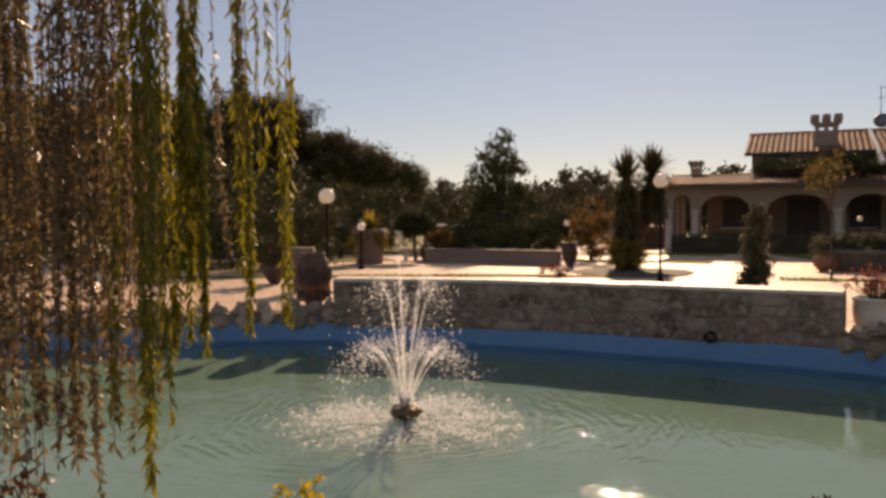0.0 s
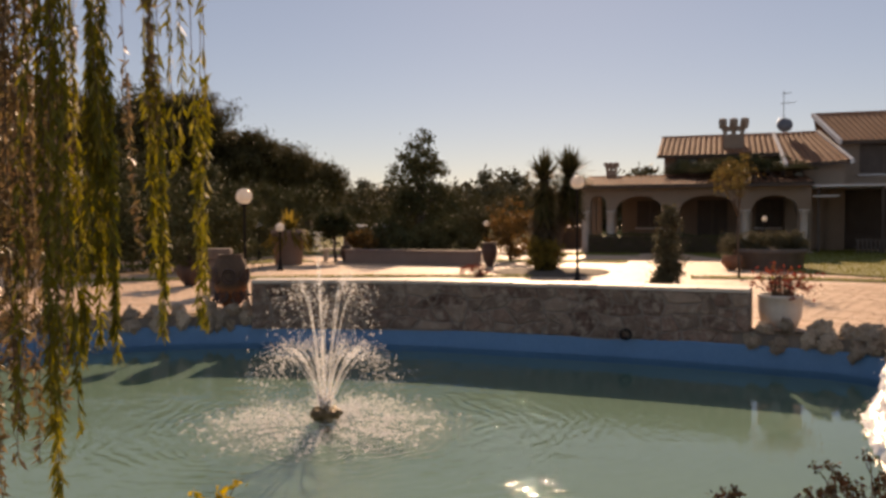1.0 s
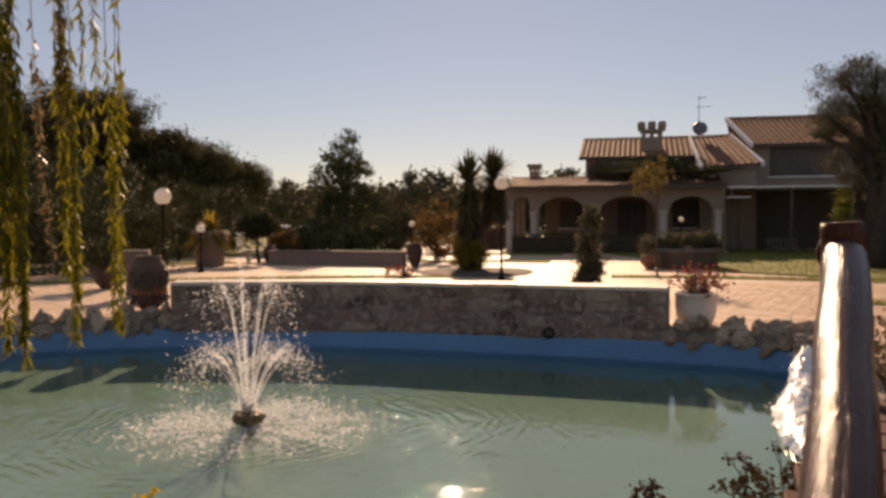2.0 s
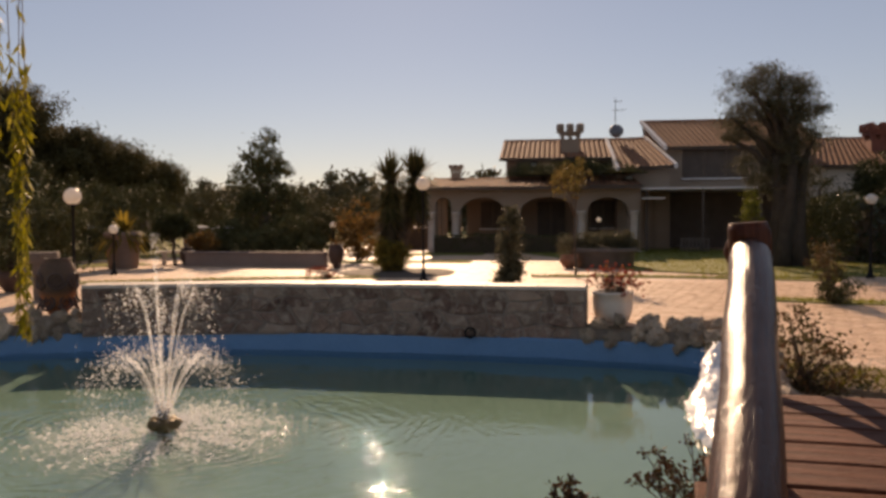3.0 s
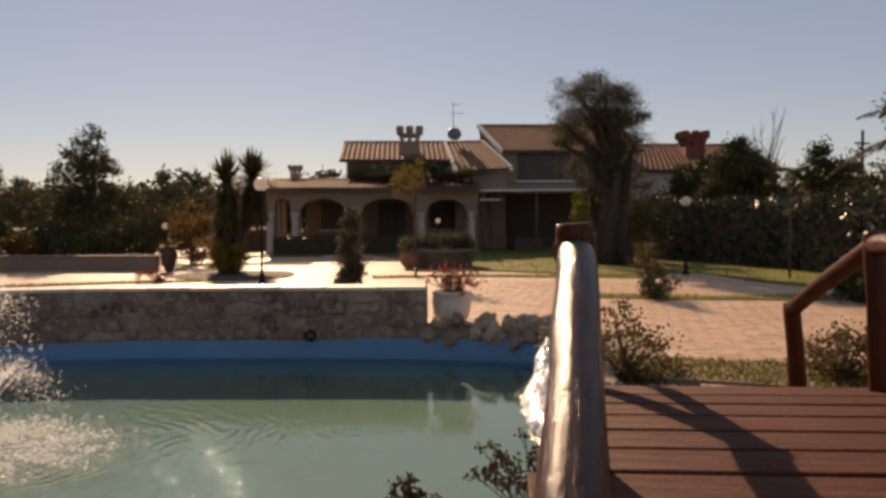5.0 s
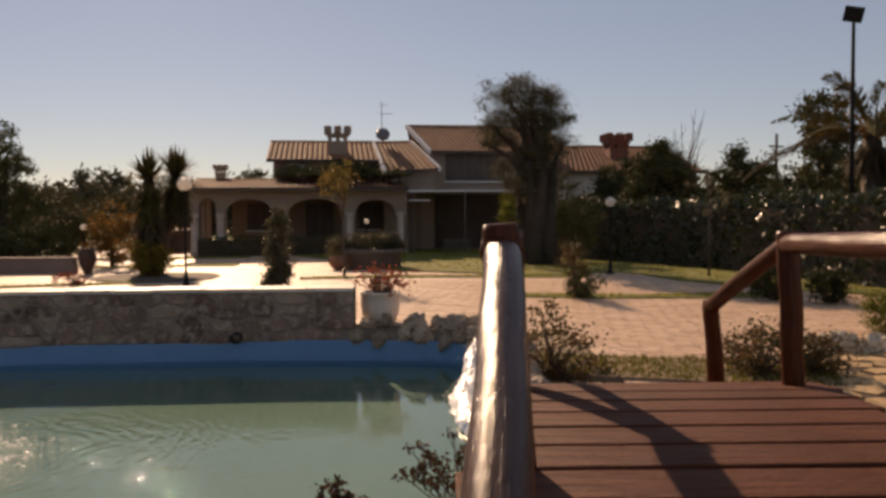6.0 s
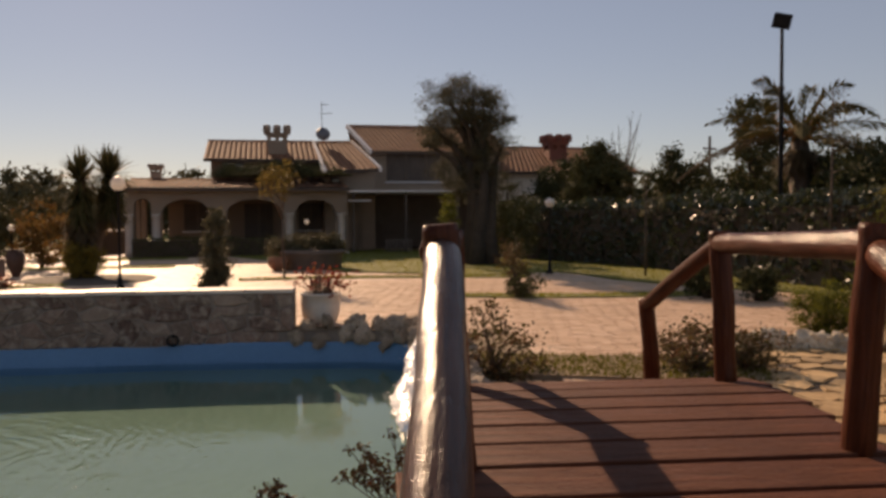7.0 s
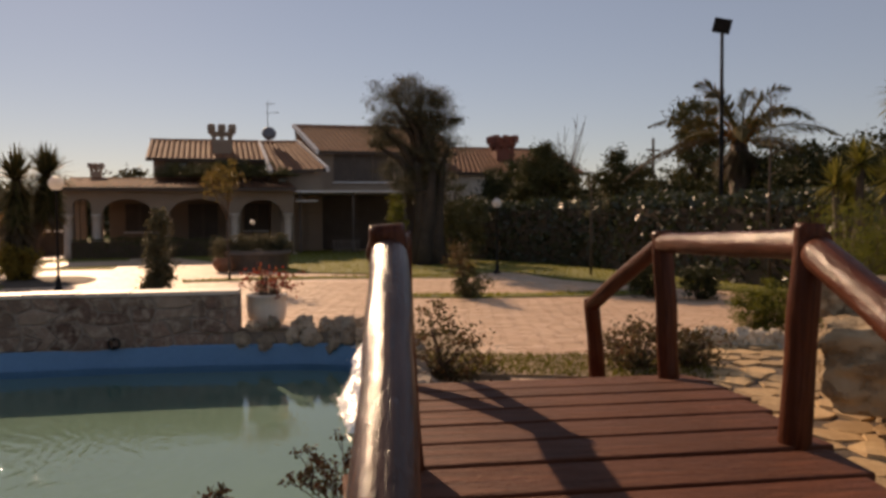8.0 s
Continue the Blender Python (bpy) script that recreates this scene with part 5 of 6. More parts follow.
# far belt of woodland
rng = np.random.default_rng(77)
far_blobs = []
for az in np.arange(-50, 100, 0.8):
    d = rng.uniform(72, 92)
    p = bearing(az, d)
    h = rng.uniform(3.6, 5.4) if az < 40 else rng.uniform(3.6, 4.8)
    far_blobs.append((p.x, p.y, h * 0.5, 2.0, 2.0, h * 0.55, 34))
woods, _ = foliage("far_woods", far_blobs, 0.75, 40, 0.5, 0.26, L_FAR, None, 78, hollow=0.2)
tagged(woods, "distant belt of mixed green trees", "trees", kind="stuff")

tree("magnolia_tree", bearing(4.0, 36), "dark evergreen magnolia tree with an open top", "tree", 2.2, 0.16,
     [(0.0, 0, 4.15, 0.85, 0.85, 1.1, 38), (-0.1, 0, 3.0, 1.4, 1.3, 1.0, 70), (0.2, 0, 1.5, 1.8, 1.6, 1.3, 110)], 0.3, 48, (0.17, 0.075), L_DARK, 141, 14)
for i, (az, d, w, h, m, lab) in enumerate(((7.6, 33, 1.1, 2.2, L_BACK, "loose green shrub behind the low wall"), (10.2, 29.5, 0.85, 2.1, L_AUTUMN, "autumn-coloured ochre shrub near the yuccas"),
                                           (1.6, 33.5, 1.0, 1.5, L_DARK, "dark shrub behind the low wall"), (6.0, 31.5, 0.9, 1.5, L_DARK, "dark shrub behind the low wall"), (3.6, 31.5, 1.1, 1.25, L_DARK, "dark shrub behind the low wall"),
                                           (7.4, 38, 1.6, 3.0, L_BACK, "tall loose green shrub behind the garden"), (11.5, 38, 1.6, 2.8, L_BACK, "tall loose green shrub behind the garden"), (0.2, 40, 1.7, 3.0, L_BACK, "tall loose green shrub behind the garden"), (-0.2, 31.6, 0.6, 1.1, L_AUTUMN, "small ochre autumn shrub by the wall"))):
    bush("shrub", bearing(az, d), [(0, 0, h * 0.52, w, w, h * 0.5, int(80 * w))], lab, (0.11, 0.055), m, 150 + i, 0.24, 55, hollow=0.25)


topiary = tree("topiary_tree", bearing(-1.92, 29.6), "dark clipped mushroom-shaped topiary on a short stem", "tree", 0.9, 0.06, [(0, 0, 1.42, 0.68, 0.68, 0.46, 90), (0, 0, 1.25, 0.72, 0.72, 0.3, 70)], 0.14, 80, (0.07, 0.035), L_SHADE, 149, 12, hollow=0.2)


def yucca_tree(az, d, top, seed, low=0.55, lean=(0.0, 0.0)):
    t = thing("yucca_tree", bearing(az, d, 0.05), "shaggy yucca with a spiky top and a dry leaf skirt", "yucca", "yuccas in the bed")
    rng = np.random.default_rng(seed)
    bm = bmesh.new()
    tube(bm, [(-lean[0], -lean[1], 0), (0.03 - lean[0] * 0.45, -lean[1] * 0.45, top * 0.4), (0, 0, top - 0.75)], [0.20, 0.17, 0.12], 9, 0.2, seed)
    part("trunk", bm, M_BARK, t, smooth=True)
    for i, z in enumerate(np.linspace(low, top - 1.05, 7 if low < 1 else 4)):
        rosette("leaf_skirt", 170, 0.62 - 0.015 * i, 0.07, rng, L_DRY if z < top - 1.7 else L_YUCCA, t, (-1.0, 0.5), 0.5, (0, 0, z))
    rosette("leaf_crown", 210, 0.98, 0.075, rng, L_YUCCA, t, (-0.25, 1.5), 0.28, (0, 0, top - 0.8), "stiff green spiky leaves")


yucca_tree(12.4, 24.4, 3.38, 201)
yucca_tree(14.1, 25.4, 3.55, 202, 1.75, (0.55, -0.25))
bush("bed_shrub", bearing(12.3, 23.9, 0.08), [(0, 0, 0.40, 0.46, 0.46, 0.42, 64)], "yellowish shrub at the foot of the yuccas", (0.1, 0.04), L_YELLOW, 203, 0.16, 55)

bush("conical_laurel", bearing(20.55, 20.0, 0.02), [(0, 0, 0.16, 0.36, 0.36, 0.22, 34), (0, 0, 0.42, 0.33, 0.33, 0.34, 36), (0, 0, 0.85, 0.31, 0.31, 0.5, 44), (0, 0, 1.3, 0.23, 0.23, 0.42, 28), (0, 0, 1.62, 0.17, 0.17, 0.28, 14)], "upright conical green laurel standing on the paving", (0.075, 0.04), L_OLIVE, 204, 0.12, 44, stems=18, hollow=0.2)
sap = tree("young_tree", bearing(25.0, 21.8, 0.03), "young tree with a round yellowing crown on a thin stem", "tree", 2.0, 0.028,
           [(-0.13, 0, 2.50, 0.52, 0.5, 0.55, 46)], 0.16, 19, (0.08, 0.042), L_FADED, 205, 10, hollow=0.2)

olive = tree("olive_tree", bearing(38.5, 27), "old olive tree with a thick gnarled trunk", "tree", 2.9, 0.36,
             [(-0.60, 0.5, 5.25, 1.0, 1.0, 0.9, 80), (0.10, 0.0, 5.1, 0.8, 0.8, 0.85, 60), (-1.0, 0.75, 4.35, 0.75, 0.8, 0.7, 46), (0.35, -0.25, 4.2, 0.7, 0.7, 0.8, 46), (-0.15, 0.1, 3.4, 0.8, 0.7, 0.8, 50), (-0.8, 0.6, 3.0, 0.5, 0.5, 0.6, 20), (0.25, -0.1, 2.75, 0.55, 0.55, 0.7, 26), (-0.45, 0.3, 2.5, 0.45, 0.45, 0.6, 18)],
             0.26, 120, (0.10, 0.022), L_OLDOLIVE, 206, 22, hollow=0.2, bark=M_OLDBARK)
bm = bmesh.new()
for i in range(5):
    a = i * 1.26
    tube(bm, [(math.cos(a) * 0.5, math.sin(a) * 0.4, -0.05), (math.cos(a) * 0.38, math.sin(a) * 0.3, 0.8), (math.cos(a + 0.4) * 0.3, math.sin(a + 0.4) * 0.28, 2.0), (math.cos(a + 0.6) * 0.45, math.sin(a + 0.6) * 0.4, 3.3)], [0.27, 0.20, 0.18, 0.11], 9, 0.3, i + 3)
part("buttress", bm, M_OLDBARK, olive, smooth=True)
ivy = bush("climbing_shrub", bearing(36.3, 26.8, 0.03), [(0, 0, 1.3, 0.3, 0.3, 1.2, 40)], "yellow-green shrub beside the olive trunk", (0.08, 0.04), L_MID, 207, 0.16, 40)
bush("evergreen_shrub", bearing(40.6, 28.2, 0.03), [(0, 0, 1.3, 1.0, 0.9, 1.35, 110)], "dark evergreen shrub beside the olive tree", (0.09, 0.045), L_DARK, 208, 0.22, 60)


def hedge(points, width, height, label, seed, mat, leaf):
    """A clipped hedge along a path: dense leaves over its faces, on a dark twiggy core."""
    t = thing("hedge", (points[0][0], points[0][1], 0), label, "hedge")
    base = Vector((points[0][0], points[0][1], 0))
    path = smooth_path([(*q, 0) for q in points], 8)
    rng = np.random.default_rng(seed)
    pts = []
    bm = bmesh.new()
    prev = None
    for a, b in zip(path, path[1:]):
        d = (b - a).normalized()
        s = Vector((-d.y, d.x, 0))
        n = int((b - a).length * 620)
        f, side = rng.uniform(0, 1, n), rng.uniform(-1, 1, n)
        z = rng.uniform(0.05, 1, n)
        where = rng.uniform(0, 1, n)
        side = np.where(where < 0.7, np.sign(side) * (0.85 + 0.2 * rng.uniform(0, 1, n)), side)
        z = np.where(where >= 0.7, 0.94 + 0.1 * rng.uniform(0, 1, n), z)
        bulge = np.array([0.17 * noise.noise(Vector((a.x + (b.x - a.x) * q, a.y + (b.y - a.y) * q, zz * 2.2)) * 1.5) for q, zz in zip(f, z)])
        off = side * (width / 2) * (1 + bulge * 2)
        pts.append(np.stack([a.x + (b.x - a.x) * f + s.x * off, a.y + (b.y - a.y) * f + s.y * off, z * height * (1 + bulge)], 1))
        ring = [bm.verts.new(a - base + s * (width * 0.4 * k) + Vector((0, 0, zz))) for k, zz in ((-1, 0), (1, 0), (1, height * 0.9), (-1, height * 0.9))]
        if prev:
            for q in range(4):
                bm.faces.new((prev[q], prev[(q + 1) % 4], ring[(q + 1) % 4], ring[q]))
        else:
            bm.faces.new(ring)
        prev = ring
    bm.faces.new(prev[::-1])
    bmesh.ops.recalc_face_normals(bm, faces=bm.faces)
    part("twig_core", bm, M_SOIL, t)
    c = np.concatenate(pts) - np.array(tuple(base))
    v, f = leaf_arrays(c, leaf[0], leaf[1], rng)
    from_arrays("leaves", v, f, mat, t)
    return t


hedge([(20.6, 25.4), (20.3, 21.5), (19.9, 17.6), (18.6, 13.0), (17.3, 9.6), (16.2, 6.6), (15.2, 3.6)], 1.0, 1.98, "tall clipped dark green laurel hedge", 210, L_HEDGE, (0.17, 0.085))
hedge([(hx + math.cos(radians(24.18)) * s - math.sin(radians(24.18)) * 1.0, hy - math.sin(radians(24.18)) * s - math.cos(radians(24.18)) * 1.0) for s in (-5.4, -3.6, -1.8, 0.2)], 0.6, 0.78, "low dark hedge before the porch", 211, L_DARK, (0.09, 0.045))

tree("broad_evergreen", bearing(46.4, 30), "dense dark evergreen tree behind the hedge", "tree", 1.6, 0.14, [(0, 0, 2.5, 1.15, 1.1, 1.2, 120), (0, 0, 3.3, 0.75, 0.7, 0.85, 60)], 0.28, 100, (0.12, 0.06), L_DARK, 220, 10)
bare = thing("bare_tree", bearing(47.9, 31.0), "leafless pale-twigged tree behind the hedge", "tree")
bm = bmesh.new()
r = random.Random(9)
tube(bm, [(0, 0, 0), (0.05, 0, 1.6), (0, 0, 2.8)], [0.09, 0.07, 0.05], 7)
for i in range(16):
    a = r.uniform(0, 6.28)
    s = Vector((0, 0, r.uniform(1.6, 2.8)))
    e = s + Vector((math.cos(a) * r.uniform(0.3, 0.9), math.sin(a) * 0.6, r.uniform(1.2, 2.7)))
    tube(bm, [s, s.lerp(e, 0.5) + Vector((r.uniform(-0.1, 0.1), 0, 0)), e], [0.03, 0.018, 0.006], 5)
    for q in range(4):
        m = s.lerp(e, r.uniform(0.4, 0.9))
        tube(bm, [m, m + Vector((r.uniform(-0.35, 0.35), r.uniform(-0.3, 0.3), r.uniform(0.2, 0.6)))], [0.009, 0.004], 4)
part("trunk", bm, M_BARK, bare)
tree("magnolia_tree", bearing(56.4, 34), "tall open evergreen magnolia behind the palm", "tree", 3.0, 0.15, [(0, 0, 5.2, 0.95, 0.9, 1.1, 46), (0.1, 0, 3.8, 1.3, 1.2, 1.2, 60)], 0.3, 44, (0.18, 0.08), L_DARK, 222, 14)
tree("broad_evergreen", bearing(51.4, 33), "loose dark evergreen tree behind the hedge", "tree", 1.6, 0.14, [(0.1, 0, 2.6, 1.15, 1.1, 1.0, 80), (0.0, 0, 3.6, 0.45, 0.45, 0.55, 16)], 0.26, 48, (0.15, 0.07), L_SHADE, 223, 10)
for i, (az, d, h, w) in enumerate(((62, 33, 4.2, 2.4), (66, 31, 3.9, 2.2), (70, 29, 3.9, 2.4), (75, 27, 4.0, 2.5), (63.9, 24, 3.3, 1.7), (55.6, 31, 2.9, 1.5), (59.2, 30, 3.0, 1.5), (61.8, 27, 2.9, 1.3), (68.6, 23, 3.4, 2.0), (44.5, 40, 4.0, 2.2), (52, 42, 4.0, 2.4), (58, 40, 4.2, 2.5))):
    tree("broad_evergreen", bearing(az, d), "dark evergreen tree in the back row", "tree", h * 0.4, 0.14, [(0, 0, h * 0.6, w, w * 0.8, h * 0.42, int(70 * w))], 0.36, 48, (0.17, 0.08), L_SHADE, 230 + i, 10, group="back row of trees")

# date palm
date_palm = thing("date_palm", bearing(59.0, 27), "big date palm with arching fronds behind the hedge", "palm")
bm = bmesh.new()
tube(bm, [(0, 0, 0), (0.02, 0, 1.6), (0, 0, 3.2), (0, 0, 3.9)], [0.30, 0.27, 0.30, 0.22], 12, 0.35, 4)
part("trunk", bm, M_BARK, date_palm, smooth=True)


def frond(length, az, el, sag, rng, parent, material):
    """An arching rib with two rows of leaflets."""
    d = Vector((math.cos(az) * math.cos(el), math.sin(az) * math.cos(el), math.sin(el)))
    s = Vector((-math.sin(az), math.cos(az), 0))
    pts = [Vector((0, 0, 3.75)) + d * length * f + Vector((0, 0, -sag * length * f * f)) for f in np.linspace(0, 1, 12)]
    bm = bmesh.new()
    tube(bm, pts, list(np.linspace(0.035, 0.008, 12)), 5)
    rib = part("frond", bm, material, parent)
    c, dirs = [], []
    for q in range(100):
        f = 0.1 + 0.9 * q / 100
        i = min(int(f * 11), 10)
        p = pts[i].lerp(pts[i + 1], f * 11 - i)
        ahead = (pts[i + 1] - pts[i]).normalized()
        for side in (-1, 1):
            w = (ahead * 0.7 + s * side * rng.uniform(0.3, 0.7) + Vector((0, 0, rng.uniform(-0.9, 0.25)))).normalized()
            l = 0.54 * math.sin(math.pi * min(0.97, 0.15 + f * 0.8))
            c.append(p + w * l * 0.5)
            dirs.append((*w, l))
    dirs = np.array(dirs)
    n = len(c)
    cc = np.array([tuple(x) for x in c])
    dd = dirs[:, :3]
    ll = dirs[:, 3:4]
    up = np.cross(dd, np.tile([0, 0, 1.0], (n, 1)))
    up /= np.linalg.norm(up, axis=1, keepdims=True) + 1e-9
    v = np.stack([cc - dd * ll * 0.5, cc + up * 0.026, cc + dd * ll * 0.5, cc - up * 0.026], 1).reshape(-1, 3)
    tagged(from_arrays("leaflet_row", v, np.arange(4 * n).reshape(-1, 4), material, rib), kind="stuff")


rng = np.random.default_rng(8)
for i in range(17):
    frond(rng.uniform(3.3, 4.4), 2.4 * i + rng.uniform(-0.2, 0.2), 1.3 - 1.2 * (i / 17), rng.uniform(0.40, 0.72), rng, date_palm, L_PALM if i < 14 else L_DRY)
rosette("leaf_skirt", 420, 1.0, 0.06, rng, L_DRY, date_palm, (-1.5, -0.2), 0.3, (0, 0, 3.6), "brown hanging dead fronds")
rosette("leaf_skirt", 260, 1.0, 0.06, rng, L_DRY, date_palm, (-1.5, -0.9), 0.2, (0, 0, 2.6))
for i in range(26):
    a, l = 2.4 * i, rng.uniform(0.5, 1.0)
    bm = bmesh.new()
    e = Vector((math.cos(a) * l * 0.6, math.sin(a) * l * 0.6, 3.75 + l * rng.uniform(0.1, 0.9)))
    tube(bm, [(0, 0, 3.6), e * 0.6 + Vector((0, 0, 1.55)), e, e + Vector((math.cos(a) * 0.12, math.sin(a) * 0.12, -0.16))], [0.04, 0.05, 0.045, 0.02], 5)
    part("date_stalk", bm, M_ORANGE, date_palm, "orange fruit stalk")


def stake_tree(az, d, h, seed, label):
    t = thing("sapling", bearing(az, d, 0.05), label, "tree", "thin saplings on the lawn")
    bm = bmesh.new()
    r = random.Random(seed)
    tube(bm, [(0, 0, 0), (0.03, 0.02, h * 0.5), (0.02, 0, h)], [0.035, 0.028, 0.01], 7)
    hearts = []
    for i in range(12):
        s = Vector((0.02, 0, h * r.uniform(0.55, 0.95)))
        e = s + Vector((r.uniform(-0.5, 0.5), r.uniform(-0.5, 0.5), r.uniform(-0.05, 0.35)))
        tube(bm, [s, e], [0.012, 0.004], 4)
        hearts.append((e.x, e.y, e.z, 0.16, 0.16, 0.12, 2))
    part("trunk", bm, M_BARK, t, smooth=True)
    foliage("leaves", hearts, 0.12, 10, 0.09, 0.04, L_OLIVE, t, seed)


stake_tree(60.8, 19.0, 4.2, 61, "thin young tree with sparse leaves on the lawn")
stake_tree(49.5, 22.0, 2.5, 62, "thin short sapling on the lawn")
pole = thing("utility_pole", bearing(53.6, 60), "distant wooden utility pole with a crossarm", "pole")
bm = bmesh.new()
tube(bm, [(0, 0, 0), (0, 0, 6.9)], [0.12, 0.09], 8)
part("mast", bm, M_BARK, pole)
bm = bmesh.new()
box(bm, (-0.7, -0.05, 6.0), (0.7, 0.05, 6.12))
part("crossarm", bm, M_BARK, pole)

# yuccas and rosemary by the rockery
def clump_yucca(az, d, heads, seed, label):
    t = thing("yucca_clump", bearing(az, d), label, "yucca", "yuccas by the rockery")
    rng = np.random.default_rng(seed)
    for x, y, h in heads:
        bm = bmesh.new()
        tube(bm, [(x * 0.3, y * 0.3, 0), (x * 0.8, y * 0.8, h * 0.6), (x, y, h)], [0.09, 0.07, 0.06], 7, 0.2, seed)
        part("stem", bm, M_BARK, t, smooth=True)
        rosette("leaf_head", 130, 0.52, 0.045, rng, L_YUCCALIT, t, (-0.6, 1.5), 0.2, (x, y, h))


clump_yucca(65.4, 15.5, [(0.15, -0.1, 2.45), (0.5, -0.45, 2.25), (0.35, 0.2, 1.9), (0.0, 0.25, 2.1)], 301, "tall spiky green yuccas with bare stems")
clump_yucca(68.4, 13.5, [(0, 0, 3.3), (0.5, 0.3, 2.1), (-0.1, -0.3, 1.7)], 302, "tall spiky green yuccas with bare stems")
bush("fine_shrub", bearing(67.0, 11.5), [(0, 0, 0.9, 1.1, 1.0, 0.9, 130)], "fine-leaved bright green broom shrub", (0.12, 0.012), L_MID, 303, 0.24, 80, up=0.6)
bush("rosemary_bush", bearing(60.5, 12.3), [(0, 0, 0.33, 0.42, 0.42, 0.34, 70)], "low rounded bright green rosemary bush", (0.07, 0.014), L_MID, 304, 0.13, 90, up=0.5)
bush("rose_shrub", bearing(39.2, 8.5), [(-0.10, 0, 0.42, 0.25, 0.32, 0.38, 28), (0.18, -0.12, 0.40, 0.2, 0.2, 0.14, 10), (0.2, -0.16, 0.10, 0.36, 0.3, 0.09, 20)], "sparse brownish rose shrub beside the footbridge", (0.055, 0.03), L_ROSE, 305, 0.14, 21, stems=22)
bush("rose_shrub", bearing(52.6, 9.0), [(0, 0, 0.26, 0.5, 0.45, 0.26, 60)], "low reddish-brown rose shrub", (0.045, 0.025), L_ROSE, 306, 0.12, 36, stems=34)
bush("rose_shrub", bearing(55.6, 9.2), [(0, 0, 0.24, 0.38, 0.4, 0.24, 44)], "low reddish-brown rose shrub", (0.045, 0.025), L_ROSE, 307, 0.12, 36, stems=28)
bush("verge_shrub", bearing(41.2, 16.3, 0.04), [(0, 0, 0.28, 0.4, 0.4, 0.24, 40)], "small dark rounded shrub on the verge", (0.05, 0.028), L_DARK, 308, 0.11, 50)
bush("verge_shrub", bearing(40.95, 16.35, 0.04), [(-0.12, 0, 0.72, 0.27, 0.25, 0.36, 34)], "upright thin brownish shrub on the verge", (0.05, 0.02), L_ROSE, 309, 0.12, 34)
bush("evergreen_shrub", bearing(53.4, 16.6, 0.03), [(0, 0, 0.36, 0.42, 0.42, 0.34, 60)], "dark rounded shrub at the foot of the hedge", (0.06, 0.03), L_SHADE, 311, 0.12, 60)
bush("evergreen_shrub", bearing(56.6, 16.4, 0.03), [(0, 0, 0.32, 0.36, 0.36, 0.30, 50)], "dark rounded shrub at the foot of the hedge", (0.06, 0.03), L_SHADE, 312, 0.12, 60)
bush("red_flowering_plant", bearing(8.2, 21.8, 0.03), [(-0.25, 0, 0.16, 0.4, 0.2, 0.16, 26)], "low reddish flowering plants on the verge", (0.05, 0.03), L_RED, 310, 0.08, 22)

# ======== rocks round the pond ========
rock_data = []
for i in range(9):
    bm = rock_mesh((rnd.uniform(0.14, 0.22), rnd.uniform(0.13, 0.2), rnd.uniform(0.13, 0.21)), i * 5.3, 3)
    me = bpy.data.meshes.new("rock")
    bm.to_mesh(me)
    bm.free()
    me.materials.append(M_ROCK)
    rock_data.append(me)


def rock(loc, scale, label="rough brown limestone rock on the pond rim", group="rocks round the pond", material=None):
    ob = new("rock", rock_data[rnd.randrange(9)])
    ob.matrix_basis = pose(*loc, rnd.uniform(-25, 25), rnd.uniform(-25, 25), rnd.uniform(0, 360)) @ Matrix.Scale(scale, 4)
    if material:
        ob.data = ob.data.copy()
        ob.data.materials[0] = material
    return tagged(ob, label, "rock", group)


gap = 0.0
for i, p in enumerate(POND):
    q = POND[(i + 1) % len(POND)]
    gap += (q - p).length
    if gap < 0.2 or (p.y > 10.95 and -1.95 < p.x < 5.25):
        continue
    gap = 0.0
    d = (p - POND_HEART).normalized()
    near_side = p.y < 5.2 and p.x < 3.2
    if near_side:
        continue
    for row in range(2):
        rock((p.x + d.x * (0.02 + 0.2 * row) + rnd.uniform(-0.05, 0.05), p.y + d.y * (0.02 + 0.2 * row), -0.13 + 0.16 * row + rnd.uniform(-0.04, 0.08)), rnd.uniform(0.60, 0.95))
for q in range(7):
    rock((5.05 + q * 0.17 + rnd.uniform(-0.05, 0.05), 6.75 + q * 0.25, -0.02 + rnd.uniform(0, 0.12)), rnd.uniform(0.8, 1.1), "rock stacked beside the rushing water", "rocks by the rushing water")

# pale rockery beside the footbridge
for i in range(11):
    az = 55.6 + i * 0.72
    rock(bearing(az, 10.7 + 0.03 * i, 0.07), rnd.uniform(0.65, 0.95), "pale limestone edging stone", "pale edging stones", M_PALEROCK)
flagbed = thing("flagstone_bed", bearing(60.5, 8.6, 0.0), "bed of pale irregular flagstones beside the footbridge", "paving")
fx, fy = flagbed.location.x, flagbed.location.y
# dark soil sheet in the gaps; its colour also stands in for shadow stripes
bm = bmesh.new()
inner = [bm.verts.new(bearing(az, 5.0, 0.027) - Vector((fx, fy, 0))) for az in range(52, 76, 2)]
outer = [bm.verts.new(bearing(az, 10.6 + 0.025 * (az - 55), 0.027) - Vector((fx, fy, 0))) for az in range(52, 76, 2)]
for q in range(len(inner) - 1):
    bm.faces.new((inner[q], outer[q], outer[q + 1], inner[q + 1]))
bmesh.ops.recalc_face_normals(bm, faces=bm.faces)
part("soil_joint", bm, M_SOIL, flagbed, "dark soil in the joints, standing in for shadow stripes")
beds = []
for row in range(17):
    d = 5.2 + row * 0.36
    step = math.degrees(0.36 / d)
    q = 55.0 + (row % 2) * step / 2 - (3.0 if d < 7.5 else 0.0)
    while q < 74:
        beds.append((q + rnd.uniform(-0.2, 0.2) * step, d + rnd.uniform(-0.06, 0.06)))
        q += step
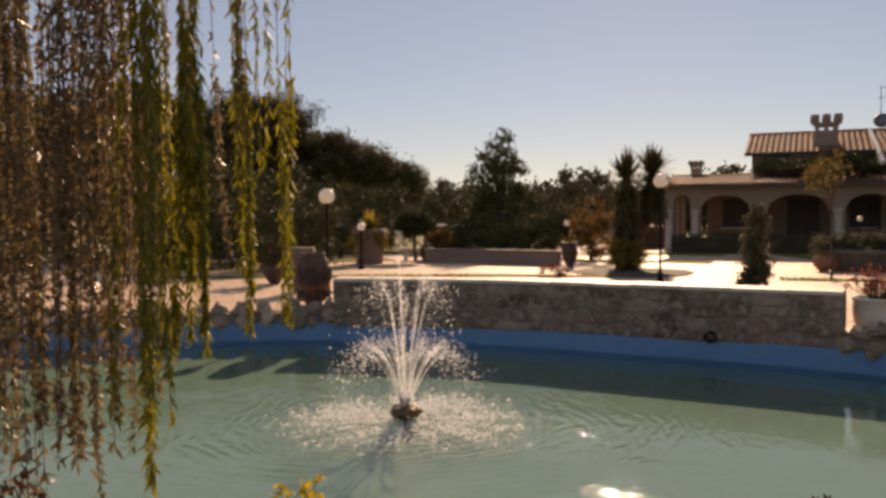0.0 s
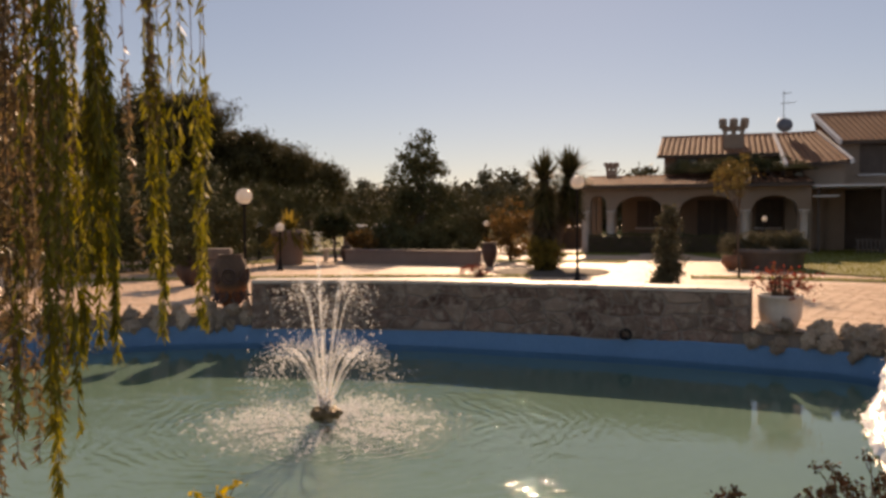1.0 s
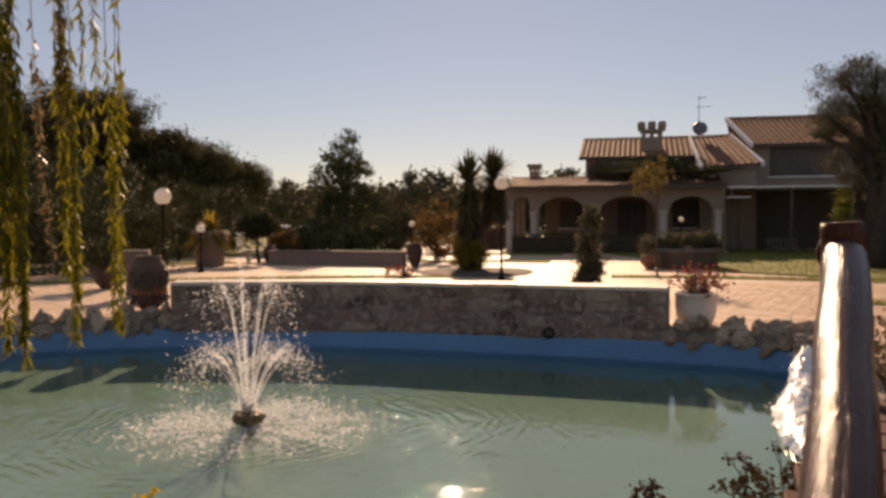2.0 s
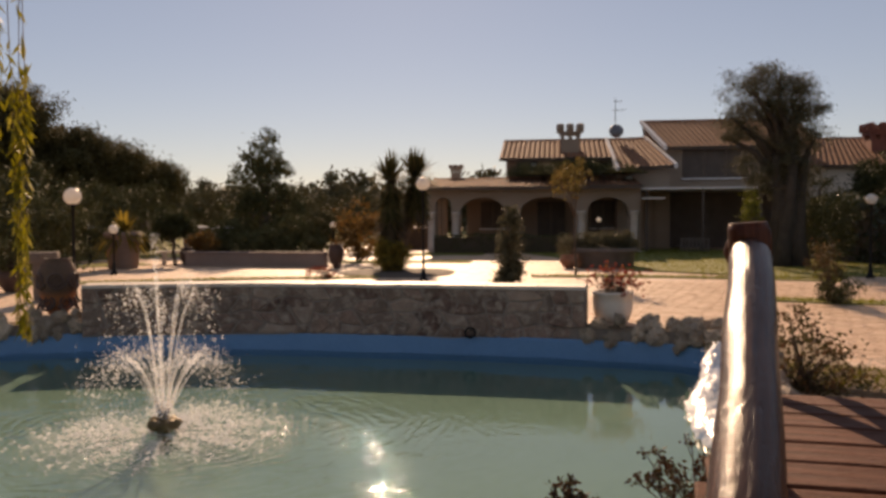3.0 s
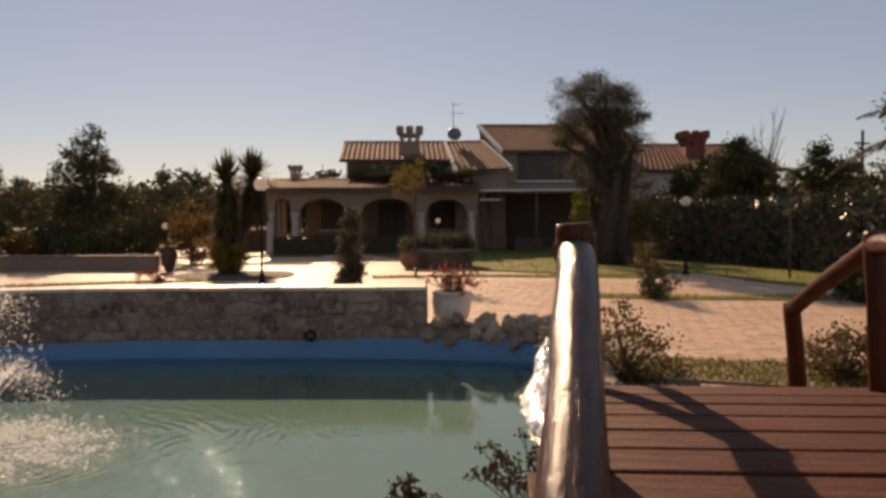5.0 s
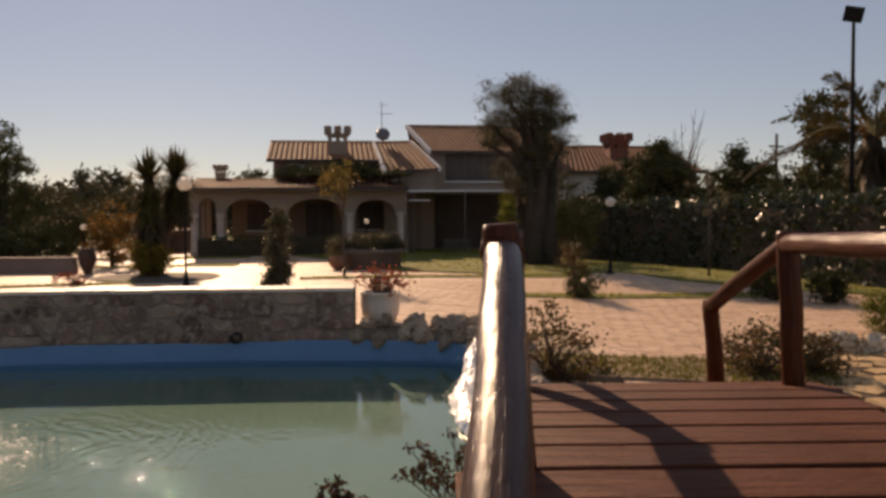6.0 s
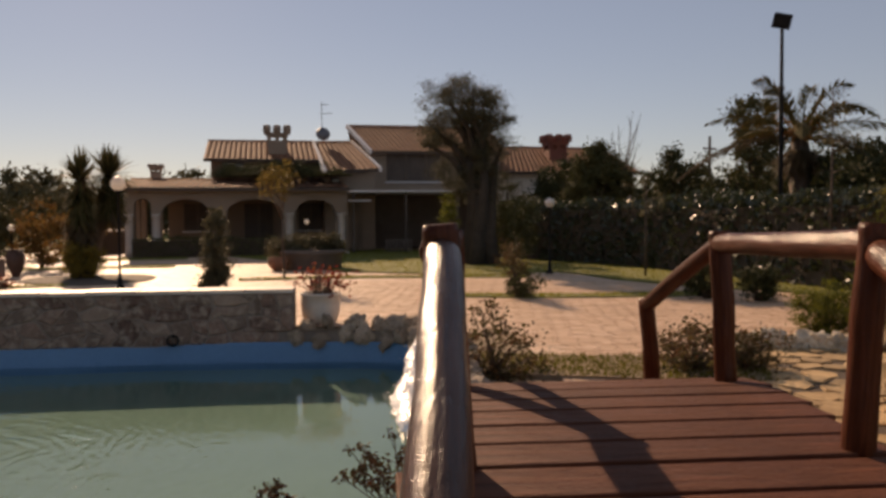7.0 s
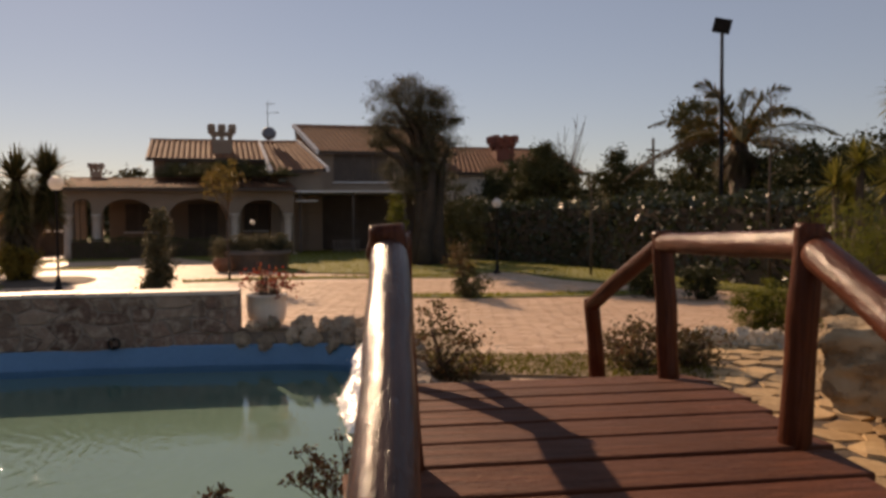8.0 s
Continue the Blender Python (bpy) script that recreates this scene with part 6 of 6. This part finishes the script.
for i, (az, d) in enumerate(beds[:300]):
    p = bearing(az, d)
    bm = bmesh.new()
    n, r0 = rnd.randint(5, 7), rnd.uniform(0.19, 0.235)
    ang = sorted(2 * math.pi * (q + rnd.uniform(-0.3, 0.3)) / n for q in range(n))
    rr = [r0 * rnd.uniform(0.8, 1.15) for _ in ang]
    low = [bm.verts.new((p.x - fx + math.cos(a) * r, p.y - fy + math.sin(a) * r, -0.01)) for a, r in zip(ang, rr)]
    lift = rnd.uniform(0.040, 0.055)
    top = [bm.verts.new((p.x - fx + math.cos(a) * r * 0.92, p.y - fy + math.sin(a) * r * 0.92, lift + rnd.uniform(-0.008, 0.008))) for a, r in zip(ang, rr)]
    for q in range(n):
        bm.faces.new((low[q], low[(q + 1) % n], top[(q + 1) % n], top[q]))
    bm.faces.new(top)
    bmesh.ops.recalc_face_normals(bm, faces=bm.faces)
    part("flagstone", bm, M_FLAG, flagbed)
def block_mesh(size, seed):
    """A broken block of limestone: a blunt cube with worn corners, hollows and ledges."""
    bm = bmesh.new()
    bmesh.ops.create_cube(bm, size=2.0)
    bmesh.ops.subdivide_edges(bm, edges=bm.edges, cuts=27, use_grid_fill=True)
    for v in bm.verts:
        p = v.co.copy()
        p = p * 0.80 + p.normalized() * 0.22
        q = p + Vector((seed, 0, 0))
        w = 0.10 * noise.noise(q * 1.3) + 0.09 * noise.noise(q * 2.9) + 0.045 * noise.noise(q * 7.0) - 0.10 * max(0.0, noise.noise(q * 2.3 + Vector((5, 5, 5))) - 0.25)
        w -= 0.05 * max(0.0, math.sin(p.z * 5.5 + 1.5 * noise.noise(q)))
        p *= 1 + w
        v.co = Vector((p.x * size[0], p.y * size[1], p.z * size[2]))
    return bm


for az, d, z, size, lab in ((71.5, 7.35, 0.10, (0.55, 0.34, 0.15), "low limestone block under the big boulder"), (69.4, 6.95, 0.53, (0.68, 0.42, 0.335), "big pitted limestone boulder lying on another"),
                            (69.6, 7.45, 0.99, (0.62, 0.34, 0.15), "flat limestone rock on top of the pile"), (64.4, 7.35, 0.96, (0.14, 0.16, 0.15), "small weathered rock at the edge of the pile"), (77.5, 6.4, 0.4, (0.6, 0.5, 0.5), "big weathered limestone boulder")):
    ob = part("boulder", block_mesh(size, az + d), M_PITTED, smooth=True)
    ob.matrix_basis = pose(*bearing(az, d, z), 0, 0, -az)
    tagged(ob, lab, "boulder", "boulders of the rockery")

# ======== near bank plants ========
def twig_plant(loc, heads, label, seed, mat=None, spread=0.3):
    t = thing("seed_head_plant", loc, label, "plant", "dry plants on the near bank")
    r = random.Random(seed)
    bm, pts = bmesh.new(), []
    for i in range(heads):
        e = Vector((r.uniform(-spread, spread), r.uniform(-spread, spread), r.uniform(0.55, 1.0)))
        e.z *= heads_height[seed]
        tube(bm, [(e.x * 0.1, e.y * 0.1, -0.02), Vector((e.x * 0.5 + 0.02, e.y * 0.5, e.z * 0.55)), e], [0.006, 0.004, 0.003], 5)
        pts.append(tuple(e))
        for q in range(3):
            f = r.uniform(0.55, 0.95)
            b = Vector((e.x * f, e.y * f, e.z * f))
            c = b + Vector((r.uniform(-0.09, 0.09), r.uniform(-0.09, 0.09), r.uniform(0.02, 0.1)))
            tube(bm, [b, c], [0.003, 0.002], 4)
            pts.append(tuple(c))
    tagged(part("stem_cluster", bm, M_TWIG, t), kind="stuff")
    rng = np.random.default_rng(seed)
    c = np.repeat(np.array(pts), 12, 0) + rng.normal(0, 0.014, (len(pts) * 12, 3))
    v, f = leaf_arrays(c, 0.03, 0.018, rng)
    tagged(from_arrays("seed_head_cluster", v, f, mat or L_SEED, t), kind="stuff")


heads_height = {401: 0.41, 402: 0.52, 403: 0.55, 404: 0.78, 405: 0.33}
twig_plant((2.36, 3.72, 0.0), 19, "dry brown plant with dark seed heads at the water's edge", 401)
twig_plant((1.47, 3.38, 0.0), 8, "dry brown plant with dark seed heads", 402, spread=0.12)
twig_plant((-0.60, 3.38, 0.0), 7, "low plant with yellow blooms", 403, L_BLOOM, 0.09)
twig_plant((-1.56, 2.9, 0.0), 16, "plant with dark red blooms", 404, L_RED, 0.16)

# ======== fountain in the pond ========
NX, NY = -0.40, 8.6
fountain = thing("fountain", (NX, NY, WATER_Z), "floating pond fountain throwing white jets of water", "fountain")
bm = bmesh.new()
lathe(bm, [(0.06, -0.2), (0.07, 0.02), (0.1, 0.05), (0.05, 0.12), (0.03, 0.16)], 14)
part("nozzle", bm, M_BRONZE, fountain, smooth=True)
for i in range(9):
    a = 2 * math.pi * i / 9
    bm = rock_mesh((0.066, 0.05, 0.055), 30 + i, 2)
    bm.transform(Matrix.Translation((math.cos(a) * 0.10, math.sin(a) * 0.10, 0.085)))
    part("petal", bm, M_BRONZE, fountain, "mossy bronze petal of the nozzle", smooth=True)


def octa(pts, size, rng):
    """Small drops: octahedra at pts."""
    n = len(pts)
    s = size * rng.uniform(0.45, 1.5, (n, 1)) if np.isscalar(size) else size
    axes = np.array([(1, 0, 0), (0, 1, 0), (-1, 0, 0), (0, -1, 0), (0, 0, 1.35), (0, 0, -1.35)])
    v = (pts[:, None, :] + axes[None] * s[:, None, :]).reshape(-1, 3)
    tri = np.array([(0, 1, 4), (1, 2, 4), (2, 3, 4), (3, 0, 4), (1, 0, 5), (2, 1, 5), (3, 2, 5), (0, 3, 5)])
    f = (np.arange(n)[:, None, None] * 6 + tri[None]).reshape(-1, 3)
    return v, f


rng = np.random.default_rng(21)
drops = []


def shards(pts, size, rng):
    """Flung scraps of water: bent single sheets that the sun shines through, as long as they are thrown."""
    n = len(pts)
    d = rng.normal(size=(n, 3))
    d /= np.linalg.norm(d, axis=1)[:, None]
    g = np.cross(d, np.cross(rng.normal(size=(n, 3)) * 0.5 + [0, 1, 0.3], d))     # the breeze turns them across it
    g /= np.linalg.norm(g, axis=1)[:, None] + 1e-9
    e = np.cross(g, d)
    a, b = d * size * 1.25, e * size * 0.8
    v = np.stack([pts - a, pts - b + g * size * 0.2, pts + a, pts + b + g * size * 0.2], 1).reshape(-1, 3)
    q = np.arange(n)[:, None] * 4
    return v, np.concatenate([q + np.array([[0, 1, 2]]), q + np.array([[0, 2, 3]])])


def jet(az, out, rise, life, thick, solid):
    """One thrown stream: solid near the nozzle, then beads that scatter as they slow and fall."""
    wob = rng.normal(0, 0.012, 2)
    for f in np.linspace(0.3, 1, 260):
        t = f * life
        r, z = 0.03 + out * t, 0.12 + rise * (2 * t - t * t)
        spread = 0.005 + 0.075 * max(0.0, t - 0.6) ** 1.1
        if rng.random() < 0.35 and t < 0.6:
            continue
        drops.append((math.cos(az) * r + rng.normal(0, spread) + wob[0] * t, math.sin(az) * r + rng.normal(0, spread) + wob[1] * t, z + rng.normal(0, spread * 1.2), 0.004 + 0.009 * rng.random() ** 2.5))
    pts = [(math.cos(az) * (0.03 + out * t) + wob[0] * t, math.sin(az) * (0.03 + out * t) + wob[1] * t, 0.12 + rise * (2 * t - t * t)) for t in np.linspace(0, solid, 12)]
    bm = bmesh.new()
    tube(bm, pts, list(np.linspace(thick, thick * 0.5, 12)), 6, 0.6, int(az * 10))
    part("water_jet", bm, M_JET, fountain, smooth=True)


for i in range(7):
    jet(2 * math.pi * i / 7 + 0.2, 0.05 + 0.30 * rng.random(), 1.08 + 0.28 * rng.random(), 1.4, 0.018, 0.5 + 0.25 * rng.random())
for i in range(18):
    jet(2 * math.pi * i / 18 + rng.normal(0, 0.06), 0.37 + 0.05 * rng.random(), 0.56 + 0.12 * rng.random(), 1.8, 0.015, 0.75 + 0.35 * rng.random())
# the tallest stream, broken into beads towards its tip
for f in rng.random(420):
    a, r = rng.uniform(0, 6.28), 0.006 + 0.05 * f ** 4 * rng.random()
    drops.append((-0.06 * f + math.cos(a) * r, math.sin(a) * r, 0.15 + 1.80 * f, 0.005 + 0.010 * rng.random() ** 2))
# stray drops thrown wide at the top, and drops that rain back from the bells
for i in range(800):
    a, r = rng.uniform(0, 6.28), 0.60 * math.sqrt(rng.random())
    drops.append((math.cos(a) * r, math.sin(a) * r, rng.uniform(0.8, 1.38), 0.004 + 0.010 * rng.random() ** 2))
for i in range(420):
    a, r = rng.uniform(0, 6.28), rng.uniform(0.5, 0.95)
    drops.append((math.cos(a) * r, math.sin(a) * r, rng.uniform(0.05, 0.5), 0.003 + 0.006 * rng.random() ** 2))
drops = np.array(drops)
v, f = shards(drops[:, :3], drops[:, 3:4], rng)
tagged(from_arrays("spray", v, f, M_SPRAY, fountain, "white drops of spray"), kind="stuff")
# where the water falls back: small crowns, and drops that leap from them
n = 5200
rad = np.clip(rng.normal(0.70, 0.32, n), 0.12, 1.5)
aa = rng.choice(rng.uniform(0, 2 * np.pi, 60), n) + rng.normal(0, 0.06, n)      # they fall in loose clumps
base = np.stack([np.cos(aa) * rad, np.sin(aa) * rad, 0 * aa], 1)
size = 0.003 + 0.012 * rng.random((n, 1)) ** 3
v, f = octa(base + [0, 0, 0.004], np.concatenate([size * rng.uniform(0.8, 3.4, (n, 1)), size * 0.6, size * rng.uniform(0.2, 0.8, (n, 1))], 1), rng)
tagged(from_arrays("splash", v, f, M_SPLASH, fountain, "white splashes on the water round the nozzle"), kind="stuff")
n = 3600
rad = np.clip(rng.normal(0.75, 0.26, n), 0.1, 1.3)
aa = rng.uniform(0, 2 * np.pi, n)
pts = np.stack([np.cos(aa) * rad, np.sin(aa) * rad, 0.004 + np.abs(rng.normal(0, 0.05, n))], 1)
v, f = shards(pts, 0.003 + 0.009 * rng.random((n, 1)) ** 3, rng)
tagged(from_arrays("leaping_spray", v, f, M_SPRAY, fountain, "drops leaping from the water"), kind="stuff")

# ======== little waterfall at the right bank ========
fall = thing("waterfall", (5.2, 7.9, WATER_Z), "white foaming water rushing in along the bank rocks", "waterfall")
rng = np.random.default_rng(22)
path = smooth_path([(1.12, 1.40, 0.34), (0.98, 1.22, 0.26), (0.72, 0.86, 0.07), (0.36, 0.42, 0.02), (0.0, 0.0, 0.015), (-0.36, -0.62, 0.015), (-0.64, -1.10, 0.01), (-0.86, -1.52, 0.005)], 10)
width = np.interp(np.linspace(0, 1, len(path)), [0, 0.15, 0.35, 0.6, 0.85, 1], [0.10, 0.17, 0.20, 0.20, 0.16, 0.05])
verts, faces = [], []
for i, p in enumerate(path):
    d = (path[min(i + 1, len(path) - 1)] - path[max(i - 1, 0)])
    s = Vector((-d.y, d.x, 0)).normalized()
    for q in range(11):
        g = q / 10 * 2 - 1
        hump = 0.12 * (1 - g * g) + 0.07 * noise.noise(Vector((i * 0.6, q * 0.9, 3))) + 0.03 * noise.noise(Vector((i * 1.7, q * 2.1, 5)))
        w = width[i] * (1 + 0.25 * noise.noise(Vector((i * 0.5, g, 8))))
        verts.append(tuple(p + s * g * w + Vector((0, 0, hump))))
for i in range(len(path) - 1):
    for q in range(10):
        a = i * 11 + q
        faces.append((a, a + 1, a + 12, a + 11))
from_arrays("foam", np.array(verts), np.array(faces), M_FOAM, fall, "white rushing foam", smooth=True)
n = 1300
ii = rng.integers(0, len(path), n)
base = np.array([tuple(p) for p in path])[ii]
sp = width[ii][:, None]
pts = base + rng.normal(size=(n, 3)) * [1, 1, 0.35] * sp * 0.5
pts[:, 2] = np.abs(pts[:, 2]) + 0.02
v, f = shards(pts, 0.006 + 0.014 * rng.random((n, 1)) ** 2, rng)
tagged(from_arrays("spray", v, f, M_SPRAY, fall, "white splashing drops"), kind="stuff")

# ======== weeping willow ========
willow = thing("weeping_willow", (-4.6, 2.6, 0), "weeping willow with hanging yellow-green autumn strands", "tree")
bm = bmesh.new()
tube(bm, [(0, 0, -0.1), (0.05, 0.05, 1.2), (0.2, 0.1, 2.6), (0.5, 0.3, 3.9)], [0.36, 0.28, 0.25, 0.18], 12, 0.25, 2)
part("trunk", bm, M_BARK, willow, smooth=True)
limb_ends = [(4.1, 2.5, 4.3), (3.4, 1.9, 4.6), (2.6, 2.6, 4.7), (3.3, 3.4, 4.5), (1.8, 1.4, 4.9), (1.2, 3.2, 4.7), (0.4, 1.6, 5.0), (-1.5, 0.5, 4.8), (-0.8, -1.6, 4.7), (1.0, -1.2, 4.8), (-1.2, 2.2, 4.7), (2.4, 0.6, 4.7)]
for i, e in enumerate(limb_ends):
    bm = bmesh.new()
    s = Vector((0.35, 0.2, 3.3))
    e = Vector(e)
    tube(bm, [s, s.lerp(e, 0.4) + Vector((0, 0, 0.6)), s.lerp(e, 0.75) + Vector((0, 0, 0.55)), e], [0.11, 0.07, 0.045, 0.02], 7, 0.15, i)
    part("limb", bm, M_BARK, willow, smooth=True)


def strand(top, bottom, leaves, rng, sway, bare=0.0):
    """A hanging whip with narrow drooping leaves. Returns leaf places and directions and the whip's points."""
    n = leaves
    f = rng.uniform(0, 1, n) ** 0.85
    f = np.where((f < bare) & (rng.random(n) < 0.6), rng.uniform(bare, 1, n), f)      # thin at the top, full below
    top, bottom = np.array(top), np.array(bottom)
    ph = rng.uniform(0, 6.28)
    wob = np.stack([np.sin(f * 5 + ph), np.cos(f * 4 + ph), 0 * f], 1) * sway
    p = top + (bottom - top) * f[:, None] + wob
    a = rng.uniform(0, 6.28, n)
    d = np.stack([np.cos(a) * 0.45, np.sin(a) * 0.45, -np.ones(n)], 1)
    whip = [tuple(top + (bottom - top) * q + np.array([math.sin(q * 5 + ph), math.cos(q * 4 + ph), 0]) * sway) for q in np.linspace(0, 1, 9)]
    return p + d * 0.035, d, whip


def willow_bundle(az, d, low, count, radius, mat, seed, density=70, high=4.4):
    """A bundle of whips that hang together; heights of their ends vary. Each whip is a part with its leaves under it."""
    rng = np.random.default_rng(seed)
    c = bearing(az, d) - Vector((-4.6, 2.6, 0))
    for i in range(count):
        x, y = rng.normal(0, radius, 2)
        end = low + abs(rng.normal(0, 0.32)) * (1 if i else 0)
        top = (c.x + x * 0.6, c.y + y * 0.6, high + rng.uniform(-0.3, 0.3))
        bot = (c.x + x * 1.2, c.y + y * 1.2, end)
        p, dd, whip = strand(top, bot, int((top[2] - end) * density), rng, 0.018, 0.6 if low > 0.95 else 0.35)
        bm = bmesh.new()
        tube(bm, whip, list(np.linspace(0.004, 0.0018, 9)), 4)
        branch = part("hanging_branch", bm, M_TWIG, willow)
        curled = mat is L_WILLOWBROWN
        v, f = leaf_arrays(p, 0.075 if curled else 0.10, 0.017 if curled else 0.016, rng, dirs=dd, stray=0.75 if curled else 0.28)
        tagged(from_arrays("leaves", v, f, mat, branch), kind="stuff")


for i, (az, d, low, count, radius, mat, dens) in enumerate((
        (-16.3, 4.5, 0.98, 6, 0.04, L_WILLOW, 75), (-17.9, 4.45, 0.92, 4, 0.05, L_WILLOW, 60), (-13.1, 4.8, 1.0, 4, 0.028, L_WILLOW, 48), (-10.3, 4.9, 1.05, 3, 0.022, L_WILLOW, 40),
        (-12.0, 5.0, 1.9, 3, 0.09, L_WILLOW, 26), (-14.2, 4.9, 2.1, 3, 0.08, L_WILLOWBROWN, 24), (-19.2, 4.1, 0.42, 7, 0.06, L_WILLOW, 55), (-20.4, 4.3, 0.5, 6, 0.08, L_WILLOWBROWN, 50),
        (-21.6, 4.5, 0.8, 6, 0.09, L_WILLOWBROWN, 48), (-22.6, 4.2, 0.45, 6, 0.07, L_WILLOWBROWN, 40), (-23.8, 4.4, 0.5, 7, 0.1, L_WILLOWBROWN, 50))):
    willow_bundle(az, d, low, count, radius, mat, 500 + i, dens)
# brown bundles that close the curtain outwards, then a second row behind them
for i in range(6):
    willow_bundle(-25.0 - 1.15 * i, 4.1 + 0.25 * (i % 3), 0.3 + 0.1 * (i % 3), 7, 0.1, L_WILLOWBROWN, 511 + i, 46)
for i in range(4):
    willow_bundle(-18.4 - 3.0 * i, 5.2, 1.3 - 0.13 * i, 6, 0.13, L_WILLOWBROWN, 517 + i, 45)
for i in range(6):
    willow_bundle(-32.0 - 7.5 * i, 4.6 + 0.3 * i, 0.5, 8, 0.16 + 0.03 * i, L_WILLOWBROWN if i % 3 == 0 else L_WILLOW, 521 + i, 42)

# ======== the wall's stones ========
for fine in WALL_STONES:
    part("stone", stone_piece(fine, 0.016), M_STONE, garden_wall)

# ======== the paving's stones, on the stretch between the pond and the lawn ========
rng = np.random.default_rng(91)
CELL_X, CELL_Y, NXC, NYC = 0.235, 0.165, 80, 110
turn = radians(-40)
gx, gy = np.meshgrid(np.arange(NXC + 1) * CELL_X, np.arange(NYC + 1) * CELL_Y)
gx = gx + rng.uniform(-0.05, 0.05, gx.shape) + (np.arange(NYC + 1) % 2)[:, None] * CELL_X * 0.5
gy = gy + rng.uniform(-0.045, 0.045, gy.shape)
px = 3.2 + gx * math.cos(turn) - gy * math.sin(turn)
py = 8.6 + 4.6 + gx * math.sin(turn) + (gy - 4.0) * math.cos(turn)
rim = [(p.x + (p - POND_HEART).normalized().x * (paving_start(p) + 0.12), p.y + (p - POND_HEART).normalized().y * (paving_start(p) + 0.12)) for p in POND]
stones = []
for a in range(NYC):
    for b in range(NXC):
        stones.append([(px[a + q, b + w], py[a + q, b + w]) for q, w in ((0, 0), (0, 1), (1, 1), (1, 0))])
stones = np.array(stones)
mid = stones.mean(1)
keep = mid[:, 1] > 5.2
for corner in range(4):
    x, y = stones[:, corner, 0], stones[:, corner, 1]
    keep &= ~in_polygon(x, y, rim)
    for poly in TURF:
        keep &= ~in_polygon(x, y, poly)
reach = np.hypot(mid[:, 0], mid[:, 1])
side = np.degrees(np.arctan2(mid[:, 0], mid[:, 1]))
keep &= (reach < 20.5) & (side > 22) & (side < 66) & ~((side > 54) & (reach < 11.0))
keep &= ~((mid[:, 0] < 5.9) & (mid[:, 1] < 13.0) & (mid[:, 1] > 10.6)) & (np.hypot(mid[:, 0] - 5.9, mid[:, 1] - 11.35) > 0.3)
stones, mid = stones[keep], mid[keep]
order = np.argsort(np.hypot(mid[:, 0] - 8.0, mid[:, 1] - 8.0))
lift = rng.uniform(0.003, 0.008, len(stones))
STONE_FACES = np.array([(4, 5, 6, 7), (0, 1, 5, 4), (1, 2, 6, 5), (2, 3, 7, 6), (3, 0, 4, 7)])
rest_v, rest_f = [], []
for rank, i in enumerate(order):
    c = mid[i]
    low = c + (stones[i] - c) * 0.95
    top = c + (stones[i] - c) * 0.91
    v = [(x, y, 0.018) for x, y in low] + [(x, y, 0.022 + lift[i] + rng.uniform(-0.0003, 0.0003)) for x, y in top]
    if rank < 300:
        from_arrays("paving_stone", np.array(v), STONE_FACES, M_SETT, pavement, flat=True)
    else:
        n = len(rest_v)
        rest_v += v
        rest_f += [tuple(f + n) for f in STONE_FACES]
tagged(from_arrays("paving_rest", np.array(rest_v), np.array(rest_f), M_SETT, pavement, flat=True), kind="stuff")
